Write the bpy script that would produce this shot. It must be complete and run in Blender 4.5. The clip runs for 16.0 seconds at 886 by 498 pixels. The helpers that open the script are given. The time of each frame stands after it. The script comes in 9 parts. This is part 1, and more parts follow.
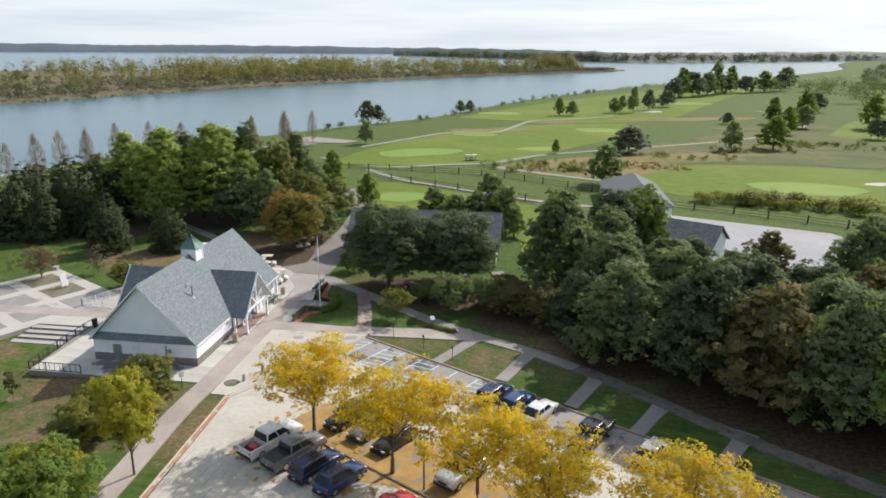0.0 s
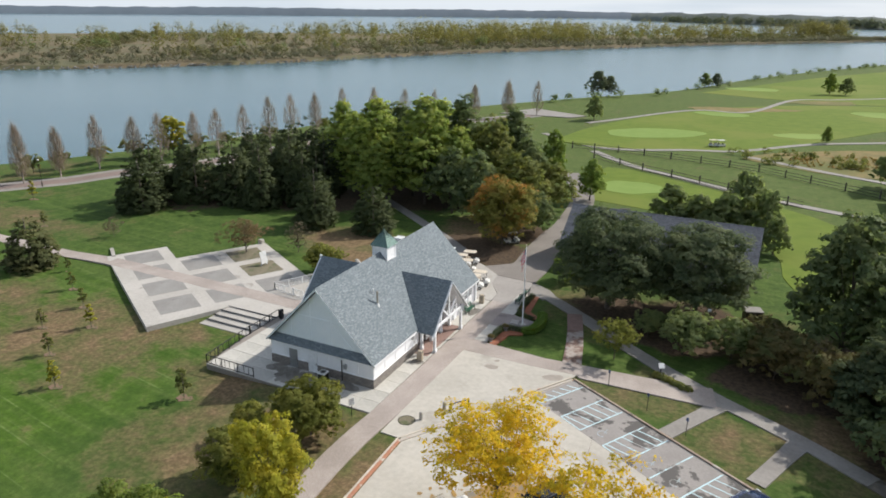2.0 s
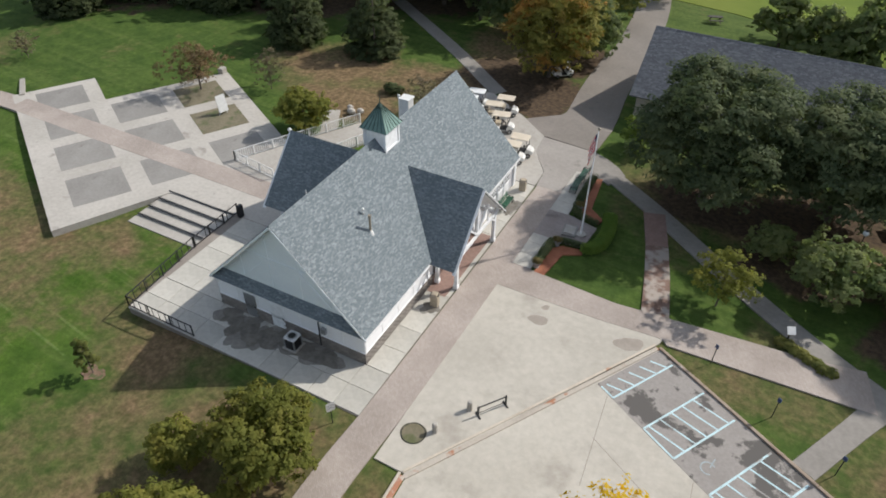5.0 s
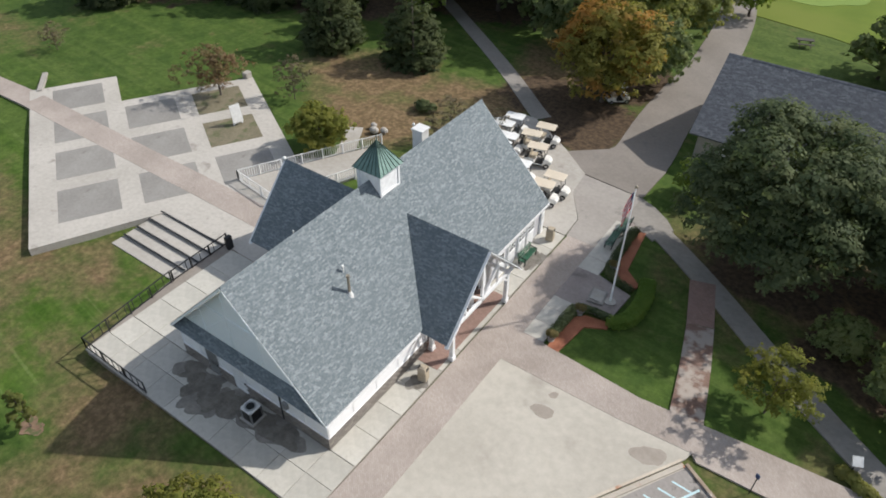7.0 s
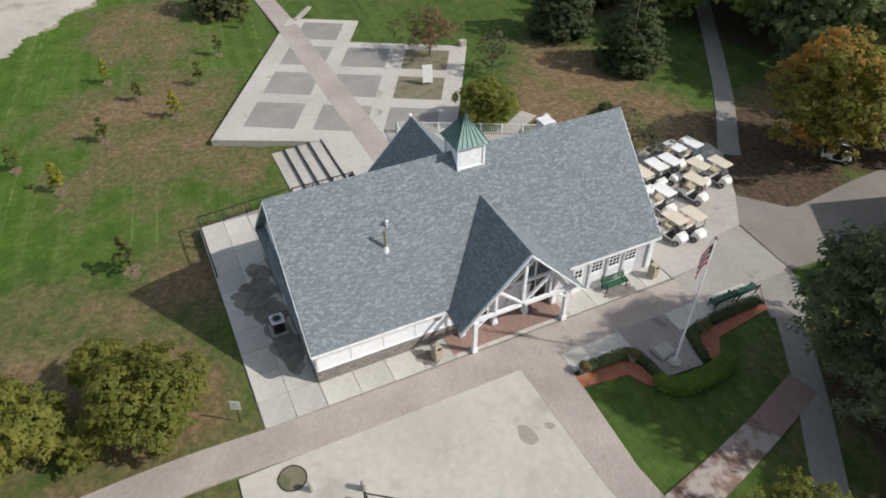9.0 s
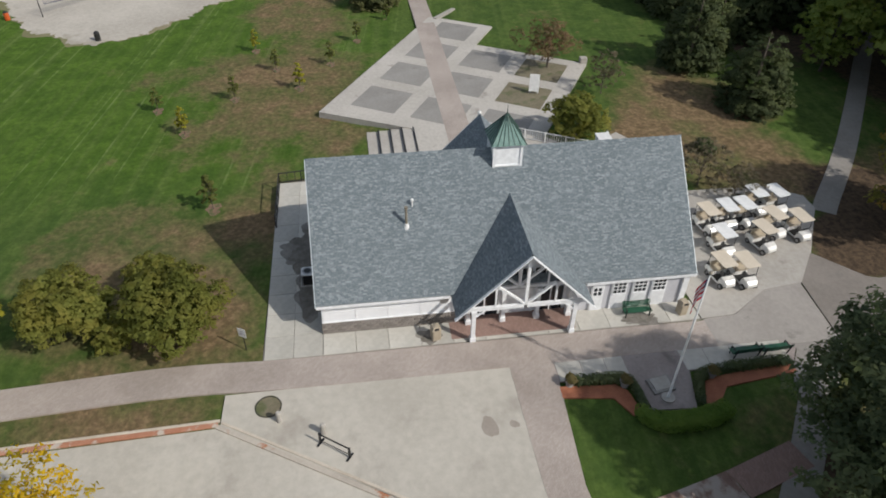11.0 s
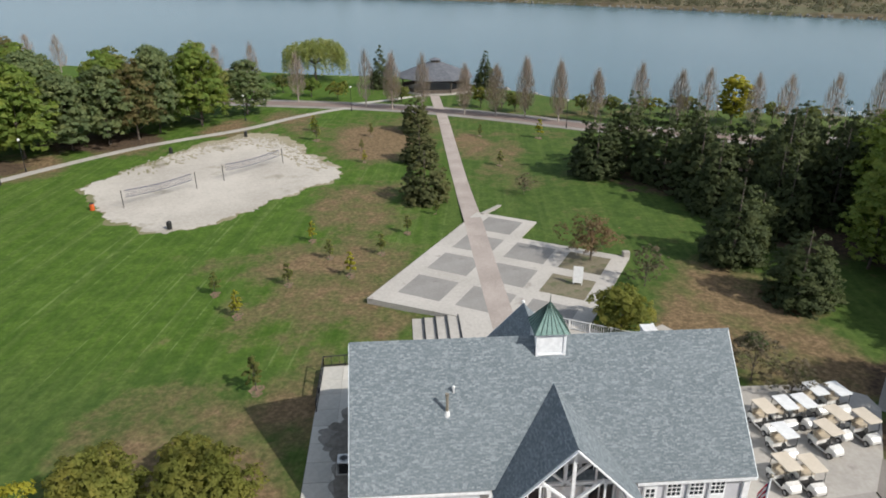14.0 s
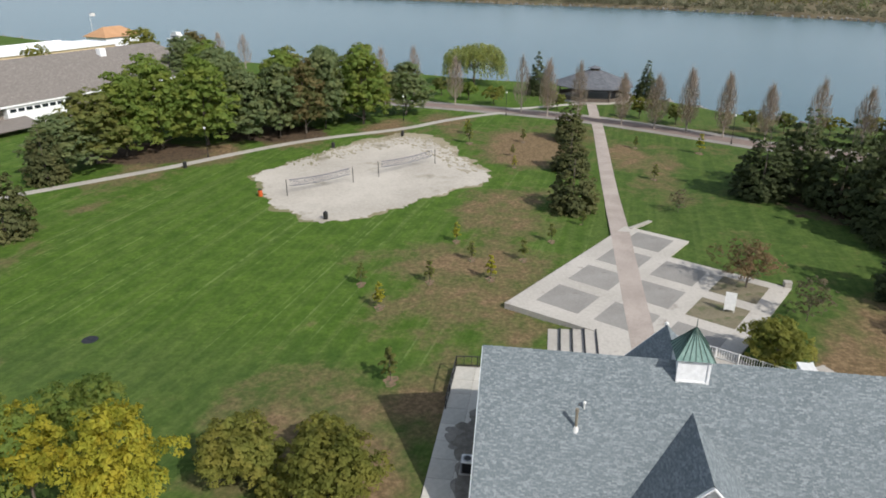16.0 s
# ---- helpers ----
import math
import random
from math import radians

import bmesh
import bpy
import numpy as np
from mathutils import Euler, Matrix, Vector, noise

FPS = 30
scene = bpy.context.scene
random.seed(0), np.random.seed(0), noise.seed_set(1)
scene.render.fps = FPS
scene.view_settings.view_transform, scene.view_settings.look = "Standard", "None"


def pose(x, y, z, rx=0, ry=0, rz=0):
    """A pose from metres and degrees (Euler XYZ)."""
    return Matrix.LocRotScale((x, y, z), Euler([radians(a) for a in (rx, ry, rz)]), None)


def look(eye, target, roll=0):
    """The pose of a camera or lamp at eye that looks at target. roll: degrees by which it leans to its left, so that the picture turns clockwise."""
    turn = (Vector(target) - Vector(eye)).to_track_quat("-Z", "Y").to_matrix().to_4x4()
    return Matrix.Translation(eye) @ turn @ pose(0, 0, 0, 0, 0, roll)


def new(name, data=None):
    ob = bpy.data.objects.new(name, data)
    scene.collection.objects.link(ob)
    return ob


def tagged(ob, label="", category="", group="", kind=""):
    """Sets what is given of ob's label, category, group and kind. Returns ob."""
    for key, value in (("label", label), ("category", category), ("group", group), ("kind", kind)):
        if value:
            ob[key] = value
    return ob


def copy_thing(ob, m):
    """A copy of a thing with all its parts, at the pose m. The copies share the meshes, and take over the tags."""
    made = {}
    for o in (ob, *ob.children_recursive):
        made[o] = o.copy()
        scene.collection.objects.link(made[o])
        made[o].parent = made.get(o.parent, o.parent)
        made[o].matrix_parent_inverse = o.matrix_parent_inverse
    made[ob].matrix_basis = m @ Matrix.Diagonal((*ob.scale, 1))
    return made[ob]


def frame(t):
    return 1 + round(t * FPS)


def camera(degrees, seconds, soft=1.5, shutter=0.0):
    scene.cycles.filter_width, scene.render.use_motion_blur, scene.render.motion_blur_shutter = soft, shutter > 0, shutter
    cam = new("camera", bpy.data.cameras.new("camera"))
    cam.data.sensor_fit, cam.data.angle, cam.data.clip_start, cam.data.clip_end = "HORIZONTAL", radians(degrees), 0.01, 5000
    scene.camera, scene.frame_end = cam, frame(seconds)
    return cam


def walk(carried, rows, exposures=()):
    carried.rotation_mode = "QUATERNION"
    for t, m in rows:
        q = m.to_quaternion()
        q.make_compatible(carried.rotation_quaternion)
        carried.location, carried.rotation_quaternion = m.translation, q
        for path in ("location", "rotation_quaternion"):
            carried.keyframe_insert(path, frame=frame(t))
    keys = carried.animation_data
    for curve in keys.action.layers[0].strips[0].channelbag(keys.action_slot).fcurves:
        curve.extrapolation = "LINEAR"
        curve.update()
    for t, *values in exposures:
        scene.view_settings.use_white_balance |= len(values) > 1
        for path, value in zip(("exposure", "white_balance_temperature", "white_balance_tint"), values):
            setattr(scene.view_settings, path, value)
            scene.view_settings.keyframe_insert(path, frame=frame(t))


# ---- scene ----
cam = camera(66.1, 16.0, 1.8)
PATH = [
    (0, (-0.415, -4.342, 33.878), (-0.6696, -2.4409, 33.3116), 0.45),
    (0.5, (-1.567, -0.459, 33.913), (-1.8762, 1.4342, 33.3471), 0.48),
    (1, (-2.684, 3.538, 33.944), (-3.3169, 5.3477, 33.3744), 0.50),
    (1.5, (-3.849, 7.702, 33.966), (-4.6769, 9.4308, 33.3953), 0.53),
    (2, (-5.394, 11.860, 33.967), (-6.2279, 13.5533, 33.3058), 0.57),
    (2.5, (-7.188, 16.063, 34.033), (-8.0115, 17.6943, 33.2201), 0.60),
    (3, (-9.225, 20.218, 34.132), (-10.0251, 21.7802, 33.1731), 0.60),
    (5.5, (-19.510, 38.984, 33.768), (-20.2222, 40.3388, 32.4806), 0.70),
    (6, (-19.997, 41.376, 33.546), (-20.7107, 42.7291, 32.2576), 0.64),
    (6.5, (-19.703, 43.481, 33.253), (-20.4207, 44.8292, 31.9617), 0.55),
    (7, (-18.733, 45.535, 32.937), (-19.6074, 46.7845, 31.6431), 0.46),
    (7.5, (-17.264, 47.770, 32.595), (-18.2160, 48.9557, 31.2959), 0.36),
    (8, (-15.349, 50.093, 32.251), (-16.4623, 51.1251, 30.9489), 0.30),
    (8.5, (-12.954, 52.585, 31.947), (-14.2146, 53.4304, 30.6447), 0.22),
    (9, (-10.444, 55.215, 31.688), (-11.8133, 55.8761, 30.3888), 0.15),
    (11.3, (-5.253, 62.773, 31.523), (-6.8148, 62.9578, 30.2874), -0.01),
    (11.5, (-5.200, 62.769, 31.508), (-6.8015, 62.9556, 30.3235), -0.01),
    (12, (-5.200, 62.769, 31.508), (-6.8895, 62.9608, 30.4538), -0.06),
    (12.5, (-5.200, 62.769, 31.508), (-6.9671, 62.9638, 30.5904), -0.09),
    (13, (-5.200, 62.769, 31.508), (-7.0223, 62.9702, 30.7073), -0.13),
    (13.5, (-5.200, 62.769, 31.508), (-7.0238, 62.9674, 30.7100), -0.15),
    (14, (-5.200, 62.769, 31.508), (-7.0311, 62.8938, 30.7118), -0.15),
    (14.5, (-5.200, 62.769, 31.508), (-7.0376, 62.7714, 30.7169), -0.18),
    (15, (-5.200, 62.769, 31.508), (-7.0339, 62.6466, 30.7179), -0.18),
    (15.5, (-5.200, 62.769, 31.508), (-7.0232, 62.5225, 30.7220), -0.18),
    (16, (-5.200, 62.769, 31.508), (-7.0192, 62.4788, 30.7277), -0.18),
]
walk(cam, [(t, look(eye, target, roll)) for t, eye, target, roll in PATH], ((0.0, 0.24), (1.5, 0.20), (3.0, 0.07), (5.5, -0.02), (7.0, 0.06), (8.0, 0.05), (9.0, -0.04), (11.5, -0.34), (12.5, -0.10), (13.5, 0.05), (16.0, 0.05)))

# ---- light ----
SUN_EL, SUN_AZ = radians(39.9), radians(38.2)
world = bpy.data.worlds.new("sky")
scene.world = world
world.use_nodes = True
wn, wl = world.node_tree.nodes, world.node_tree.links
wn.clear()
w_out, w_bg = wn.new("ShaderNodeOutputWorld"), wn.new("ShaderNodeBackground")
w_sky = wn.new("ShaderNodeTexSky")
w_sky.sky_type, w_sky.sun_disc = "NISHITA", False
w_sky.sun_elevation, w_sky.sun_rotation = SUN_EL, SUN_AZ
w_sky.dust_density = 2.0
w_co, w_map = wn.new("ShaderNodeTexCoord"), wn.new("ShaderNodeMapping")
w_map.inputs["Scale"].default_value = (1.6, 1.6, 9.0)
w_noise = wn.new("ShaderNodeTexNoise")
w_noise.inputs["Scale"].default_value, w_noise.inputs["Detail"].default_value = 2.2, 6
w_ramp = wn.new("ShaderNodeValToRGB")
w_ramp.color_ramp.elements[0].position, w_ramp.color_ramp.elements[1].position = 0.41, 0.68
w_mix = wn.new("ShaderNodeMix")
w_mix.data_type = "RGBA"
w_cloud, w_noise2, w_map2 = wn.new("ShaderNodeValToRGB"), wn.new("ShaderNodeTexNoise"), wn.new("ShaderNodeMapping")
w_map2.inputs["Scale"].default_value = (1.0, 1.0, 14.0)
w_noise2.inputs["Scale"].default_value, w_noise2.inputs["Detail"].default_value = 2.6, 5
w_cloud.color_ramp.elements[0].position, w_cloud.color_ramp.elements[1].position = 0.36, 0.58
w_scale = wn.new("ShaderNodeMix")
w_scale.data_type = "RGBA"
w_scale.inputs["A"].default_value, w_scale.inputs["B"].default_value = (6.0, 7.0, 8.1, 1), (7.7, 8.4, 9.2, 1)
wl.new(w_co.outputs["Generated"], w_map.inputs["Vector"])
wl.new(w_co.outputs["Generated"], w_map2.inputs["Vector"])
wl.new(w_map2.outputs[0], w_noise2.inputs["Vector"])
wl.new(w_noise2.outputs["Fac"], w_cloud.inputs[0])
wl.new(w_cloud.outputs[0], w_scale.inputs["Factor"])
wl.new(w_scale.outputs["Result"], w_mix.inputs["B"])
wl.new(w_map.outputs[0], w_noise.inputs["Vector"])
wl.new(w_noise.outputs["Fac"], w_ramp.inputs[0])
# haze whitens the sky towards the horizon
w_sep, w_haze, w_max = wn.new("ShaderNodeSeparateXYZ"), wn.new("ShaderNodeMapRange"), wn.new("ShaderNodeMath")
w_haze.interpolation_type = "SMOOTHSTEP"
for key, val in (("From Min", 0.02), ("From Max", 0.30), ("To Min", 0.80), ("To Max", 0.0)):
    w_haze.inputs[key].default_value = val
w_max.operation = "MAXIMUM"
wl.new(w_co.outputs["Generated"], w_sep.inputs[0])
wl.new(w_sep.outputs["Z"], w_haze.inputs["Value"])
wl.new(w_ramp.outputs[0], w_max.inputs[0])
wl.new(w_haze.outputs[0], w_max.inputs[1])
wl.new(w_max.outputs[0], w_mix.inputs["Factor"])
wl.new(w_sky.outputs[0], w_mix.inputs["A"])
wl.new(w_mix.outputs["Result"], w_bg.inputs["Color"])
w_bg.inputs["Strength"].default_value = 0.106
wl.new(w_bg.outputs[0], w_out.inputs[0])

sun_data = bpy.data.lights.new("sun", "SUN")
sun_data.energy, sun_data.angle, sun_data.color = 4.4, radians(1.0), (1.0, 0.955, 0.885)
sun = new("sun", sun_data)
sun.matrix_world = look((60, 76, 90), (60 - math.cos(SUN_EL) * math.sin(SUN_AZ), 76 - math.cos(SUN_EL) * math.cos(SUN_AZ), 90 - math.sin(SUN_EL)))


# ---- materials ----
def base_material(name):
    m = bpy.data.materials.new(name)
    m.use_nodes = True
    return m, m.node_tree.nodes, m.node_tree.links, m.node_tree.nodes["Principled BSDF"]


def noise_node(nt, links, scale, detail=4.0, rough=0.55, stretch=None, coord="Object"):
    co = nt.new("ShaderNodeTexCoord")
    n = nt.new("ShaderNodeTexNoise")
    n.inputs["Scale"].default_value, n.inputs["Detail"].default_value, n.inputs["Roughness"].default_value = scale, detail, rough
    if stretch:
        mp = nt.new("ShaderNodeMapping")
        mp.vector_type = "TEXTURE"
        mp.inputs["Scale"].default_value = stretch[:3]
        if len(stretch) > 3:
            mp.inputs["Rotation"].default_value = (0, 0, radians(stretch[3]))
        links.new(co.outputs[coord], mp.inputs["Vector"])
        links.new(mp.outputs[0], n.inputs["Vector"])
    else:
        links.new(co.outputs[coord], n.inputs["Vector"])
    return n.outputs["Fac"]


def ranged(nt, links, value, a, b, c=0.0, d=1.0):
    r = nt.new("ShaderNodeMapRange")
    r.interpolation_type = "SMOOTHSTEP"
    for k, v in (("From Min", a), ("From Max", b), ("To Min", c), ("To Max", d)):
        r.inputs[k].default_value = v
    links.new(value, r.inputs["Value"])
    return r.outputs[0]


def math_node(nt, links, op, a, b):
    n = nt.new("ShaderNodeMath")
    n.operation = op
    for k, v in enumerate((a, b)):
        if isinstance(v, (int, float)):
            n.inputs[k].default_value = v
        else:
            links.new(v, n.inputs[k])
    return n.outputs[0]


def mixed(nt, links, fac, a, b, blend="MIX"):
    n = nt.new("ShaderNodeMix")
    n.data_type, n.blend_type = "RGBA", blend
    for key, v in (("Factor", fac), ("A", a), ("B", b)):
        if isinstance(v, (int, float)):
            n.inputs[key].default_value = v
        elif isinstance(v, tuple):
            n.inputs[key].default_value = (*v, 1) if len(v) == 3 else v
        else:
            links.new(v, n.inputs[key])
    return n.outputs["Result"]


def add_bump(nt, links, bsdf, height, strength, distance):
    b = nt.new("ShaderNodeBump")
    b.inputs["Strength"].default_value, b.inputs["Distance"].default_value = strength, distance
    links.new(height, b.inputs["Height"])
    links.new(b.outputs[0], bsdf.inputs["Normal"])


def surface(name, low, high, rough=0.85, big=0.25, small=6.0, stain=None, stain_amount=(0.58, 0.72), metal=0.0, bump=0.25, bump_d=0.01, jitter=0.0, stain_scale=0.6):
    """A plain weathered surface: two scales of tone, optional stains and a fine bump."""
    m, nt, links, bsdf = base_material(name)
    a, b = noise_node(nt, links, big, 5), noise_node(nt, links, small, 6, 0.65)
    f = math_node(nt, links, "ADD", math_node(nt, links, "MULTIPLY", a, 0.55), math_node(nt, links, "MULTIPLY", b, 0.45))
    col = mixed(nt, links, ranged(nt, links, f, 0.32, 0.68), low, high)
    if jitter:
        info = nt.new("ShaderNodeObjectInfo")
        dark = mixed(nt, links, 1.0, col, (1 - jitter,) * 3, "MULTIPLY")
        col = mixed(nt, links, info.outputs["Random"], dark, col)
    if stain:
        col = mixed(nt, links, ranged(nt, links, noise_node(nt, links, stain_scale, 7, 0.6), *stain_amount), col, stain)
    links.new(col, bsdf.inputs["Base Color"])
    bsdf.inputs["Roughness"].default_value, bsdf.inputs["Metallic"].default_value = rough, metal
    if bump:
        add_bump(nt, links, bsdf, b, bump, bump_d)
    return m


def glossy(name, colour, rough=0.3, metal=0.0, coat=0.0, alpha=None):
    m, nt, links, bsdf = base_material(name)
    n = noise_node(nt, links, 3.0, 5)
    links.new(mixed(nt, links, ranged(nt, links, n, 0.35, 0.7), tuple(c * 0.86 for c in colour), colour), bsdf.inputs["Base Color"])
    links.new(ranged(nt, links, n, 0.3, 0.7, rough * 0.8, min(1, rough * 1.3)), bsdf.inputs["Roughness"])
    bsdf.inputs["Metallic"].default_value = metal
    bsdf.inputs["Coat Weight"].default_value = coat
    return m


def leaf_material(name, a, b, c, translucent=0.5, patch=None):
    """Foliage: each leaf clump takes its own tone, and whole boughs drift between the colours."""
    m, nt, links, bsdf = base_material(name)
    geo = nt.new("ShaderNodeNewGeometry")
    col = mixed(nt, links, geo.outputs["Random Per Island"], a, b)
    col = mixed(nt, links, ranged(nt, links, noise_node(nt, links, 0.45, 3), 0.42, 0.66), col, c)
    if patch:
        col = mixed(nt, links, ranged(nt, links, noise_node(nt, links, 0.22, 2), 0.46, 0.62), col, patch)
    info = nt.new("ShaderNodeObjectInfo")
    col = mixed(nt, links, info.outputs["Random"], mixed(nt, links, 1.0, col, (0.78, 0.80, 0.78), "MULTIPLY"), col)
    links.new(col, bsdf.inputs["Base Color"])
    bsdf.inputs["Roughness"].default_value = 0.7
    bsdf.inputs["Specular IOR Level"].default_value = 0.18
    tr = nt.new("ShaderNodeBsdfTranslucent")
    links.new(mixed(nt, links, 1.0, col, (1.15, 1.2, 0.75), "MULTIPLY"), tr.inputs["Color"])
    mx = nt.new("ShaderNodeMixShader")
    mx.inputs[0].default_value = translucent
    links.new(bsdf.outputs[0], mx.inputs[1])
    links.new(tr.outputs[0], mx.inputs[2])
    links.new(mx.outputs[0], nt["Material Output"].inputs["Surface"])
    return m


# leaf litter by the trees; some spots also darken ground for the wood's shade
LITTER_SHADE_SPOTS = ((-41.0, 101.6, 7.5, 5.5), (-46.5, 103.5, 6.5, 5.5), (-39.6, 111.0, 4.2, 7.0), (-39.8, 98.2, 4.8, 3.8), (-103, 114, 16, 24), (-82, 114, 14, 12), (-67, 123, 16, 11), (-116, -11, 10, 18), (-134, 8, 10, 14),
                (-20, 89, 7, 5), (-11, 91, 7, 5), (5, 84, 10, 9), (18, 74, 16, 13), (33, 62, 12, 12), (11, 68, 8, 6), (20, 60, 9, 7), (28, 54, 9, 7), (-1, 78, 9, 6), (-12, 83, 7, 4))


def grass_material():
    """Mown park grass: green with dry brown stretches, mowing streaks and fine blades."""
    m, nt, links, bsdf = base_material("grass")
    co = nt.new("ShaderNodeTexCoord")
    warp = noise_node(nt, links, 0.11, 5, 0.6)
    fine = noise_node(nt, links, 2.2, 8, 0.7)
    mid = noise_node(nt, links, 0.45, 6, 0.65)
    streak = noise_node(nt, links, 1.0, 3, 0.6, (70, 1.2, 100, 174))
    tracks = noise_node(nt, links, 1.0, 2, 0.5, (160, 0.42, 100, 172))
    green = mixed(nt, links, ranged(nt, links, mid, 0.3, 0.7), (0.040, 0.074, 0.016), (0.070, 0.112, 0.024))
    # lusher turf on the open western lawn, paler on the golf course
    sep = nt.new("ShaderNodeSeparateXYZ")
    links.new(co.outputs["Object"], sep.inputs[0])
    lush = math_node(nt, links, "MULTIPLY", ranged(nt, links, sep.outputs["X"], -62, -48, 1, 0), ranged(nt, links, sep.outputs["Y"], 52, 82, 1, 0))
    course = ranged(nt, links, sep.outputs["Y"], 112, 150, 0, 1)
    green = mixed(nt, links, lush, green, mixed(nt, links, ranged(nt, links, mid, 0.3, 0.7), (0.041, 0.085, 0.010), (0.074, 0.130, 0.018)))
    green = mixed(nt, links, course, green, mixed(nt, links, ranged(nt, links, mid, 0.3, 0.7), (0.066, 0.098, 0.024), (0.098, 0.128, 0.036)))
    green = mixed(nt, links, ranged(nt, links, streak, 0.42, 0.66, 0, 0.45), green, (0.096, 0.134, 0.036))
    green = mixed(nt, links, math_node(nt, links, "MULTIPLY", ranged(nt, links, tracks, 0.60, 0.70, 0, 0.95), math_node(nt, links, "MULTIPLY", lush, ranged(nt, links, mid, 0.40, 0.60, 0.15, 1.0))), green, (0.150, 0.200, 0.070))
    olive = mixed(nt, links, ranged(nt, links, fine, 0.3, 0.7), (0.080, 0.086, 0.032), (0.128, 0.118, 0.052))
    brown = mixed(nt, links, ranged(nt, links, fine, 0.3, 0.7), (0.126, 0.086, 0.047), (0.196, 0.140, 0.083))
    total = None
    # dry stretches: centre x, y and half-lengths
    for cx, cy, rx, ry, k in ((-70, 54, 20, 14, 1.1), (-45, 46, 12, 10, 0.75), (-58, 93, 12, 8, 1.05), (-131, 58, 19, 13, 1.65), (-128, 76, 12, 6, 1.1), (-95, 57, 18, 9, 1.15), (-140, 40, 14, 22, 0.7), (-142, 62, 18, 14, 0.85), (-118, 82, 22, 6, 0.6), (-62, -2, 22, 9, 0.7), (-117, 2, 13, 8, 1.35), (-130, 14, 11, 8, 1.35), (-142, 29, 10, 9, 1.35), (-152, 40, 9, 8, 1.3),
                              (-48, 55, 6, 5, 0.9), (-38, 51, 9, 6, 1.15), (-110, -2, 40, 12, 0.75), (-5, 68, 26, 7, 0.62), (-12, 88, 25, 8, 0.9), (15, 72, 22, 14, 1.1), (-46, 110, 10, 12, 1.0), (-150, 95, 14, 30, 0.35), (-32, 48, 6, 9, 0.9), (-60, 65, 8, 6, 0.4), (-64, 97, 9, 7, 1.3), (-52, 99, 8, 5, 1.1), (-58, 90, 9, 5, 1.4)):
        mp = nt.new("ShaderNodeMapping")
        mp.vector_type = "TEXTURE"
        mp.inputs["Location"].default_value, mp.inputs["Scale"].default_value = (cx, cy, 0), (rx, ry, 1000)
        links.new(co.outputs["Object"], mp.inputs["Vector"])
        ln = nt.new("ShaderNodeVectorMath")
        ln.operation = "LENGTH"
        links.new(mp.outputs[0], ln.inputs[0])
        v = ranged(nt, links, ln.outputs["Value"], 0.2, 1.25, k, 0)
        total = v if total is None else math_node(nt, links, "MAXIMUM", total, v)
    dry = math_node(nt, links, "ADD", total, math_node(nt, links, "MULTIPLY", math_node(nt, links, "SUBTRACT", warp, 0.5), 2.4))
    dry = math_node(nt, links, "ADD", dry, math_node(nt, links, "MULTIPLY", math_node(nt, links, "SUBTRACT", mid, 0.5), 1.8))
    dry = math_node(nt, links, "SUBTRACT", dry, math_node(nt, links, "MULTIPLY", lush, 0.30))
    col = mixed(nt, links, ranged(nt, links, dry, 0.12, 0.66), green, olive)
    col = mixed(nt, links, ranged(nt, links, dry, 0.52, 1.15), col, brown)
    col = mixed(nt, links, ranged(nt, links, fine, 0.40, 0.68, 0, 0.40), col, mixed(nt, links, 1.0, col, (1.7, 1.6, 1.5), "MULTIPLY"))
    blot = noise_node(nt, links, 1.6, 8, 0.8)
    col = mixed(nt, links, ranged(nt, links, blot, 0.36, 0.58, 0.62, 0.0), col, mixed(nt, links, 1.0, col, (0.55, 0.62, 0.5), "MULTIPLY"))
    # fallen leaves and bare soil under the trees, with some tree shade painted in
    litter = None
    for cx, cy, rx, ry in LITTER_SHADE_SPOTS:
        mp = nt.new("ShaderNodeMapping")
        mp.vector_type = "TEXTURE"
        mp.inputs["Location"].default_value, mp.inputs["Scale"].default_value = (cx, cy, 0), (rx, ry, 1000)
        links.new(co.outputs["Object"], mp.inputs["Vector"])
        ln = nt.new("ShaderNodeVectorMath")
        ln.operation = "LENGTH"
        links.new(mp.outputs[0], ln.inputs[0])
        v = ranged(nt, links, ln.outputs["Value"], 0.35, 1.2, 1, 0)
        litter = v if litter is None else math_node(nt, links, "MAXIMUM", litter, v)
    litter = math_node(nt, links, "ADD", litter, math_node(nt, links, "MULTIPLY", math_node(nt, links, "SUBTRACT", mid, 0.5), 1.3))
    soil = mixed(nt, links, ranged(nt, links, fine, 0.35, 0.65), (0.050, 0.036, 0.025), (0.112, 0.078, 0.050))
    col = mixed(nt, links, ranged(nt, links, litter, 0.42, 0.72), col, soil)
    links.new(col, bsdf.inputs["Base Color"])
    bsdf.inputs["Roughness"].default_value = 0.95
    bsdf.inputs["Specular IOR Level"].default_value = 0.15
    add_bump(nt, links, bsdf, fine, 0.5, 0.08)
    return m


def turf_material(name, a, b, c):
    m, nt, links, bsdf = base_material(name)
    big, mid = noise_node(nt, links, 0.02, 5, 0.6), noise_node(nt, links, 0.3, 6, 0.6)
    col = mixed(nt, links, ranged(nt, links, mid, 0.3, 0.7), a, b)
    col = mixed(nt, links, ranged(nt, links, big, 0.45, 0.62), col, c)
    links.new(col, bsdf.inputs["Base Color"])
    bsdf.inputs["Roughness"].default_value = 0.95
    bsdf.inputs["Specular IOR Level"].default_value = 0.15
    return m


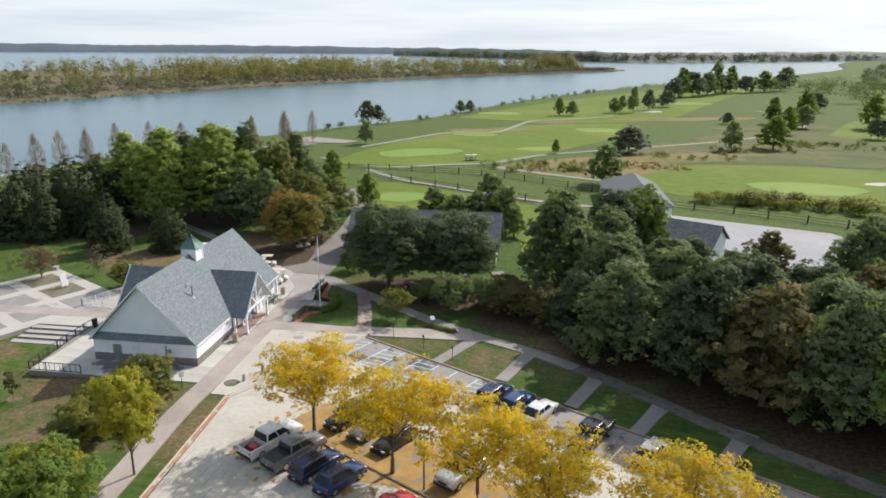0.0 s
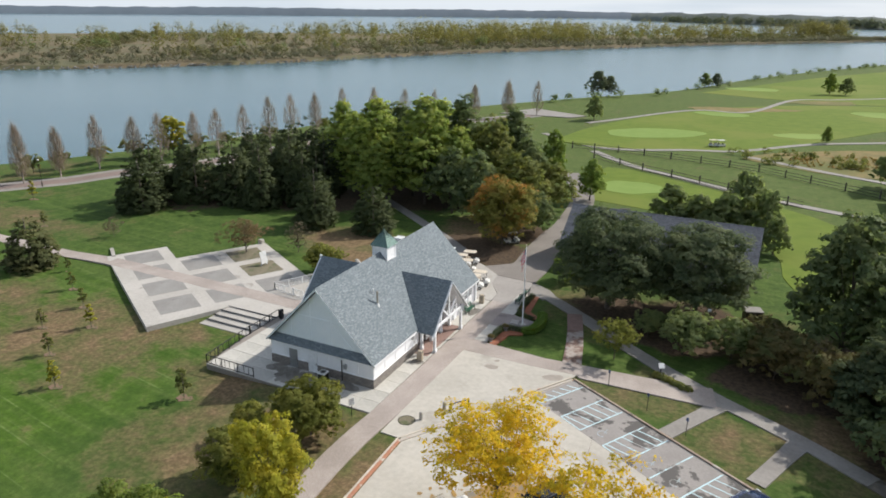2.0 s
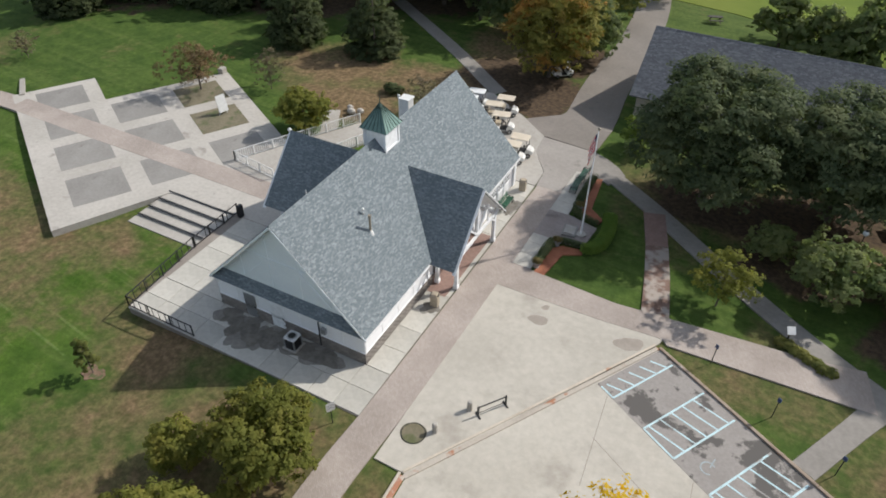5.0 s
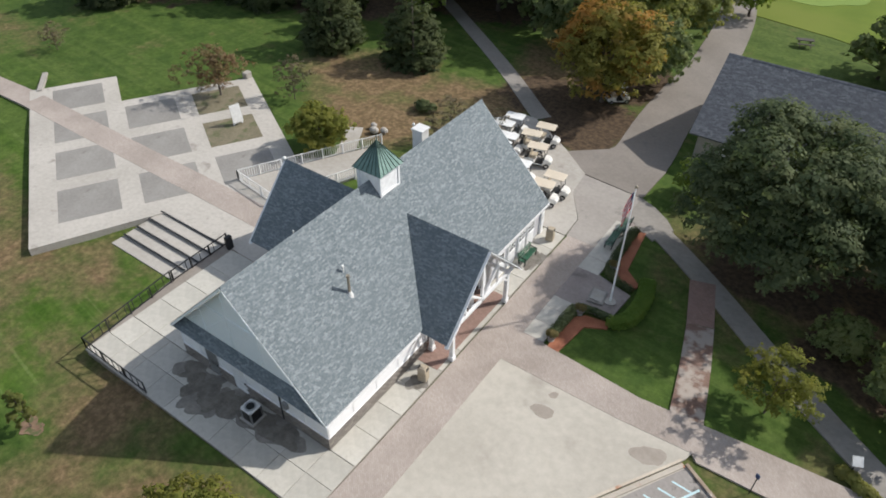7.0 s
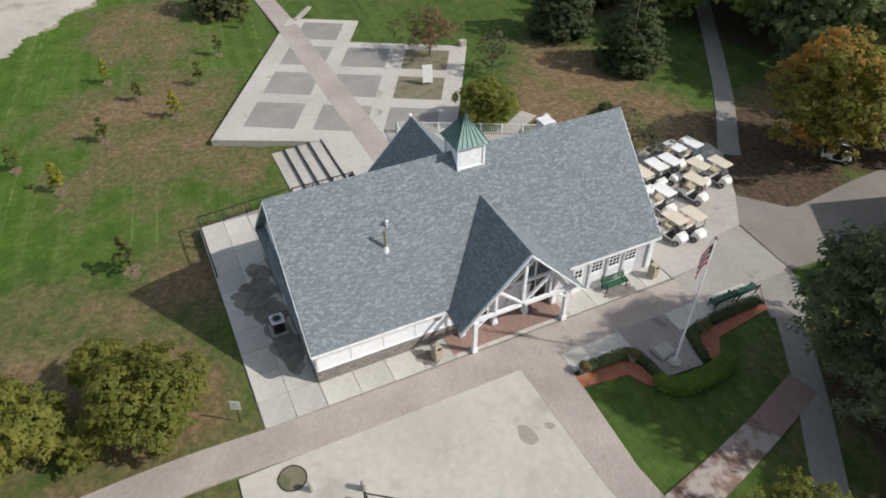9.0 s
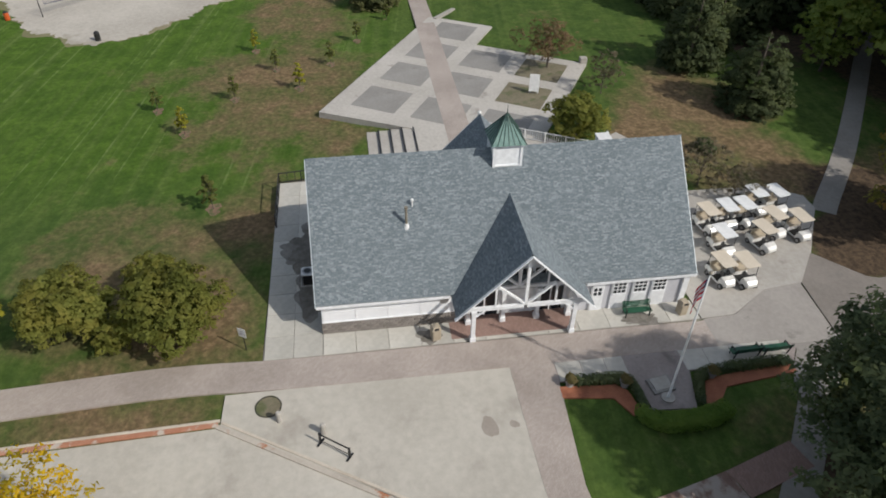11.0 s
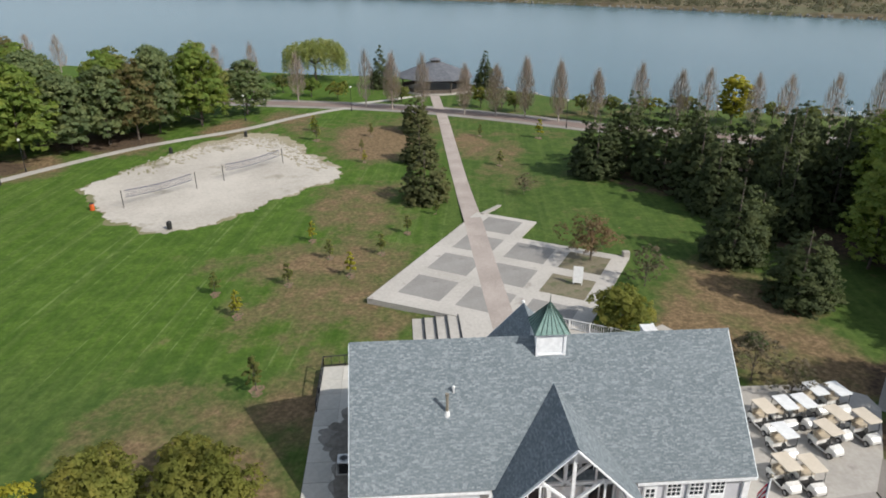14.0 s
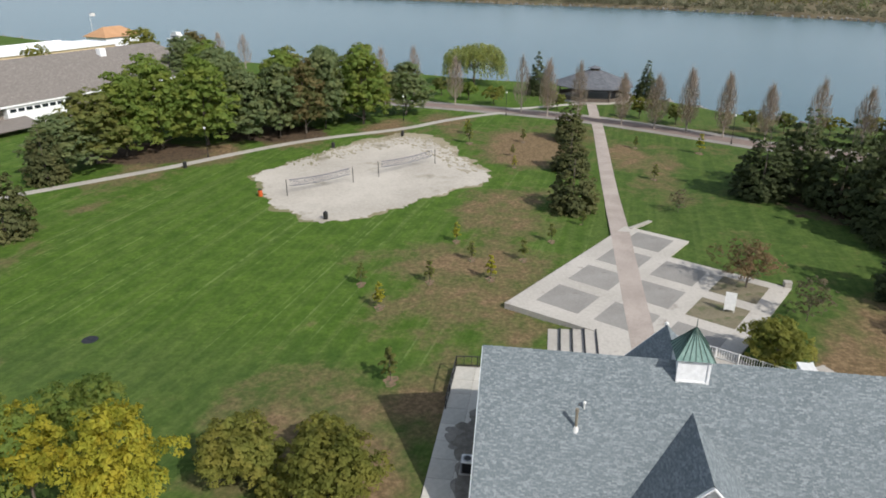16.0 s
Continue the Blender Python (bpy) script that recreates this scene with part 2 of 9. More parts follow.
def water_material():
    m, nt, links, bsdf = base_material("river_water")
    n1 = noise_node(nt, links, 0.004, 4, 0.5, (2.2, 1.0, 1, 35))
    col = mixed(nt, links, ranged(nt, links, n1, 0.35, 0.65), (0.062, 0.122, 0.148), (0.086, 0.150, 0.176))
    links.new(col, bsdf.inputs["Base Color"])
    bsdf.inputs["Roughness"].default_value = 0.22
    bsdf.inputs["IOR"].default_value = 1.33
    w1 = noise_node(nt, links, 0.35, 6, 0.65, (2.0, 1.0, 1, 35))
    add_bump(nt, links, bsdf, w1, 0.14, 0.25)
    return m


def brick_pattern(name, c1, c2, mortar, w, h, rough=0.9, rot=0.0, stain=None):
    """Small pavers too fine to tell apart from the air: tone varies paver by paver."""
    m, nt, links, bsdf = base_material(name)
    co, mp, br = nt.new("ShaderNodeTexCoord"), nt.new("ShaderNodeMapping"), nt.new("ShaderNodeTexBrick")
    mp.inputs["Rotation"].default_value = (0, 0, radians(rot))
    links.new(co.outputs["Object"], mp.inputs["Vector"])
    links.new(mp.outputs[0], br.inputs["Vector"])
    br.inputs["Color1"].default_value, br.inputs["Color2"].default_value, br.inputs["Mortar"].default_value = (*c1, 1), (*c2, 1), (*mortar, 1)
    br.inputs["Scale"].default_value, br.inputs["Brick Width"].default_value, br.inputs["Row Height"].default_value = 1.0, w, h
    br.inputs["Mortar Size"].default_value = 0.008
    n, n2 = noise_node(nt, links, 0.25, 5), noise_node(nt, links, 5.0, 5)
    col = mixed(nt, links, ranged(nt, links, n, 0.3, 0.7), mixed(nt, links, 1.0, br.outputs["Color"], (0.78, 0.77, 0.76), "MULTIPLY"), br.outputs["Color"])
    if stain:
        col = mixed(nt, links, ranged(nt, links, noise_node(nt, links, 0.9, 6), 0.44, 0.58), col, stain)
    links.new(col, bsdf.inputs["Base Color"])
    bsdf.inputs["Roughness"].default_value = rough
    add_bump(nt, links, bsdf, n2, 0.06, 0.01)
    return m


def shingle_material(name, a, b, c):
    """Asphalt shingles: each shingle tab carries one of several greys, with granule speckle."""
    m, nt, links, bsdf = base_material(name)
    geo = nt.new("ShaderNodeNewGeometry")
    r = nt.new("ShaderNodeValToRGB")
    r.color_ramp.interpolation = "CONSTANT"
    els = r.color_ramp.elements
    els[0].position, els[0].color = 0.0, (*a, 1)
    els[1].position, els[1].color = 0.45, (*b, 1)
    e = els.new(0.82)
    e.color = (*c, 1)
    info = nt.new("ShaderNodeObjectInfo")
    links.new(math_node(nt, links, "FRACT", math_node(nt, links, "ADD", geo.outputs["Random Per Island"], info.outputs["Random"]), 0.0), r.inputs[0])
    n, big = noise_node(nt, links, 9.0, 5, 0.75), noise_node(nt, links, 0.5, 4)
    col = mixed(nt, links, ranged(nt, links, n, 0.35, 0.65), mixed(nt, links, 1.0, r.outputs[0], (0.70, 0.71, 0.72), "MULTIPLY"), mixed(nt, links, 1.0, r.outputs[0], (1.12, 1.12, 1.11), "MULTIPLY"))
    col = mixed(nt, links, ranged(nt, links, big, 0.35, 0.7, 0, 0.25), col, b)
    links.new(col, bsdf.inputs["Base Color"])
    bsdf.inputs["Roughness"].default_value = 0.9
    add_bump(nt, links, bsdf, n, 0.4, 0.01)
    return m


GRASS = grass_material()
LEAF_CARPET = surface("fallen_yellow_leaves", (0.270, 0.160, 0.045), (0.420, 0.255, 0.070), big=0.6, small=7, stain=(0.21, 0.18, 0.14), stain_amount=(0.48, 0.66), bump=0.4, bump_d=0.02, stain_scale=0.9)
FAIRWAY = turf_material("fairway_turf", (0.104, 0.150, 0.022), (0.132, 0.178, 0.028), (0.150, 0.180, 0.036))
GREEN = turf_material("putting_green_turf", (0.165, 0.240, 0.058), (0.188, 0.262, 0.066), (0.208, 0.275, 0.072))
FESCUE = turf_material("rough_fescue", (0.102, 0.112, 0.043), (0.150, 0.136, 0.062), (0.082, 0.104, 0.036))
PATIO_CONCRETE = surface("pale_patio_slabs", (0.42, 0.402, 0.36), (0.55, 0.527, 0.475), big=0.3, small=3, stain=(0.34, 0.31, 0.27), stain_amount=(0.58, 0.78), jitter=0.16)
CONCRETE = surface("pale_concrete", (0.36, 0.335, 0.30), (0.49, 0.46, 0.42), big=0.15, small=3, stain=(0.25, 0.225, 0.20), stain_amount=(0.56, 0.78), jitter=0.16)
CONCRETE_LOT = surface("lot_concrete", (0.40, 0.37, 0.32), (0.52, 0.485, 0.425), big=0.12, small=2, stain=(0.32, 0.29, 0.25), stain_amount=(0.54, 0.76), jitter=0.05, stain_scale=0.3)
CONCRETE_GREY = surface("grey_concrete_panel", (0.225, 0.213, 0.198), (0.305, 0.292, 0.272), big=0.35, small=4, stain=(0.17, 0.15, 0.14), stain_amount=(0.60, 0.72), jitter=0.10)
ASPHALT = surface("worn_asphalt", (0.235, 0.214, 0.200), (0.325, 0.300, 0.280), big=0.3, small=5, stain=(0.098, 0.090, 0.084), stain_amount=(0.53, 0.575), stain_scale=0.30)
ASPHALT_ROAD = surface("pale_asphalt_road", (0.168, 0.148, 0.131), (0.230, 0.205, 0.183), big=0.2, small=4, stain=(0.15, 0.14, 0.13), stain_amount=(0.60, 0.75))
PATH_GREY = surface("grey_footpath", (0.205, 0.188, 0.170), (0.285, 0.264, 0.240), big=0.3, small=3, stain=(0.20, 0.18, 0.16), stain_amount=(0.60, 0.75))
# darker copy of the footpath: the wood's shade is put into its colour
PATH_SHADE_DARK = surface("leaf_strewn_footpath", (0.105, 0.092, 0.076), (0.190, 0.168, 0.142), big=0.5, small=4, stain=(0.08, 0.064, 0.045), stain_amount=(0.50, 0.66), stain_scale=0.8)
GRAVEL_DRIVE = surface("pale_gravel_drive", (0.25, 0.245, 0.25), (0.32, 0.315, 0.32), big=0.1, small=2)
PAD_STONE = surface("pinkish_grey_flagstone", (0.235, 0.200, 0.188), (0.330, 0.285, 0.268), big=0.4, small=6, stain=(0.17, 0.145, 0.135), stain_amount=(0.56, 0.68))
PAVERS = brick_pattern("pinkish_brick_pavers", (0.375, 0.318, 0.282), (0.440, 0.382, 0.345), (0.32, 0.28, 0.25), 0.21, 0.105, rot=45)
PAVERS_RED = brick_pattern("red_brick_pavers", (0.270, 0.170, 0.140), (0.335, 0.220, 0.185), (0.21, 0.15, 0.13), 0.21, 0.105)
PAVERS_OLD = brick_pattern("weathered_brick_pavers", (0.20, 0.125, 0.095), (0.26, 0.165, 0.13), (0.15, 0.10, 0.08), 0.21, 0.105, stain=(0.36, 0.31, 0.27))
RED_KERB = surface("rusty_red_kerb", (0.34, 0.145, 0.085), (0.43, 0.215, 0.135), big=0.6, small=4, stain=(0.47, 0.41, 0.35), stain_amount=(0.52, 0.62), stain_scale=0.8)
SAND = surface("pale_court_sand", (0.35, 0.318, 0.275), (0.50, 0.462, 0.405), big=0.10, small=2.5, stain=(0.20, 0.18, 0.13), stain_amount=(0.55, 0.74), bump=0.5, bump_d=0.03, stain_scale=0.14)
ROCK = surface("grey_riprap", (0.16, 0.15, 0.14), (0.28, 0.27, 0.255), big=0.5, small=2, bump=0.5, bump_d=0.1)
ISLAND_SOIL = turf_material("island_meadow", (0.135, 0.115, 0.070), (0.185, 0.145, 0.090), (0.125, 0.122, 0.068))
WATER = water_material()
WHITE = surface("white_painted_siding", (0.79, 0.80, 0.82), (0.86, 0.87, 0.89), rough=0.6, big=0.5, small=5, bump=0.1)
WHITE_GREY = surface("pale_grey_gable_board", (0.77, 0.83, 0.86), (0.83, 0.88, 0.90), rough=0.5, big=0.5, small=5, bump=0.1)
TRIM = glossy("white_trim_paint", (0.86, 0.87, 0.885), 0.5)
STONE = surface("brown_grey_stone_block", (0.215, 0.190, 0.172), (0.310, 0.280, 0.252), big=0.8, small=5, jitter=0.3, bump=0.5, bump_d=0.02)
SHINGLE = shingle_material("blue_grey_shingles", (0.146, 0.174, 0.192), (0.188, 0.218, 0.236), (0.236, 0.267, 0.284))
SHINGLE_SHED = shingle_material("slate_grey_shingles", (0.100, 0.106, 0.122), (0.128, 0.135, 0.152), (0.165, 0.172, 0.19))
SHINGLE_PALE = shingle_material("pale_grey_shingles", (0.118, 0.122, 0.130), (0.140, 0.144, 0.152), (0.165, 0.169, 0.178))
SHINGLE_BROWN = shingle_material("grey_brown_shingles", (0.195, 0.172, 0.155), (0.225, 0.20, 0.18), (0.26, 0.235, 0.215))
COPPER = surface("green_copper_sheet", (0.105, 0.185, 0.165), (0.175, 0.265, 0.240), rough=0.5, metal=0.35, big=1.5, small=6, bump=0.1)
COPPER_DARK = glossy("dark_green_seam", (0.045, 0.085, 0.07), 0.5, 0.3)
DARK = glossy("dark_opening", (0.012, 0.013, 0.015), 0.35)
GLASS = glossy("dark_window_glass", (0.020, 0.026, 0.032), 0.08)
BLACK_METAL = glossy("black_painted_metal", (0.022, 0.022, 0.024), 0.45, 0.2)
GREY_METAL = glossy("galvanised_metal", (0.42, 0.43, 0.44), 0.4, 0.8)
BRASS_METAL = glossy("weathered_vent_metal", (0.33, 0.29, 0.23), 0.5, 0.5)
WHITE_METAL = glossy("white_painted_metal", (0.74, 0.74, 0.73), 0.4)
GREEN_METAL = glossy("green_painted_metal", (0.025, 0.105, 0.06), 0.4)
BROWN_PLASTIC = surface("tan_litter_bin", (0.34, 0.285, 0.21), (0.44, 0.375, 0.285), big=2, small=9)
BLACK_PLASTIC = glossy("black_plastic", (0.018, 0.018, 0.018), 0.5)
ORANGE_PLASTIC = glossy("orange_plastic", (0.55, 0.10, 0.02), 0.5)
LAMP_GLASS = glossy("milky_lamp_globe", (0.80, 0.80, 0.78), 0.3)
DRY_MARGIN = turf_material("dry_sandy_margin", (0.235, 0.205, 0.135), (0.335, 0.300, 0.220), (0.170, 0.165, 0.085))
TAWNY = turf_material("tawny_autumn_meadow", (0.150, 0.138, 0.055), (0.245, 0.180, 0.080), (0.120, 0.132, 0.046))
KERB_STAINED = surface("rust_stained_kerb", (0.24, 0.175, 0.13), (0.36, 0.29, 0.23), big=0.5, small=5, stain=(0.46, 0.42, 0.37), stain_amount=(0.56, 0.68), stain_scale=0.8)
KERB_PALE = surface("pale_sandy_kerb", (0.42, 0.36, 0.29), (0.56, 0.50, 0.42), big=0.5, small=5, stain=(0.40, 0.22, 0.14), stain_amount=(0.60, 0.70), stain_scale=0.7)
RUST_PATCH = surface("flaking_kerb_paint", (0.38, 0.335, 0.285), (0.48, 0.43, 0.37), big=0.5, small=5, stain=(0.36, 0.16, 0.085), stain_amount=(0.56, 0.62), stain_scale=0.55)
FAINT_LINE = surface("faded_stall_paint", (0.27, 0.31, 0.32), (0.37, 0.44, 0.46), big=1.5, small=8, stain=(0.22, 0.21, 0.20), stain_amount=(0.48, 0.60), bump=0)
BLUE_LINE = surface("pale_blue_stall_paint", (0.41, 0.57, 0.61), (0.53, 0.69, 0.73), big=1.5, small=8, stain=(0.28, 0.27, 0.26), stain_amount=(0.54, 0.64), bump=0)
YELLOW_LINE = surface("worn_yellow_paint", (0.38, 0.27, 0.09), (0.45, 0.33, 0.13), big=1.5, small=8, stain=(0.20, 0.19, 0.17), stain_amount=(0.50, 0.62), bump=0)
STAIN = surface("oil_stain", (0.27, 0.235, 0.20), (0.34, 0.30, 0.26), big=0.8, small=5, bump=0)
JOINT = surface("joint_filler", (0.22, 0.19, 0.165), (0.28, 0.25, 0.22), big=0.5, small=5, bump=0)
FLOWERS_RED = surface("red_mulch", (0.235, 0.080, 0.042), (0.360, 0.140, 0.075), big=1.2, small=9, bump=0.5, bump_d=0.04)
BARK = surface("grey_brown_bark", (0.075, 0.058, 0.045), (0.135, 0.110, 0.088), big=1.5, small=9, bump=0.6, bump_d=0.03)
BARK_PALE = surface("pale_bark", (0.20, 0.165, 0.14), (0.30, 0.255, 0.22), big=1.5, small=9, bump=0.4, bump_d=0.03)
TAN_CLOTH = surface("tan_canopy", (0.53, 0.460, 0.365), (0.61, 0.535, 0.435), rough=0.6, big=1.5, small=8, bump=0.1)
CART_WHITE = glossy("white_cart_body", (0.74, 0.73, 0.70), 0.3, coat=0.3)
CART_SEAT = glossy("cream_vinyl_seat", (0.50, 0.43, 0.33), 0.5)
TYRE = surface("black_tyre", (0.016, 0.016, 0.016), (0.03, 0.03, 0.03), rough=0.85, big=3, small=12)
RIM = glossy("alloy_rim", (0.45, 0.45, 0.46), 0.3, 0.8)
CHROME = glossy("chrome_trim", (0.55, 0.55, 0.56), 0.2, 0.9)
LIGHT_LENS = glossy("clear_headlight_lens", (0.70, 0.72, 0.74), 0.12)
TAIL_LENS = glossy("red_tail_lens", (0.35, 0.02, 0.02), 0.2)
PAINT = {n: glossy(n + "_car_paint", c, 0.22, 0.25 if n not in ("white", "red") else 0.0, 0.6) for n, c in (
    ("white", (0.74, 0.74, 0.73)), ("grey", (0.215, 0.22, 0.225)), ("navy", (0.018, 0.035, 0.090)), ("blue", (0.022, 0.055, 0.165)),
    ("black", (0.014, 0.015, 0.017)), ("silver", (0.44, 0.45, 0.45)), ("red", (0.42, 0.025, 0.03)))}
RED_CLOTH, BLUE_CLOTH, WHITE_CLOTH = glossy("red_flag_cloth", (0.52, 0.02, 0.04), 0.8), glossy("blue_flag_cloth", (0.03, 0.04, 0.14), 0.8), glossy("white_flag_cloth", (0.72, 0.71, 0.70), 0.8)

LEAF_OAK = leaf_material("dark_oak_leaves", (0.064, 0.092, 0.046), (0.150, 0.186, 0.094), (0.165, 0.190, 0.090), 0.4)
LEAF_GROVE = leaf_material("yellowish_grove_leaves", (0.224, 0.298, 0.077), (0.396, 0.475, 0.132), (0.456, 0.482, 0.121), 0.55)
LEAF_WOOD = leaf_material("deep_green_leaves", (0.115, 0.161, 0.074), (0.216, 0.266, 0.127), (0.246, 0.274, 0.120), 0.5)
LEAF_BRIGHT = leaf_material("bright_green_leaves", (0.149, 0.220, 0.051), (0.251, 0.336, 0.084), (0.297, 0.341, 0.081), 0.58)
LEAF_COURSE = leaf_material("mid_green_leaves", (0.190, 0.246, 0.106), (0.302, 0.358, 0.157), (0.325, 0.353, 0.162), 0.6)
LEAF_EVERGREEN = leaf_material("dull_evergreen_leaves", (0.115, 0.142, 0.085), (0.185, 0.215, 0.122), (0.195, 0.215, 0.125), 0.4)
# distance haze is mixed into these greyish leaf tones
LEAF_HAZE_TINT = leaf_material("hazy_far_leaves", (0.125, 0.150, 0.115), (0.180, 0.205, 0.150), (0.200, 0.205, 0.140), 0.4)
LEAF_TAWNY = leaf_material("tawny_orange_growth", (0.300, 0.190, 0.070), (0.430, 0.280, 0.100), (0.240, 0.220, 0.080), 0.45)
LEAF_YGREEN = leaf_material("yellow_green_leaves", (0.270, 0.285, 0.036), (0.410, 0.385, 0.052), (0.460, 0.390, 0.048))
LEAF_YELLOW = leaf_material("golden_yellow_leaves", (0.640, 0.420, 0.022), (0.780, 0.540, 0.034), (0.540, 0.440, 0.044), 0.55)
LEAF_OLIVE = leaf_material("olive_leaves", (0.143, 0.172, 0.053), (0.248, 0.270, 0.086), (0.270, 0.264, 0.081))
LEAF_ORANGE = leaf_material("orange_and_green_leaves", (0.180, 0.186, 0.043), (0.300, 0.264, 0.062), (0.240, 0.222, 0.054), 0.4, (0.480, 0.240, 0.062))
LEAF_RUST = leaf_material("rusty_brown_leaves", (0.183, 0.151, 0.068), (0.264, 0.208, 0.092), (0.149, 0.166, 0.063))
LEAF_PINE = leaf_material("pine_needles", (0.042, 0.058, 0.027), (0.090, 0.112, 0.045), (0.098, 0.118, 0.048), 0.3)
LEAF_SPRUCE = leaf_material("spruce_needles", (0.050, 0.070, 0.031), (0.097, 0.121, 0.050), (0.107, 0.126, 0.050), 0.3)
LEAF_LAWN_SPRUCE = leaf_material("olive_spruce_needles", (0.080, 0.092, 0.038), (0.136, 0.148, 0.062), (0.146, 0.146, 0.058), 0.35)
LEAF_HEDGE = leaf_material("clipped_hedge_leaves", (0.150, 0.255, 0.046), (0.225, 0.340, 0.068), (0.245, 0.345, 0.072))
LEAF_TWIG = leaf_material("brown_poplar_twigs", (0.300, 0.234, 0.214), (0.414, 0.342, 0.314), (0.324, 0.258, 0.216), 0.3)
LEAF_RUSSET = leaf_material("russet_leaves", (0.190, 0.118, 0.070), (0.275, 0.178, 0.105), (0.185, 0.145, 0.082), 0.35)
LEAF_CRAB = leaf_material("yellow_olive_leaves", (0.162, 0.180, 0.040), (0.266, 0.275, 0.067), (0.284, 0.266, 0.063))
LEAF_POPLAR = leaf_material("fading_poplar_leaves", (0.230, 0.163, 0.124), (0.333, 0.244, 0.184), (0.218, 0.190, 0.113), 0.35)
LEAF_WILLOW = leaf_material("willow_leaves", (0.250, 0.285, 0.115), (0.370, 0.400, 0.165), (0.400, 0.400, 0.160), 0.6)
LEAF_FAR = leaf_material("island_scrub_leaves", (0.135, 0.140, 0.072), (0.215, 0.212, 0.108), (0.225, 0.195, 0.100), 0.4)
LEAF_FAR_GREY = leaf_material("grey_green_scrub", (0.130, 0.138, 0.098), (0.215, 0.215, 0.152), (0.190, 0.165, 0.115), 0.4)
LEAF_RUSSET_GREY = leaf_material("russet_grey_brush", (0.150, 0.120, 0.085), (0.220, 0.180, 0.125), (0.170, 0.160, 0.100), 0.35)
LEAF_FAR_YELLOW = leaf_material("yellowing_poplar_leaves", (0.215, 0.190, 0.070), (0.310, 0.265, 0.095), (0.210, 0.205, 0.095), 0.5)
# blue of the distance haze put straight into the colour
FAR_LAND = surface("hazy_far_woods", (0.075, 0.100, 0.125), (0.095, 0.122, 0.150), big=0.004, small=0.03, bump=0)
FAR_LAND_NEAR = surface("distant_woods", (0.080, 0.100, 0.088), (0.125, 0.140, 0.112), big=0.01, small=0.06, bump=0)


# ---- mesh helpers ----
class Build:
    """Collects the faces of one mesh."""

    def __init__(self):
        self.v, self.f, self.k = [], [], []

    def add(self, verts, faces, k=0):
        o = len(self.v)
        self.v += [tuple(p) for p in verts]
        self.f += [tuple(i + o for i in f) for f in faces]
        self.k += [k] * len(faces)
        return self

    def box(self, x0, x1, y0, y1, z0, z1, k=0):
        return self.hexa([(x0, y0, z0), (x1, y0, z0), (x1, y1, z0), (x0, y1, z0), (x0, y0, z1), (x1, y0, z1), (x1, y1, z1), (x0, y1, z1)], k)

    def hexa(self, p, k=0):
        return self.add(p, [(3, 2, 1, 0), (4, 5, 6, 7), (0, 1, 5, 4), (1, 2, 6, 5), (2, 3, 7, 6), (3, 0, 4, 7)], k)

    def beam(self, a, b, w, h, k=0, up=(0, 0, 1)):
        a, b = Vector(a), Vector(b)
        d = (b - a).normalized()
        s = d.cross(Vector(up))
        s = (s if s.length > 1e-4 else d.cross(Vector((1, 0, 0)))).normalized()
        u = s.cross(d).normalized()
        s, u = s * (w / 2), u * (h / 2)
        return self.hexa([a - s - u, a + s - u, b + s - u, b - s - u, a - s + u, a + s + u, b + s + u, b - s + u], k)

    def tube(self, pts, radii, n=8, k=0, cap=True):
        rings = []
        for i, p in enumerate(pts):
            p = Vector(p)
            d = (Vector(pts[min(i + 1, len(pts) - 1)]) - Vector(pts[max(i - 1, 0)])).normalized()
            s = d.cross(Vector((0, 0, 1)))
            s = (s if s.length > 1e-3 else Vector((1, 0, 0))).normalized()
            u = s.cross(d)
            rings.append([p + radii[i] * (math.cos(2 * math.pi * j / n) * s + math.sin(2 * math.pi * j / n) * u) for j in range(n)])
        faces = [(i * n + j, i * n + (j + 1) % n, (i + 1) * n + (j + 1) % n, (i + 1) * n + j) for i in range(len(pts) - 1) for j in range(n)]
        if cap:
            faces += [tuple(range(n)), tuple(range((len(pts) - 1) * n, len(pts) * n))]
        return self.add([q for r in rings for q in r], faces, k)

    def prism(self, poly, z0, z1, k=0):
        n = len(poly)
        area = sum(poly[i][0] * poly[(i + 1) % n][1] - poly[(i + 1) % n][0] * poly[i][1] for i in range(n))
        if area < 0:
            poly = poly[::-1]
        return self.add([(x, y, z0) for x, y in poly] + [(x, y, z1) for x, y in poly],
                        [tuple(range(n))[::-1], tuple(range(n, 2 * n))] + [(i, (i + 1) % n, n + (i + 1) % n, n + i) for i in range(n)], k)

    def slab(self, p, thick, k=0):
        """A plate through the corner points p, thickened downwards along its normal."""
        p = [Vector(q) for q in p]
        nrm = (p[1] - p[0]).cross(p[2] - p[0]).normalized()
        if nrm.z < 0:
            p, nrm = p[::-1], -nrm
        n = len(p)
        low = [q - nrm * thick for q in p]
        return self.add(p + low, [tuple(range(n)), tuple(range(n, 2 * n))[::-1]] + [((i + 1) % n, i, n + i, n + (i + 1) % n) for i in range(n)], k)

    def ball(self, c, r, n=10, m=7, k=0, squash=(1, 1, 1)):
        vs = [(c[0] + r * squash[0] * math.sin(math.pi * i / m) * math.cos(2 * math.pi * j / n), c[1] + r * squash[1] * math.sin(math.pi * i / m) * math.sin(2 * math.pi * j / n),
               c[2] + r * squash[2] * math.cos(math.pi * i / m)) for i in range(m + 1) for j in range(n)]
        return self.add(vs, [(i * n + j, (i + 1) * n + j, (i + 1) * n + (j + 1) % n, i * n + (j + 1) % n) for i in range(m) for j in range(n)], k)

